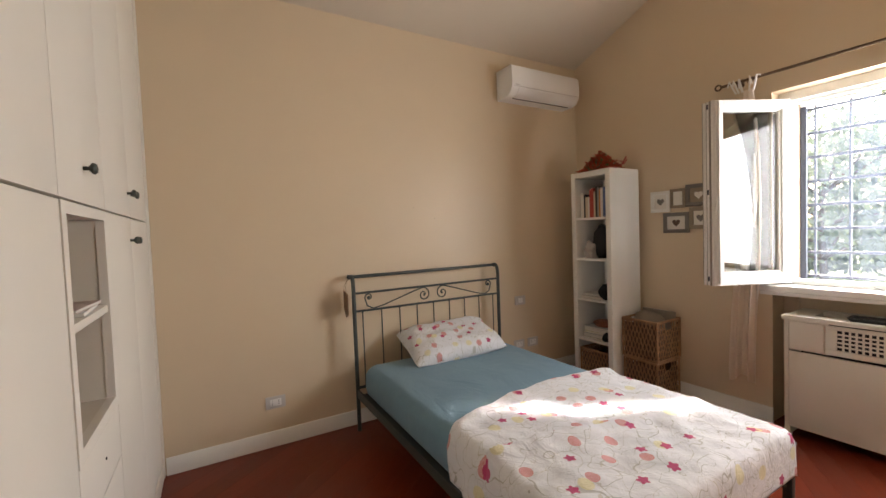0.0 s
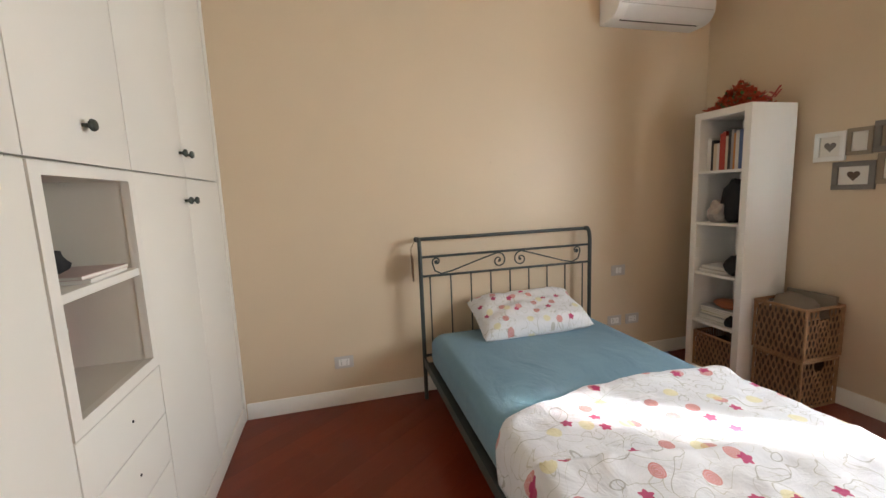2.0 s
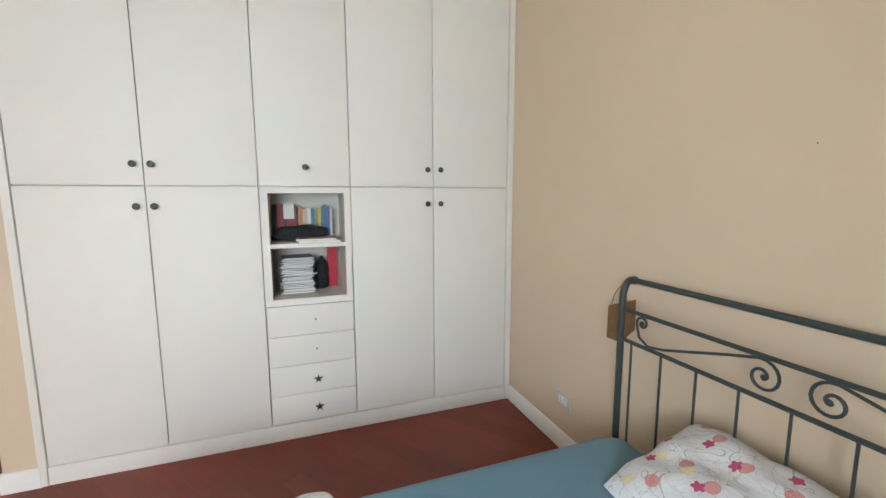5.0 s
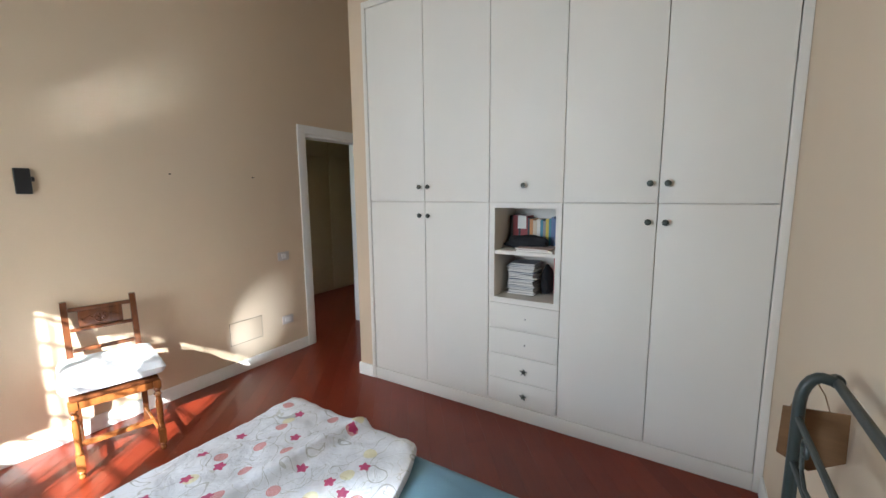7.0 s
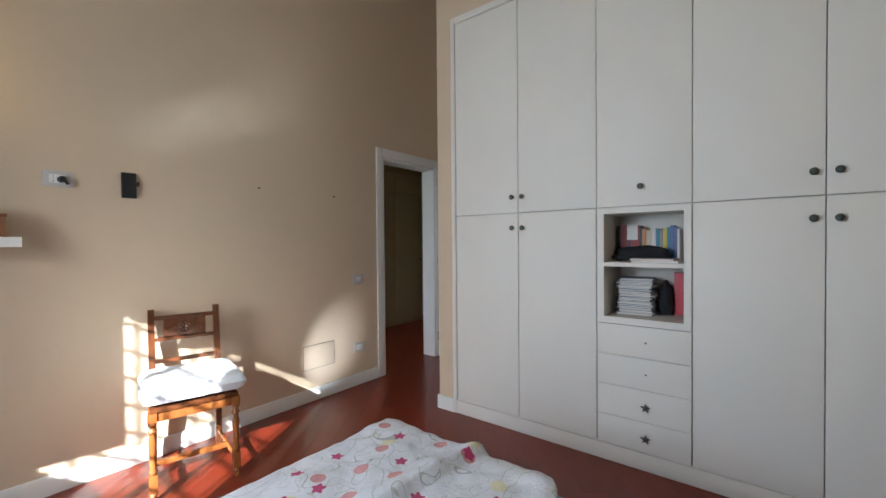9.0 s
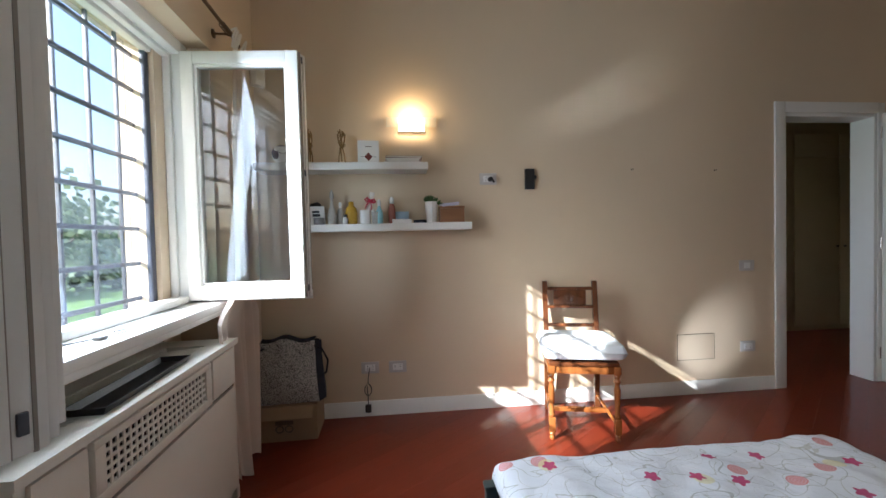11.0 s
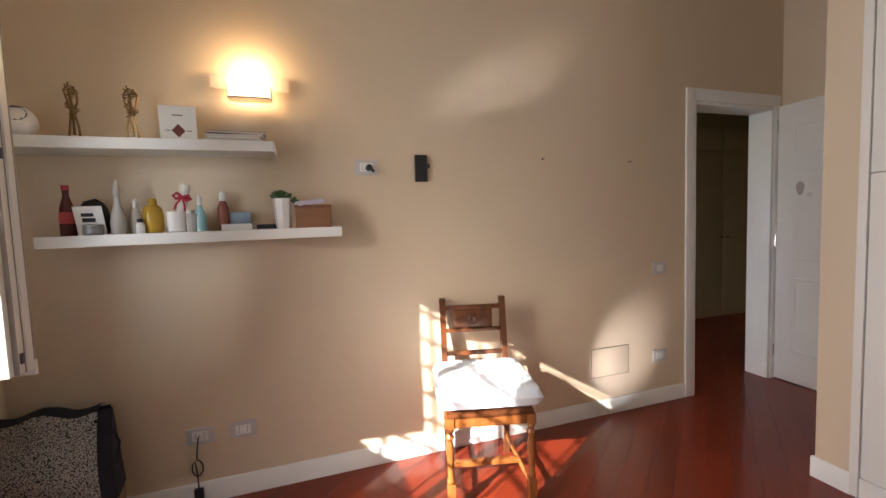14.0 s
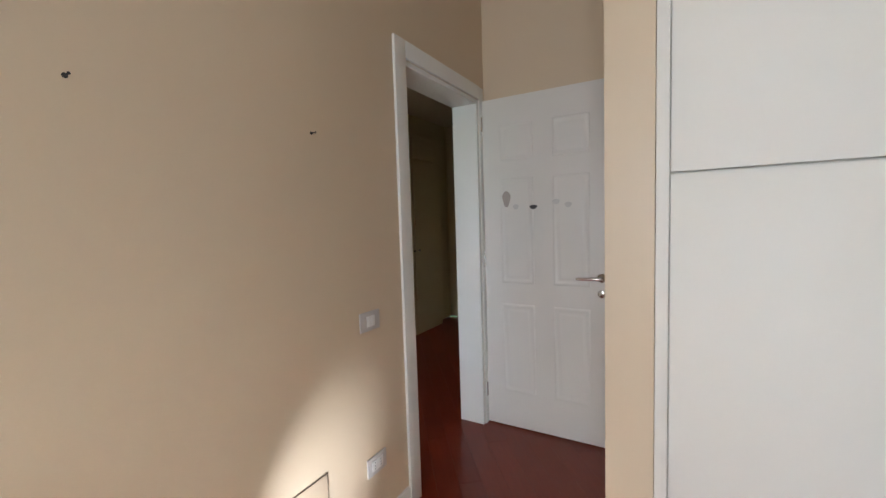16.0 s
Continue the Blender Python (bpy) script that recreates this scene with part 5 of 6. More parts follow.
def basket(name_m, sx, sy, h, label, group, hole=True):
    """A woven basket with a stiff frame: upright strands over a darker liner, plaited rims, a gap for the fingers."""
    b = thing("wicker_basket", label, "basket", name_m, group)
    t = 0.012
    part("liner", boxes((-sx / 2 + t, -sy / 2 + t, 0.004, sx / 2 - t, sy / 2 - t, 0.012), (-sx / 2 + t, -sy / 2 + t, 0.012, -sx / 2 + t + 0.004, sy / 2 - t, h - 0.035), (sx / 2 - t - 0.004, -sy / 2 + t, 0.012, sx / 2 - t, sy / 2 - t, h - 0.035),
                        (-sx / 2 + t + 0.004, -sy / 2 + t, 0.012, sx / 2 - t - 0.004, -sy / 2 + t + 0.004, h - 0.075), (-sx / 2 + t + 0.004, sy / 2 - t - 0.004, 0.012, sx / 2 - t - 0.004, sy / 2 - t, h - 0.075)), M["print"], b)
    rnd = random.Random(int(sx * 1000 + h * 77))
    for ax, (L, off) in (("x", (sx, sy / 2)), ("y", (sy, sx / 2))):
        for sgn in (-1, 1):
            bm = bmesh.new()
            n = int(L / 0.0155)
            for i in range(n):
                u = -L / 2 + (i + 0.5) * L / n
                gap = hole and ax == "x" and abs(u) < 0.035
                top = h - 0.075 if gap else h - 0.006
                pts = []
                for k in range(15):
                    z = 0.006 + (top - 0.006) * k / 14
                    o = sgn * (off - 0.007 + 0.0025 * (1 if (k // 2 + i) % 2 else -1))
                    w = u + 0.0032 * (1 if (k // 2 + i) % 2 else -1) + rnd.uniform(-0.0012, 0.0012)
                    pts.append((w, o, z) if ax == "x" else (o, w, z))
                tube(bm, pts, 0.0046, 5)
            part("woven_side", bm, M["wicker"], b)["kind"] = "stuff"
    for z, r in ((0.008, 0.008), (h - 0.006, 0.009)):
        bm = bmesh.new()
        a, c = sx / 2 - 0.004, sy / 2 - 0.004
        tube(bm, [(-a, -c, z), (a, -c, z), (a, c, z), (-a, c, z), (-a, -c, z)], r, 6)
        part("rim", bm, M["wicker"], b)
    for x in (-1, 1):
        for y in (-1, 1):
            bm = bmesh.new()
            tube(bm, [(x * (sx / 2 - 0.004), y * (sy / 2 - 0.004), 0.004), (x * (sx / 2 - 0.004), y * (sy / 2 - 0.004), h - 0.004)], 0.008, 6)
            part("corner_strand", bm, M["wicker"], b)
    return b


basket(pose(3.295, 2.140, 0.0), 0.290, 0.285, 0.297, "square woven banana-leaf basket, the lower of two beside the bookcase", "wicker baskets")
basket(pose(3.295, 2.140, 0.302, 0, 0, 1), 0.305, 0.295, 0.310, "square woven basket stacked on another beside the bookcase", "wicker baskets")
basket(pose(BX0 + 0.168, (BY0 + BY1) / 2, 0.046), 0.300, 0.300, 0.255, "woven basket in the lowest shelf of the bookcase", "wicker baskets", False)
bm = bmesh.new()
box(bm, -0.010, -0.135, 0.0, 0.010, 0.135, 0.34, bevel=0.004)
single("document_folder", bm, tone("grey_folder", (0.28, 0.24, 0.19), 0.6), "grey-brown folder standing in the top basket", "folder", pose(3.39, 2.145, 0.318, 0, 3))
lump("folded_cloth", pose(3.27, 2.14, 0.515), 0.105, 0.115, 0.085, tone("taupe_cloth", (0.20, 0.16, 0.12), 0.9), "taupe folded cloth heaped in the top basket", "cloth", 4.0, 0.25)


# ---- picture frames on the window wall ----
def picture_frame(y0, y1, z0, z1, frame_c, mat_c, heart_c, label, heart):
    p = thing("picture_frame", label, "picture frame", WALL @ pose(0, (y0 + y1) / 2, (z0 + z1) / 2), "picture frames on the wall")
    w, h = abs(y1 - y0) / 2, abs(z1 - z0) / 2
    f = min(w, h) * 0.36
    part("frame", boxes((-0.018, -w, -h, -0.001, w, -h + f), (-0.018, -w, h - f, -0.001, w, h), (-0.018, -w, -h + f, -0.001, -w + f, h - f), (-0.018, w - f, -h + f, -0.001, w, h - f), bevel=0.0015), frame_c, p)
    part("mount", boxes((-0.008, -w + f, -h + f, -0.002, w - f, h - f)), mat_c, p)
    if heart:
        bm = bmesh.new()
        s = min(w, h) * 0.025
        pts = []
        for k in range(28):
            t = math.tau * k / 28
            pts.append((16 * math.sin(t) ** 3 * s * 0.95, (13 * math.cos(t) - 5 * math.cos(2 * t) - 2 * math.cos(3 * t) - math.cos(4 * t)) * s))
        prism(bm, pts, "x", -0.0095, -0.0085)
        part("heart", bm, heart_c, p, "printed heart shape")


grey_f, taupe_f, white_f = tone("grey_frame", (0.20, 0.18, 0.16), 0.6), tone("taupe_frame", (0.31, 0.25, 0.18), 0.6), M["white"]
picture_frame(-0.756, -0.912, 1.438, 1.606, white_f, M["paper"], grey_f, "white wooden picture frame with a grey heart", True)
picture_frame(-0.915, -1.030, 1.465, 1.612, taupe_f, M["paper"], grey_f, "small taupe wooden picture frame with a pale card", False)
picture_frame(-1.033, -1.215, 1.470, 1.635, grey_f, taupe_f, M["paper"], "dark grey wooden picture frame with a pale heart", True)
picture_frame(-0.858, -1.055, 1.272, 1.430, grey_f, M["paper"], M["print"], "dark grey wooden picture frame with a dark heart", True)
picture_frame(-1.058, -1.215, 1.300, 1.462, taupe_f, M["paper"], grey_f, "taupe wooden picture frame with a grey heart", True)

# ---- switches, sockets and small wall fittings ----
def wall_plate(m, kind, label, plug=False):
    """A grey plate with white modules; local x along the wall, y out of it, z up."""
    s = thing("wall_socket" if kind == "socket" else "light_switch", label, "socket" if kind == "socket" else "switch", m, "sockets and switches")
    part("plate", boxes((-0.060, 0.0, -0.040, 0.060, 0.008, 0.040), bevel=0.004), M["grey_plastic"], s)
    if kind == "switch":
        for x in (-0.013, 0.013):
            part("rocker", boxes((x - 0.0115, 0.008, -0.022, x + 0.0115, 0.0115, 0.022), bevel=0.002), M["plastic"], s)
    else:
        part("insert", boxes((-0.034, 0.008, -0.022, 0.034, 0.0105, 0.022), bevel=0.002), M["plastic"], s)
        bm = bmesh.new()
        for x in (-0.018, 0.018):
            for z in (-0.012, 0.0, 0.012):
                lathe(bm, [(0.0025, 0), (0.0025, 0.0006)], 8, pose(x, 0.0106, z, -90))
        part("pin_holes", bm, M["black_plastic"], s)
    return s


NORTH = Matrix.Rotation(math.pi, 4, "Z")
for x, z, k, lab in ((0.614, 0.285, "socket", "grey wall socket beside the bed"), (2.675, 0.711, "switch", "grey light switch beside the headboard"),
                     (2.650, 0.318, "socket", "grey wall socket by the bookcase"), (2.810, 0.318, "socket", "grey wall socket by the bookcase")):
    wall_plate(pose(x, BED_Y - 0.0005, z) @ NORTH, k, lab)
for x, z, k, lab in ((0.037, 0.945, "switch", "grey light switch beside the doorway"), (0.031, 0.336, "socket", "grey wall socket beside the doorway"),
                     (2.655, 0.328, "socket", "grey wall socket under the shelves"), (2.842, 0.330, "socket", "grey wall socket with a hanging lead"), (1.995, 1.608, "socket", "grey wall socket high on the wall with a black plug")):
    wall_plate(pose(x, CHAIR_Y + 0.0005, z), k, lab)

bm = bmesh.new()
lathe(bm, [(0.018, 0), (0.018, 0.02), (0.013, 0.036), (0.008, 0.038)], 12, pose(1.982, CHAIR_Y + 0.011, 1.605, -90))
tube(bm, [(1.980, CHAIR_Y + 0.040, 1.605), (1.968, CHAIR_Y + 0.045, 1.590), (1.962, CHAIR_Y + 0.04, 1.582)], 0.008, 8)
single("plug", bm, M["black_plastic"], "black plug in the high wall socket", "plug")

c = thing("hanging_cable", "short black lead hanging from a wall socket", "cable", pose(2.846, CHAIR_Y, 0))
bm = bmesh.new()
loop_pts = [(0, 0.012, 0.33), (0.0, 0.028, 0.33), (0.004, 0.03, 0.30), (0.01, 0.028, 0.26), (0.012, 0.026, 0.225)]
loop_pts += [(0.012 - 0.024 * math.sin(a), 0.026, 0.185 + 0.04 * math.cos(a)) for a in (0.4, 1.2, 2.0, 2.8, 3.6, 4.4, 5.2, 5.9)]
loop_pts += [(0.018, 0.028, 0.20), (0.014, 0.026, 0.14), (0.013, 0.026, 0.085)]
tube(bm, loop_pts, 0.0035, 6)
part("lead", bm, M["black_plastic"], c)
part("plug_end", boxes((-0.006, 0.016, 0.03, 0.034, 0.036, 0.085), bevel=0.006), M["black_plastic"], c)

t = thing("wall_thermostat", "small black wall-mounted device", "wall device", pose(1.700, CHAIR_Y + 0.0005, 1.604))
part("body", boxes((-0.034, 0, -0.072, 0.034, 0.024, 0.072), bevel=0.005), M["black_plastic"], t)
bm = bmesh.new()
lathe(bm, [(0.014, 0), (0.014, 0.012), (0.010, 0.014)], 12, pose(-0.034, 0.012, 0.012, 0, -90))
part("dial", bm, M["black_plastic"], t)

for x, z in ((0.936, 1.668), (0.289, 1.658)):
    bm = bmesh.new()
    lathe(bm, [(0.006, 0), (0.005, 0.002), (0.0022, 0.003), (0.002, 0.02), (0.0035, 0.021)], 8, pose(x, CHAIR_Y + 0.0003, z, -90))
    single("nail", bm, M["shade_dark"], "bare nail in the beige wall", "nail", group="nails")

a, b2, z0, z1 = 0.299, 0.597, 0.254, 0.447
h = thing("access_panel", "flush square access panel painted like the wall", "access panel", pose(0, CHAIR_Y, 0))
part("cover", boxes((a + 0.003, 0.0005, z0 + 0.003, b2 - 0.003, 0.004, z1 - 0.003), bevel=0.001), M["wall"], h)
part("joint", boxes((a, 0.0004, z0, a + 0.003, 0.0025, z1), (b2 - 0.003, 0.0004, z0, b2, 0.0025, z1), (a, 0.0004, z1 - 0.003, b2, 0.0025, z1), (a, 0.0004, z0, b2, 0.0025, z0 + 0.003)), M["print"], h, "dark joint line")


for x, z in ((1.838, 1.455), (1.661, 1.537)):
    bm = bmesh.new()
    lathe(bm, [(0.0026, 0), (0.0022, 0.0008), (0.001, 0.001)], 7, pose(x, BED_Y - 0.0003, z, 90))
    single("filled_hole", bm, M["card"], "tiny brown filled nail hole in the bed wall", "nail hole", group="nail holes")


def motion_sensor():
    """A small alarm sensor set across the corner; local y points out into the room."""
    s = thing("motion_sensor", "small white alarm sensor high in the room corner", "motion sensor", pose(3.500, -0.585, 2.215, 0, 0, 45))
    bm = bmesh.new()
    prism(bm, [(-0.042, -0.030), (0.042, -0.030), (0.042, 0.010), (0.028, 0.024), (-0.028, 0.024), (-0.042, 0.010)], "z", 0.0, 0.150)
    part("body", bm, M["plastic"], s)
    part("sensor_lens", boxes((-0.022, 0.0245, 0.030, 0.022, 0.030, 0.085), bevel=0.003), M["inside"], s, "ribbed plastic sensor lens")
    part("status_light", boxes((-0.004, 0.0245, 0.115, 0.004, 0.027, 0.123), bevel=0.001), M["grey_plastic"], s)


motion_sensor()


# ---- wall lamp ----
def wall_lamp():
    w = thing("wall_lamp", "lit wall lamp with warm glass on a wider frosted pane", "wall lamp", pose(2.52, CHAIR_Y, 1.905))
    part("bracket", boxes((-0.05, 0.001, 0.02, 0.05, 0.012, 0.10), bevel=0.003), M["chrome"], w)
    part("frosted_pane", boxes((-0.170, 0.022, 0.055, 0.170, 0.028, 0.120), bevel=0.002), M["frost"], w, "frosted glass strip")
    part("metal_rim", boxes((-0.088, 0.030, -0.006, 0.088, 0.115, 0.002), (-0.094, 0.040, 0.0, -0.088, 0.075, 0.06), (0.088, 0.040, 0.0, 0.094, 0.075, 0.06)), M["chrome"], w)
    bm = bmesh.new()
    ring = [(-0.085, 0.108)] + [(-0.085 + 0.17 * k / 8, 0.108 + 0.010 * math.sin(math.pi * k / 8)) for k in range(1, 8)] + [(0.085, 0.108), (0.085, 0.102), (-0.085, 0.102)]
    prism(bm, ring, "z", 0.004, 0.085)
    part("lit_glass", bm, M["lamp_glow"], w, "glowing warm glass")


wall_lamp()


# ---- wall shelves with their things ----
SF = -0.435


def wall_shelf(x0, x1, z, label):
    s = thing("wall_shelf", label, "shelf", pose(0, 0, 0), "wall shelves")
    part("board", boxes((x0, CHAIR_Y + 0.001, z - 0.046, x1, SF, z), bevel=0.003), M["white"], s)


wall_shelf(2.148, 3.300, 1.306, "lower white floating shelf crowded with small things")
wall_shelf(2.425, 3.500, 1.694, "upper white floating shelf with cards and ornaments")
L1, L2 = 1.3062, 1.6942


def bottle(name, x, y, z, prof, mat, cap_prof, cap_mat, label, category="bottle"):
    b = thing(name, label, category, pose(x, y, z))
    part("body", lathe(bmesh.new(), prof, 16), mat, b)
    if cap_prof:
        part("cap", lathe(bmesh.new(), cap_prof, 14), cap_mat, b)


bottle("spray_bottle", 2.745, -0.50, L1, [(0.020, 0), (0.024, 0.004), (0.024, 0.06), (0.020, 0.085), (0.010, 0.105), (0.009, 0.115)], tone("aqua_plastic", (0.32, 0.58, 0.62), 0.3), [(0.011, 0.115), (0.011, 0.14), (0.008, 0.155), (0.004, 0.158)], M["plastic"], "pale aqua spray bottle with a white cap")
bottle("dark_bottle", 3.225, -0.52, L1, [(0.026, 0), (0.027, 0.01), (0.027, 0.09), (0.022, 0.12), (0.011, 0.16), (0.011, 0.185)], tone("dark_red_bottle", (0.09, 0.015, 0.015), 0.2), [(0.013, 0.185), (0.013, 0.205), (0.004, 0.206)], tone("red_cap", (0.40, 0.03, 0.03), 0.4), "dark glass drinks bottle with a red band")
part("label_band", lathe(bmesh.new(), [(0.0274, 0.050), (0.0280, 0.051), (0.0280, 0.094), (0.0270, 0.096)], 16), M["red_cap"], bpy.data.objects["dark_bottle"], "red paper band")
bottle("glass_bottle", 3.045, -0.50, L1, [(0.022, 0), (0.028, 0.01), (0.030, 0.05), (0.022, 0.09), (0.012, 0.12), (0.010, 0.16)], tone("clear_grey_glass", (0.50, 0.48, 0.44), 0.12), [(0.006, 0.16), (0.014, 0.175), (0.012, 0.20), (0.003, 0.225)], tone("clear_grey_glass", (0.50, 0.48, 0.44), 0.12), "clear perfume bottle with a tall stopper")
bottle("scent_bottle", 3.00, -0.55, L1, [(0.024, 0), (0.028, 0.03), (0.024, 0.07), (0.010, 0.11)], tone("pale_bottle", (0.60, 0.58, 0.52), 0.2), [(0.008, 0.11), (0.010, 0.14), (0.003, 0.15)], M["plastic"], "small pale scent bottle")
bm = bmesh.new()
lathe(bm, [(0.030, 0), (0.038, 0.012), (0.040, 0.07), (0.034, 0.105), (0.018, 0.12), (0.016, 0.145), (0.012, 0.147)], 12)
single("yellow_bottle", bm, tone("ochre_glass", (0.50, 0.30, 0.03), 0.25), "ochre yellow squat bottle on the shelf", "bottle", pose(2.925, -0.51, L1))


bottle("amber_bottle", 2.665, -0.565, L1, [(0.021, 0), (0.024, 0.004), (0.024, 0.10), (0.016, 0.125), (0.012, 0.135)], tone("rose_brown_bottle", (0.30, 0.10, 0.07), 0.25), [(0.015, 0.136), (0.015, 0.165), (0.009, 0.178), (0.003, 0.180)], M["plastic"], "rose-brown lotion bottle with a white cap")
bottle("drop_bottle", 2.958, -0.462, L1, [(0.014, 0), (0.016, 0.003), (0.016, 0.020), (0.016, 0.034), (0.010, 0.045)], M["plastic"], [(0.010, 0.046), (0.011, 0.060), (0.004, 0.062)], M["black_plastic"], "tiny white drop bottle with a black cap")
bm = bmesh.new()
lathe(bm, [(0.022, 0), (0.027, 0.004), (0.030, 0.078), (0.028, 0.078), (0.025, 0.010), (0.004, 0.009)], 16)
single("tumbler", bm, tone("smoky_glass", (0.40, 0.38, 0.35), 0.12), "small smoky glass tumbler on the shelf", "tumbler", pose(2.772, -0.500, L1))
lump("black_case", pose(3.160, -0.578, L1), 0.060, 0.030, 0.090, M["black_plastic"], "rounded black case at the back of the shelf", "case", 6.0, 0.10)


def mug(x, y, z):
    m = thing("mug", "white china mug holding a rolled paper", "mug", pose(x, y, z))
    bm = bmesh.new()
    lathe(bm, [(0.030, 0), (0.036, 0.004), (0.037, 0.088), (0.034, 0.088), (0.033, 0.008), (0.004, 0.007)], 20)
    part("cup", bm, M["plastic"], m)
    part("mug_handle", tube(bmesh.new(), [(-0.036, 0, 0.07), (-0.056, 0, 0.066), (-0.06, 0, 0.045), (-0.054, 0, 0.025), (-0.036, 0, 0.02)], 0.005, 8), M["plastic"], m)


mug(2.832, -0.49, L1)
p = thing("paper_scroll", "rolled white paper tied with a red ribbon in the mug", "paper scroll", pose(2.832, -0.49, L1 + 0.0085, -6, -14, 0))
part("roll", tube(bmesh.new(), [(0, 0, 0), (0, 0, 0.20)], 0.017, 14), M["paper"], p)
bm = bmesh.new()
tube(bm, [(0.0175 * math.cos(q), 0.0175 * math.sin(q), 0.145) for q in (math.tau * k / 14 for k in range(15))], 0.006, 6)
for s in (-1, 1):
    tube(bm, [(0, 0.018, 0.145), (s * 0.022, 0.026, 0.160), (s * 0.034, 0.022, 0.145), (s * 0.020, 0.024, 0.134), (0, 0.019, 0.145)], 0.006, 6)
    tube(bm, [(0, 0.02, 0.145), (s * 0.015, 0.026, 0.115), (s * 0.02, 0.024, 0.09)], 0.004, 5)
part("ribbon", bm, tone("scroll_ribbon", (0.42, 0.02, 0.05), 0.5), p, "dark red ribbon bow")

bm = bmesh.new()
box(bm, -0.011, 0, 0, 0.011, 0.09, 0.095, bevel=0.002)
single("paper_block", bm, M["paper"], "small block of white paper behind the mug", "paper", pose(2.785, -0.57, L1))

k = thing("card_holder", "white leaning photo card with dark print", "card", pose(3.135, -0.50, L1, -12, 0, -8))
part("card_sheet", boxes((-0.052, 0, 0, 0.052, 0.004, 0.12), bevel=0.001), M["plastic"], k)
part("print_bar", boxes((-0.022, 0.004, 0.055, 0.026, 0.0052, 0.072), (-0.018, 0.004, 0.078, 0.026, 0.0052, 0.092)), M["black_plastic"], k, "dark bars of print")
bottle("jar", 3.12, -0.462, L1, [(0.030, 0), (0.034, 0.006), (0.034, 0.026), (0.030, 0.032)], tone("grey_tin", (0.34, 0.34, 0.36), 0.3, 0.5), [(0.034, 0.032), (0.034, 0.042), (0.030, 0.044)], tone("grey_tin", (0.34, 0.34, 0.36), 0.3, 0.5), "small round grey tin", "tin")

for x, y, z, dims, rz, mat, lab in ((2.60, -0.51, L1, (0.125, 0.055, 0.028), 2, M["plastic"], "flat white carton on the shelf"), (2.61, -0.585, L1, (0.115, 0.02, 0.083), 4, tone("blue_carton", (0.30, 0.40, 0.50), 0.5), "upright pale blue carton on the shelf"), (2.48, -0.53, L1, (0.08, 0.05, 0.022), -12, M["cloth_navy"], "dark blue pouch on the shelf")):
    bm = bmesh.new()
    box(bm, -dims[0] / 2, -dims[1] / 2, 0, dims[0] / 2, dims[1] / 2, dims[2], bevel=0.003)
    single("carton", bm, mat, lab, "box", pose(x, y, z, 0, 0, rz))


def planter():
    p = thing("potted_plant", "small succulent in a tapered white pot", "plant", pose(2.405, -0.50, L1))
    bm = bmesh.new()
    lathe(bm, [(0.029, 0), (0.033, 0.006), (0.044, 0.138), (0.040, 0.138), (0.038, 0.128), (0.004, 0.125)], 8)
    part("pot", bm, M["plastic"], p)
    rnd = random.Random(6)
    lm = bmesh.new()
    for cx, cz, n in ((0.012, 0.162, 24), (-0.030, 0.148, 14)):
        for i in range(n):
            a, e = rnd.uniform(0, 6.28), rnd.uniform(-0.1, 1.3)
            d = Vector((math.cos(a) * math.cos(e), math.sin(a) * math.cos(e), math.sin(e)))
            c0 = Vector((cx, 0, cz - 0.025))
            w = d.orthogonal().normalized() * 0.007
            tube(lm, [c0, c0 + d * 0.02, c0 + d * 0.036, c0 + d * 0.046], [0.003, 0.006, 0.006, 0.0015], 5)
    part("leaf_cluster", lm, M["leaf_dark"], p)


planter()
b = thing("wooden_box", "small brown wooden box on the shelf", "box", pose(2.272, -0.515, L1))
part("body", boxes((-0.080, -0.055, 0, 0.080, 0.055, 0.090), bevel=0.003), M["wood_box"], b)
part("lid", boxes((-0.082, -0.057, 0.091, 0.082, 0.057, 0.106), bevel=0.003), M["wood_box"], b)
bm = bmesh.new()
box(bm, -0.060, -0.030, 0, 0.060, 0.030, 0.022, bevel=0.004)
single("small_packet", bm, tone("lilac_packet", (0.62, 0.58, 0.70), 0.5), "small white and lilac packet on the wooden box", "packet", pose(2.285, -0.50, L1 + 0.1075, 0, 7, 18))

# upper shelf
k = thing("greeting_card", "white folded card with a dark red diamond", "card", pose(2.805, -0.515, L2, -6, 0, 4))
part("card_sheet", boxes((-0.068, 0, 0, 0.068, 0.003, 0.150)), M["paper"], k)
bm = bmesh.new()
prism(bm, [(-0.026, 0.048), (0, 0.020), (0.026, 0.048), (0, 0.076)], "y", 0.003, 0.0042)
part("diamond", bm, tone("dark_red_print", (0.16, 0.03, 0.02), 0.6), k, "dark red diamond print")
part("print_bar", boxes((-0.05, 0.003, 0.0465, -0.03, 0.0042, 0.0495), (0.03, 0.003, 0.0465, 0.05, 0.0042, 0.0495), (-0.02, 0.003, 0.110, 0.02, 0.0042, 0.114)), M["print"], k, "thin bars of print")
hh = stack(pose(2.585, -0.52, L2), 4, 0.235, 0.14, [("mag_white", (0.66, 0.64, 0.60)), ("mag_white", (0.66, 0.64, 0.60)), ("mag_pink", (0.60, 0.45, 0.42)), ("mag_brown", (0.10, 0.05, 0.035))], "papers on the upper shelf", "thin booklet lying on the upper shelf", 8, (0.009, 0.013))


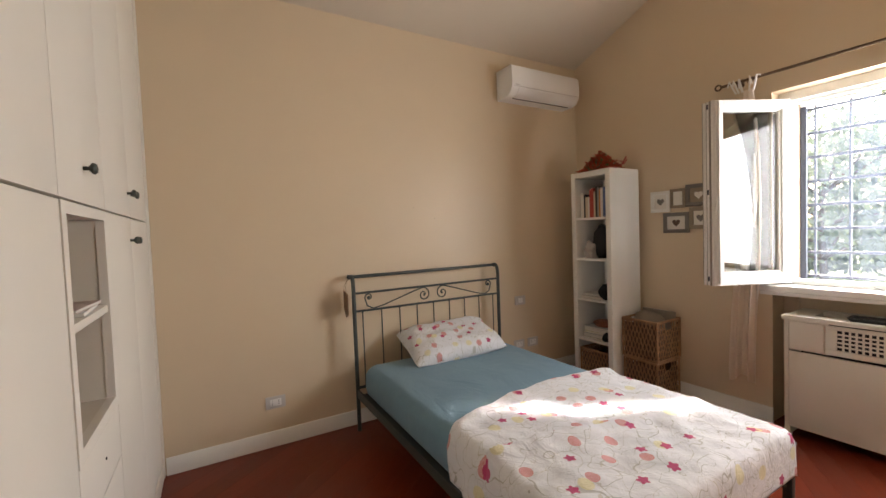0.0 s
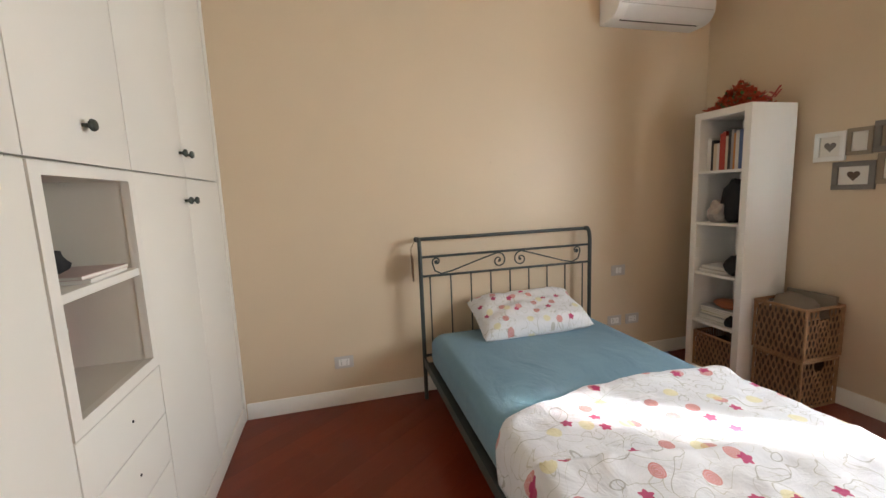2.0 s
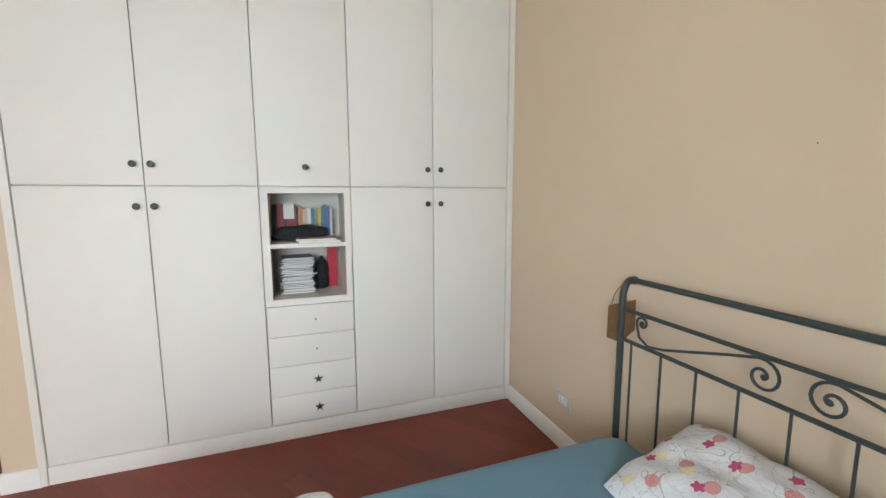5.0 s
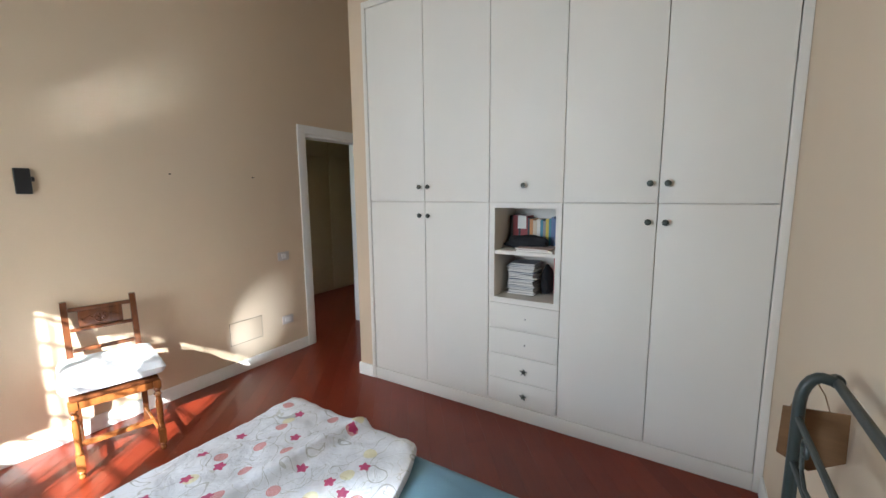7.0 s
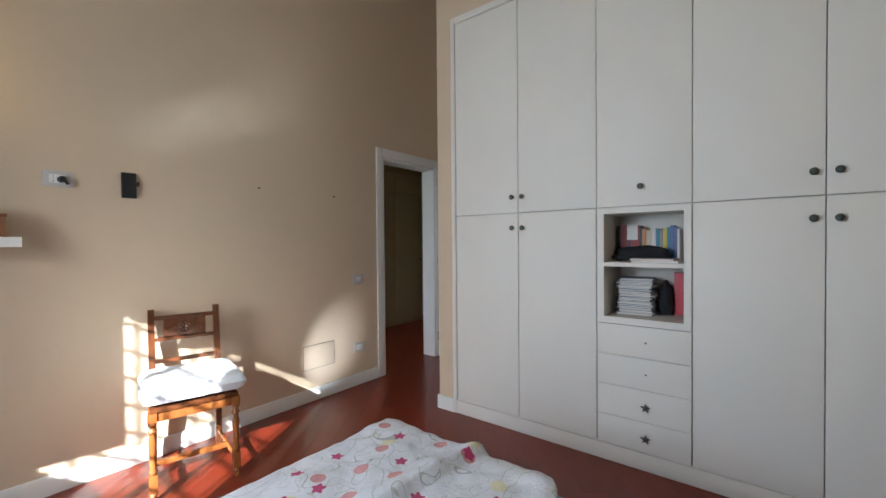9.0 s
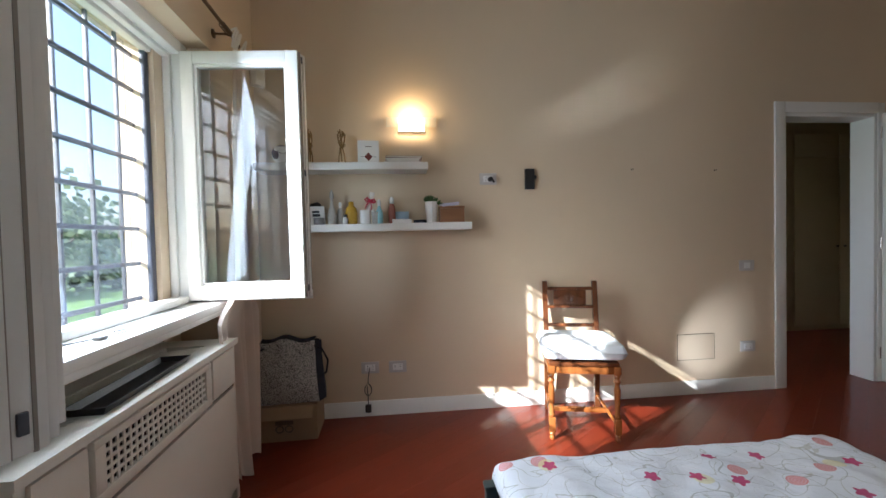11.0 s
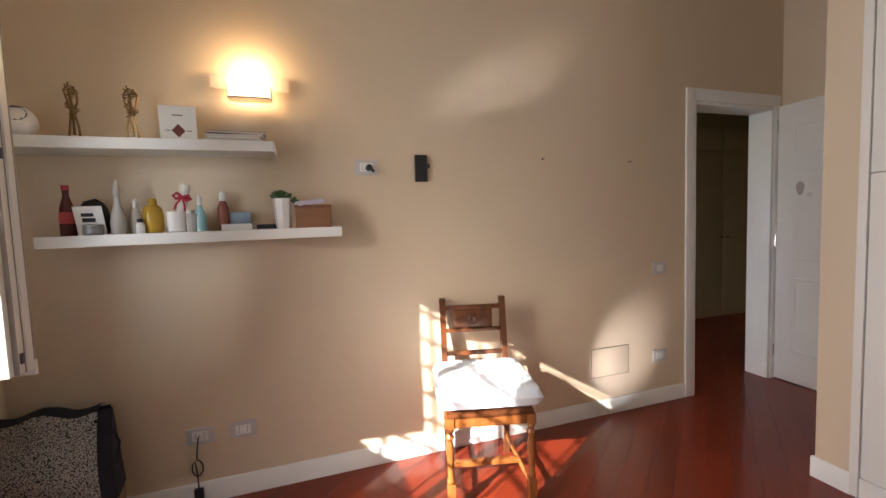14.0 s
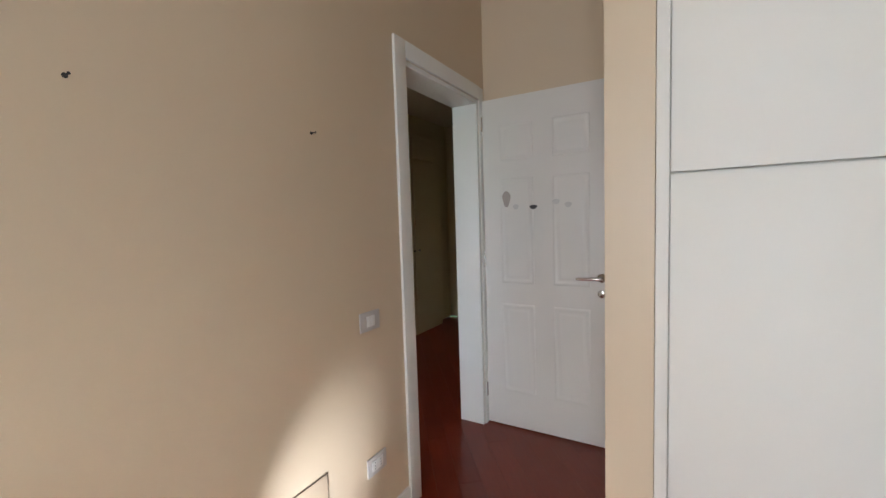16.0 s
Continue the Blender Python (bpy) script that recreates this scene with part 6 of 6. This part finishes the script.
def ornament(x, rz, seed):
    """A tangled metal statuette, kept as one plain mesh."""
    rnd = random.Random(seed)
    bm = bmesh.new()
    for s in (-1, 1):
        tube(bm, [(s * 0.022, 0, 0.0), (s * 0.016, 0.004, 0.06), (s * 0.006, 0, 0.11), (s * 0.018, 0.003, 0.15), (s * 0.024, -0.004, 0.19), (s * 0.008, 0.0, 0.215)], 0.0045, 6)
    tube(bm, [(0.0, 0, 0.02), (0.006, 0.01, 0.09), (0.0, 0, 0.14), (0.004, -0.008, 0.2)], 0.005, 6)
    for i in range(10):
        z = 0.10 + 0.012 * i
        r = 0.016 + 0.010 * math.sin(i * 1.1)
        tube(bm, [(r * math.cos(q + i), 0.6 * r * math.sin(q + i), z + 0.004 * q) for q in (0, 0.9, 1.8, 2.7, 3.6, 4.5)], 0.003, 5)
    lathe(bm, [(0.022, 0), (0.022, 0.004), (0.003, 0.006)], 12)
    single("ornament", bm, M["brass"], "slim twisted brass ornament on the upper shelf", "ornament", pose(x, -0.52, L2, 0, 0, rz), "brass ornaments")


def painted_ball():
    b = thing("painted_ball", "white ball with dark purple patches on the upper shelf", "ball", pose(3.345, -0.505, L2 + 0.060))
    bm = bmesh.new()
    bmesh.ops.create_uvsphere(bm, u_segments=24, v_segments=16, radius=0.060)
    part("shell", bm, M["plastic"], b)
    for ax, az, r in ((-60, 20, 0.034), (-15, 0, 0.026), (-100, -30, 0.028), (-70, -60, 0.022)):
        p = bmesh.new()
        lathe(p, [(r, 0.0), (r * 0.7, 0.004), (r * 0.35, 0.006), (0.001, 0.007)], 12, pose(0, 0, 0, ax, 0, az) @ pose(0, 0, math.sqrt(0.0605 ** 2 - r * r)))
        part("patch", p, tone("plum_paint", (0.045, 0.018, 0.05), 0.4), b, "dark purple patch")


painted_ball()
ornament(2.975, 10, 1)
ornament(3.175, 60, 2)


NICHE_TONES = [("mag_grey", (0.42, 0.42, 0.42)), ("mag_slate", (0.20, 0.20, 0.22)), ("mag_pale", (0.52, 0.50, 0.48)), ("mag_black", (0.04, 0.04, 0.045)), ("mag_grey", (0.42, 0.42, 0.42)), ("mag_blue", (0.16, 0.19, 0.28))]
# ---- things inside the wardrobe's open shelves ----
NY0, NY1 = 1.458 + 0.040, 1.932 - 0.036
FRONT = Matrix(((0, -1, 0, 0), (1, 0, 0, 0), (0, 0, 1, 0), (0, 0, 0, 1)))
book_row(pose(-0.235, NY0 + 0.008, 1.1425) @ FRONT, [("cover_black", 0.022, 0.215), ("cover_maroon", 0.040, 0.218), ("cover_black", 0.012, 0.210), ("cover_maroon", 0.050, 0.215), ("cover_black", 0.012, 0.20), ("cover_orange", 0.022, 0.195), ("cover_cream", 0.026, 0.185), ("cover_white", 0.022, 0.195), ("cover_teal", 0.018, 0.19), ("cover_grey", 0.016, 0.185), ("cover_yellow", 0.020, 0.195), ("cover_teal", 0.014, 0.20), ("cover_blue", 0.018, 0.21), ("cover_blue", 0.015, 0.20), ("cover_white", 0.012, 0.19)], "books in the wardrobe niche", 0.12)
single("paper_note", boxes((0, -0.030, 0, 0.0015, 0.030, 0.09)), M["paper"], "white slip of paper before the red books", "paper", pose(-0.2325, NY0 + 0.098, 1.27))
lump("black_scarf", pose(-0.165, NY0 + 0.165, 1.150), 0.06, 0.150, 0.048, M["cloth_black"], "crumpled black scarf on the niche shelf", "scarf", 3.0, 0.35)
stack(pose(-0.11, NY0 + 0.245, 1.1425, 0, 0, 90), 2, 0.24, 0.20, [("mag_white", (0.66, 0.64, 0.60)), ("mag_pink", (0.60, 0.45, 0.42))], "notebooks in the wardrobe niche", "pale notebook lying on the niche shelf", 5, (0.010, 0.014))
stack(pose(-0.225, NY0 + 0.132, 0.8325, 0, 0, 90), 26, 0.195, 0.190, NICHE_TONES, "papers in the wardrobe niche", "magazine in a tall pile in the wardrobe niche", 6, (0.005, 0.011), 1.5)
tone("cover_red", (0.42, 0.05, 0.035))
book(0, 0, 0, 0.055, 0.22, 0.245, tone("binder_red", (0.48, 0.015, 0.03), 0.4), pose(-0.27, NY1 - 0.082, 0.8325, 0, 0, 0) @ FRONT, "red ring binder standing in the wardrobe niche", "binders")
lump("black_bag", pose(-0.262, NY1 - 0.120, 0.8325), 0.07, 0.040, 0.115, M["cloth_black"], "black bag squeezed beside the papers", "bag", 11.0, 0.2)


# ---- chair by the wall ----
def chair():
    c = thing("side_chair", "carved dark wooden chair with turned legs against the wall", "chair", pose(1.520, -0.285, 0, 0, 0, -14))
    w, d, dark, warm = 0.185, 0.205, M["chair_dark"], M["chair_warm"]
    turned = [(0.011, 0.0), (0.017, 0.012), (0.012, 0.026), (0.018, 0.036), (0.012, 0.048)]
    turned2 = [(0.012, 0.135), (0.019, 0.150), (0.013, 0.166), (0.017, 0.24), (0.019, 0.30), (0.012, 0.335), (0.021, 0.352), (0.012, 0.368), (0.019, 0.382), (0.014, 0.395)]
    for s in (-1, 1):
        bm = bmesh.new()
        lathe(bm, turned, 14, pose(s * w, d, 0))
        box(bm, s * w - 0.019, d - 0.019, 0.048, s * w + 0.019, d + 0.019, 0.135, bevel=0.003)
        lathe(bm, turned2, 14, pose(s * w, d, 0))
        box(bm, s * w - 0.020, d - 0.020, 0.393, s * w + 0.020, d + 0.020, 0.440, bevel=0.003)
        part("front_leg", bm, warm, c)
        bm = bmesh.new()
        prism(bm, [(-d - 0.05, 0.0), (-d - 0.016, 0.0), (-d + 0.014, 0.44), (-d - 0.052, 0.885), (-d - 0.088, 0.885), (-d - 0.024, 0.44)], "x", s * w * 0.90 - 0.016, s * w * 0.90 + 0.016)
        part("back_post", bm, dark, c)
        part("side_stretcher", tube(bmesh.new(), [(s * w, d - 0.015, 0.095), (s * w * 0.9, -d - 0.005, 0.105)], 0.011, 8), warm, c)
        part("side_seat_rail", boxes((s * w - 0.013, -d, 0.395, s * w + 0.013, d - 0.021, 0.435), bevel=0.003), warm, c)
    part("cross_stretcher", boxes((-w + 0.01, -0.015, 0.085, w - 0.01, 0.015, 0.112), bevel=0.005), warm, c)
    part("front_seat_rail", boxes((-w + 0.021, d - 0.013, 0.395, w - 0.021, d + 0.013, 0.435), bevel=0.003), warm, c)
    part("seat", boxes((-w - 0.012, -d - 0.010, 0.441, w + 0.012, d + 0.020, 0.462), bevel=0.006), M["chair_dark"], c, "dark seat board")

    def back(z0, z1, th, nm, lean):
        yc = -d - 0.006 - (((z0 + z1) / 2 - 0.44) / 0.445) * 0.062
        return part(nm, boxes((-w * 0.9 + 0.017, yc - th / 2, z0, w * 0.9 - 0.017, yc + th / 2, z1), bevel=0.003), dark, c), yc

    back(0.822, 0.845, 0.024, "top_rail", 0)
    back(0.700, 0.720, 0.024, "middle_rail", 0)
    back(0.575, 0.598, 0.022, "lower_rail", 0)
    pan, yc = back(0.721, 0.821, 0.012, "carved_panel", 0)
    pan.data = to_mesh("carved_panel", boxes((-0.108, yc - 0.006, 0.7205, 0.108, yc + 0.006, 0.8215), bevel=0.003), dark)
    bm = bmesh.new()
    lathe(bm, [(0.036, 0.0), (0.036, 0.004), (0.031, 0.006), (0.029, 0.002), (0.004, 0.002)], 20, pose(0, yc + 0.006, 0.771, -90))
    for kq in range(6):
        q = math.tau * kq / 6
        tube(bm, [(0.006 * math.cos(q), yc + 0.009, 0.771 + 0.006 * math.sin(q)), (0.017 * math.cos(q), yc + 0.011, 0.771 + 0.017 * math.sin(q)), (0.027 * math.cos(q), yc + 0.009, 0.771 + 0.027 * math.sin(q))], [0.003, 0.006, 0.002], 6)
    for s in (-1, 1):
        tube(bm, [(s * 0.04, yc + 0.007, 0.771), (s * 0.055, yc + 0.008, 0.785), (s * 0.072, yc + 0.008, 0.775), (s * 0.088, yc + 0.007, 0.765), (s * 0.094, yc + 0.007, 0.775)], 0.0042, 6)
    part("carved_rosette", bm, dark, c, "carved flower rosette with tendrils")


chair()


def cushion():
    bm = bmesh.new()
    n, hx, hy = 30, 0.235, 0.238
    dents = [(-0.11, 0.11), (0.11, 0.11), (-0.11, -0.10), (0.11, -0.10), (0.0, 0.0)]
    tops = []
    for sign in (1, -1):
        rows = []
        for i in range(n + 1):
            a = -1 + 2 * i / n
            row = []
            for j in range(n + 1):
                b = -1 + 2 * j / n
                t = max(0.0, (1 - a ** 12) * (1 - b ** 12)) ** 0.4
                z = sign * 0.050 * t
                if sign > 0:
                    for dx, dy in dents:
                        z -= 0.022 * math.exp(-(((a * hx - dx) / 0.028) ** 2 + ((b * hy - dy) / 0.028) ** 2)) * t
                z += 0.008 * t * noise.noise(Vector((a * 3, b * 3, sign))) * (1 if sign > 0 else 0.2)
                row.append((a * hx, b * hy, z))
            rows.append(row if sign > 0 else row[::-1])
        grid_skin(bm, rows)
    bmesh.ops.remove_doubles(bm, verts=bm.verts, dist=0.0008)
    bmesh.ops.recalc_face_normals(bm, faces=bm.faces)
    root = pose(1.520, -0.285, 0, 0, 0, -14)
    c = single("seat_cushion", bm, varied("pale_blue_cushion", (0.62, 0.66, 0.70), (0.72, 0.75, 0.78), 0.85, 12.0, 200.0, 0.3), "thick pale buttoned cushion on the chair", "cushion", root @ pose(0.0, 0.012, 0.518, 2))
    for dx, dy in dents:
        k = bmesh.new()
        lathe(k, [(0.009, 0.0), (0.010, 0.004), (0.004, 0.007)], 10, pose(dx, dy, 0.028))
        part("button", k, M["plastic"], c)


cushion()


# ---- box and bag in the corner ----
def carton():
    c = thing("cardboard_box", "brown cardboard box with a dark printed mark on the floor", "cardboard box", pose(3.345, -0.478, 0, 0, 0, 2))
    w, d, h, t = 0.195, 0.14, 0.205, 0.004
    part("body", boxes((-w, -d, 0, w, -d + t, h), (-w, d - t, 0, w, d, h), (-w, -d + t, 0, -w + t, d - t, h), (w - t, -d + t, 0, w, d - t, h), (-w + t, -d + t, 0, w - t, d - t, t)), M["card"], c)
    bm = bmesh.new()
    prism(bm, [(d - 0.002, h), (d + 0.05, h - 0.055), (d + 0.052, h - 0.052), (d + 0.001, h + 0.004)], "x", -w + 0.02, w)
    part("flap", bm, M["card"], c)
    part("flap", boxes((-w, -d, h + 0.001, w, d - 0.01, h + 0.005)), M["card"], c)
    mark = bmesh.new()
    for x in (-0.03, 0.025):
        tube(mark, [(x + 0.022 * math.cos(q), d + 0.001, 0.075 + 0.02 * math.sin(q)) for q in (math.tau * k / 12 for k in range(13))], 0.005, 5)
    box(mark, -0.055, d - 0.0005, 0.10, 0.05, d + 0.003, 0.125)
    part("printed_mark", mark, M["print"], c, "dark printed mark")


carton()


def tote_bag():
    b = thing("tote_bag", "black and white woven tote bag with navy sides on the box", "bag", pose(3.325, -0.455, 0.2115, 0, 0, 4))
    n = 16
    rows = []
    for i in range(n + 1):
        t = i / n
        row = []
        for j in range(n + 1):
            u = -1 + 2 * j / n
            x = u * (0.185 - 0.02 * t) + 0.015 * t
            bulge = 0.075 * math.sin(math.pi * min(1, t * 1.05)) * (1 - u * u * 0.5)
            y = 0.085 + bulge - 0.115 * t + 0.012 * noise.noise(Vector((u * 2, t * 3, 1)))
            z = 0.355 * t + 0.02 * (1 - u * u) * t * math.sin(u * 4 + 1) + 0.004
            row.append((x, y, z))
        rows.append(row)
    part("front", grid_skin(bmesh.new(), rows), M["bag"], b, "black and white woven front")
    side = bmesh.new()
    edge_l = [r[0] for r in rows]
    edge_r = [r[-1] for r in rows]
    for e, s in ((edge_l, -1), (edge_r, 1)):
        grid_skin(side, [[(p[0] + s * 0.0, p[1], p[2]) for p in e], [(p[0] + s * 0.035, p[1] - 0.05, p[2] * 0.96 + 0.004) for p in e], [(p[0] + s * 0.02, -0.10 - 0.03 * i / n, p[2] * 0.94 + 0.004) for i, p in enumerate(e)]])
    grid_skin(side, [[(p[0], p[1], p[2]) for p in rows[-1]], [(p[0], p[1] - 0.05, p[2] + 0.015) for p in rows[-1]], [(p[0], -0.13, p[2] - 0.005) for p in rows[-1]]])
    grid_skin(side, [[(-0.19, -0.10, 0.004), (0.19, -0.10, 0.004)], [(-0.165, -0.13, 0.345), (0.165, -0.13, 0.345)]])
    part("sides", side, M["cloth_navy"], b, "navy cloth sides and lining")
    for s in (-1, 1):
        part("strap", tube(bmesh.new(), [(s * 0.15, 0.0, 0.33), (s * 0.20, 0.02, 0.31), (s * 0.235, 0.03, 0.24), (s * 0.225, 0.04, 0.17), (s * 0.19, 0.05, 0.14)], 0.006, 6), M["cloth_navy"], b)


tote_bag()


# ---- garden outside ----
bm = bmesh.new()
prism(bm, [(3.6, -60), (90, -60), (90, 90), (3.6, 90)], "z", -0.62, -0.60)
prism(bm, [(-60, -60), (3.6, -60), (3.6, 90), (-60, 90)], "z", -0.62, -0.60)
setting("ground", bm, M["grass"], "green lawn outside the window", "lawn")
setting("house_base", boxes((-3.7, -2.45, -0.60, 3.7, 3.2, -0.121)), M["plaster_out"], "plastered base of the house", "foundation")


def tree(x, y, h, crown, seed, n=900, leaf=0.10, mat="tree_leaf", label="leafy garden tree outside the window"):
    rnd = random.Random(seed)
    t = thing("garden_tree", label, "tree", pose(x, y, -0.60), "garden trees")
    bm = bmesh.new()
    tube(bm, [(0, 0, 0), (0.04, 0.02, h * 0.25), (-0.03, 0.05, h * 0.5), (0.02, 0, h * 0.8)], [0.11 * h / 4, 0.08 * h / 4, 0.06 * h / 4, 0.02], 8)
    tips = []
    for i in range(13):
        a, z = rnd.uniform(0, 6.28), h * rnd.uniform(0.28, 0.75)
        r = crown * rnd.uniform(0.5, 1.0)
        tip = Vector((r * math.cos(a), r * math.sin(a), z + h * rnd.uniform(0.05, 0.25)))
        tube(bm, [(0, 0, z), tip * 0.5 + Vector((0, 0, z * 0.5)), tip], [0.04 * h / 4, 0.025 * h / 4, 0.006], 6)
        tips.append(tip)
    tips.append(Vector((0, 0, h * 0.9)))
    part("trunk", bm, M["bark"], t)
    lm = bmesh.new()
    for i in range(n):
        c = rnd.choice(tips) + Vector((rnd.gauss(0, 0.30), rnd.gauss(0, 0.30), rnd.gauss(0, 0.26))) * crown
        u = Vector((rnd.uniform(-1, 1), rnd.uniform(-1, 1), rnd.uniform(-1, 1))).normalized() * leaf * rnd.uniform(0.6, 1.3)
        w = u.orthogonal() * 0.45
        if c.z < 0.1:
            continue
        lm.faces.new([lm.verts.new(q) for q in (c, c + u * 0.5 + w, c + u, c + u * 0.5 - w)])
    part("crown", lm, M[mat], t)


tree(9.5, -6.6, 3.3, 1.0, 1, 1500, 0.13)
tree(12.0, -8.8, 3.0, 1.1, 2, 1500, 0.14)
tree(7.9, -3.2, 2.5, 0.75, 7, 1100, 0.11)
tree(11.5, 3.6, 3.6, 1.5, 3, 1700, 0.15)
tree(13.5, 5.3, 3.8, 1.6, 4, 1700, 0.16)
tree(12.0, 1.2, 3.4, 1.4, 5, 1500, 0.15)
tree(15.0, 3.0, 4.2, 1.9, 6, 1900, 0.18)


def hedge(x0, y0, x1, y1, h, d, seed, n):
    rnd = random.Random(seed)
    bm = bmesh.new()
    a, b = Vector((x0, y0, -0.6)), Vector((x1, y1, -0.6))
    run = (b - a)
    side = Vector((-run.y, run.x, 0)).normalized()
    for i in range(n):
        t = rnd.random()
        z = h * (1 - rnd.random() ** 2 * 0.9) * (0.85 + 0.18 * math.sin(t * 40) + 0.1 * math.sin(t * 97))
        c = a + run * t + side * rnd.gauss(0, d) + Vector((0, 0, max(0.05, z)))
        u = Vector((rnd.uniform(-1, 1), rnd.uniform(-1, 1), rnd.uniform(-1, 1))).normalized() * 0.22
        w = u.orthogonal() * 0.5
        bm.faces.new([bm.verts.new(q) for q in (c, c + u * 0.5 + w, c + u, c + u * 0.5 - w)])
    single("hedge", bm, M["hedge_leaf"], "dense green hedge along the garden", "hedge", kind="stuff")


hedge(17, -16, 19, 9, 2.2, 0.6, 3, 15000)
hedge(6, -17, 17, -16, 2.2, 0.6, 4, 7000)

# ---- parquet boards, laid slantwise ----
def clip(poly, nx, ny, c):
    """Keeps the part of a polygon where nx*x + ny*y <= c."""
    out = []
    for i, p in enumerate(poly):
        q = poly[(i + 1) % len(poly)]
        dp, dq = nx * p[0] + ny * p[1] - c, nx * q[0] + ny * q[1] - c
        if dp <= 0:
            out.append(p)
        if dp * dq < 0:
            s = dp / (dp - dq)
            out.append((p[0] + s * (q[0] - p[0]), p[1] + s * (q[1] - p[1])))
    return out


ANG = radians(38)
CA, SA = math.cos(ANG), math.sin(ANG)
BW, BL = 0.118, 1.25
rnd = random.Random(21)
for i in range(-50, 60):
    shift = rnd.uniform(0, BL)
    for j in range(-6, 7):
        u0, v0 = j * BL + shift, i * BW
        u1, v1 = u0 + BL - 0.0004, v0 + BW - 0.0004
        poly = [(u * CA - v * SA, u * SA + v * CA) for u, v in ((u0, v0), (u1, v0), (u1, v1), (u0, v1))]
        for nx, ny, c in ((1, 0, 3.72), (-1, 0, 3.55), (0, 1, 3.10), (0, -1, 2.32)):
            poly = clip(poly, nx, ny, c)
            if len(poly) < 3:
                break
        if len(poly) < 3:
            continue
        cx, cy = sum(p[0] for p in poly) / len(poly), sum(p[1] for p in poly) / len(poly)
        if all(p[0] < -0.03 and p[1] > 0.40 for p in poly):
            continue
        # none beyond the hall's end wall nor behind the recess
        if all(p[0] > 1.36 and p[1] < CHAIR_Y - 0.14 for p in poly) or all(p[0] < RECESS_X - 0.05 and p[1] > CHAIR_Y + 0.02 for p in poly):
            continue
        bm = bmesh.new()
        loc = [((p[0] - cx) * CA + (p[1] - cy) * SA, -(p[0] - cx) * SA + (p[1] - cy) * CA) for p in poly]
        small = [(x * (1 - 0.0004 / max(abs(x), 0.02)), y * (1 - 0.0004 / max(abs(y), 0.02))) for x, y in loc]
        rings = [[bm.verts.new((*p, z)) for p in ring] for ring, z in ((loc, -0.010), (loc, -0.0003), (small, 0.0))]
        for a, b in zip(rings, rings[1:]):
            for k in range(len(a)):
                bm.faces.new((a[k], a[(k + 1) % len(a)], b[(k + 1) % len(a)], b[k]))
        bm.faces.new(rings[-1])
        bmesh.ops.recalc_face_normals(bm, faces=bm.faces)
        me = bpy.data.meshes.new("floorboard")
        bm.to_mesh(me)
        bm.free()
        me.materials.append(M["floor"])
        ob = new("floorboard", me)
        ob.parent = floor
        ob.matrix_basis = pose(cx, cy, 0, 0, 0, 38)
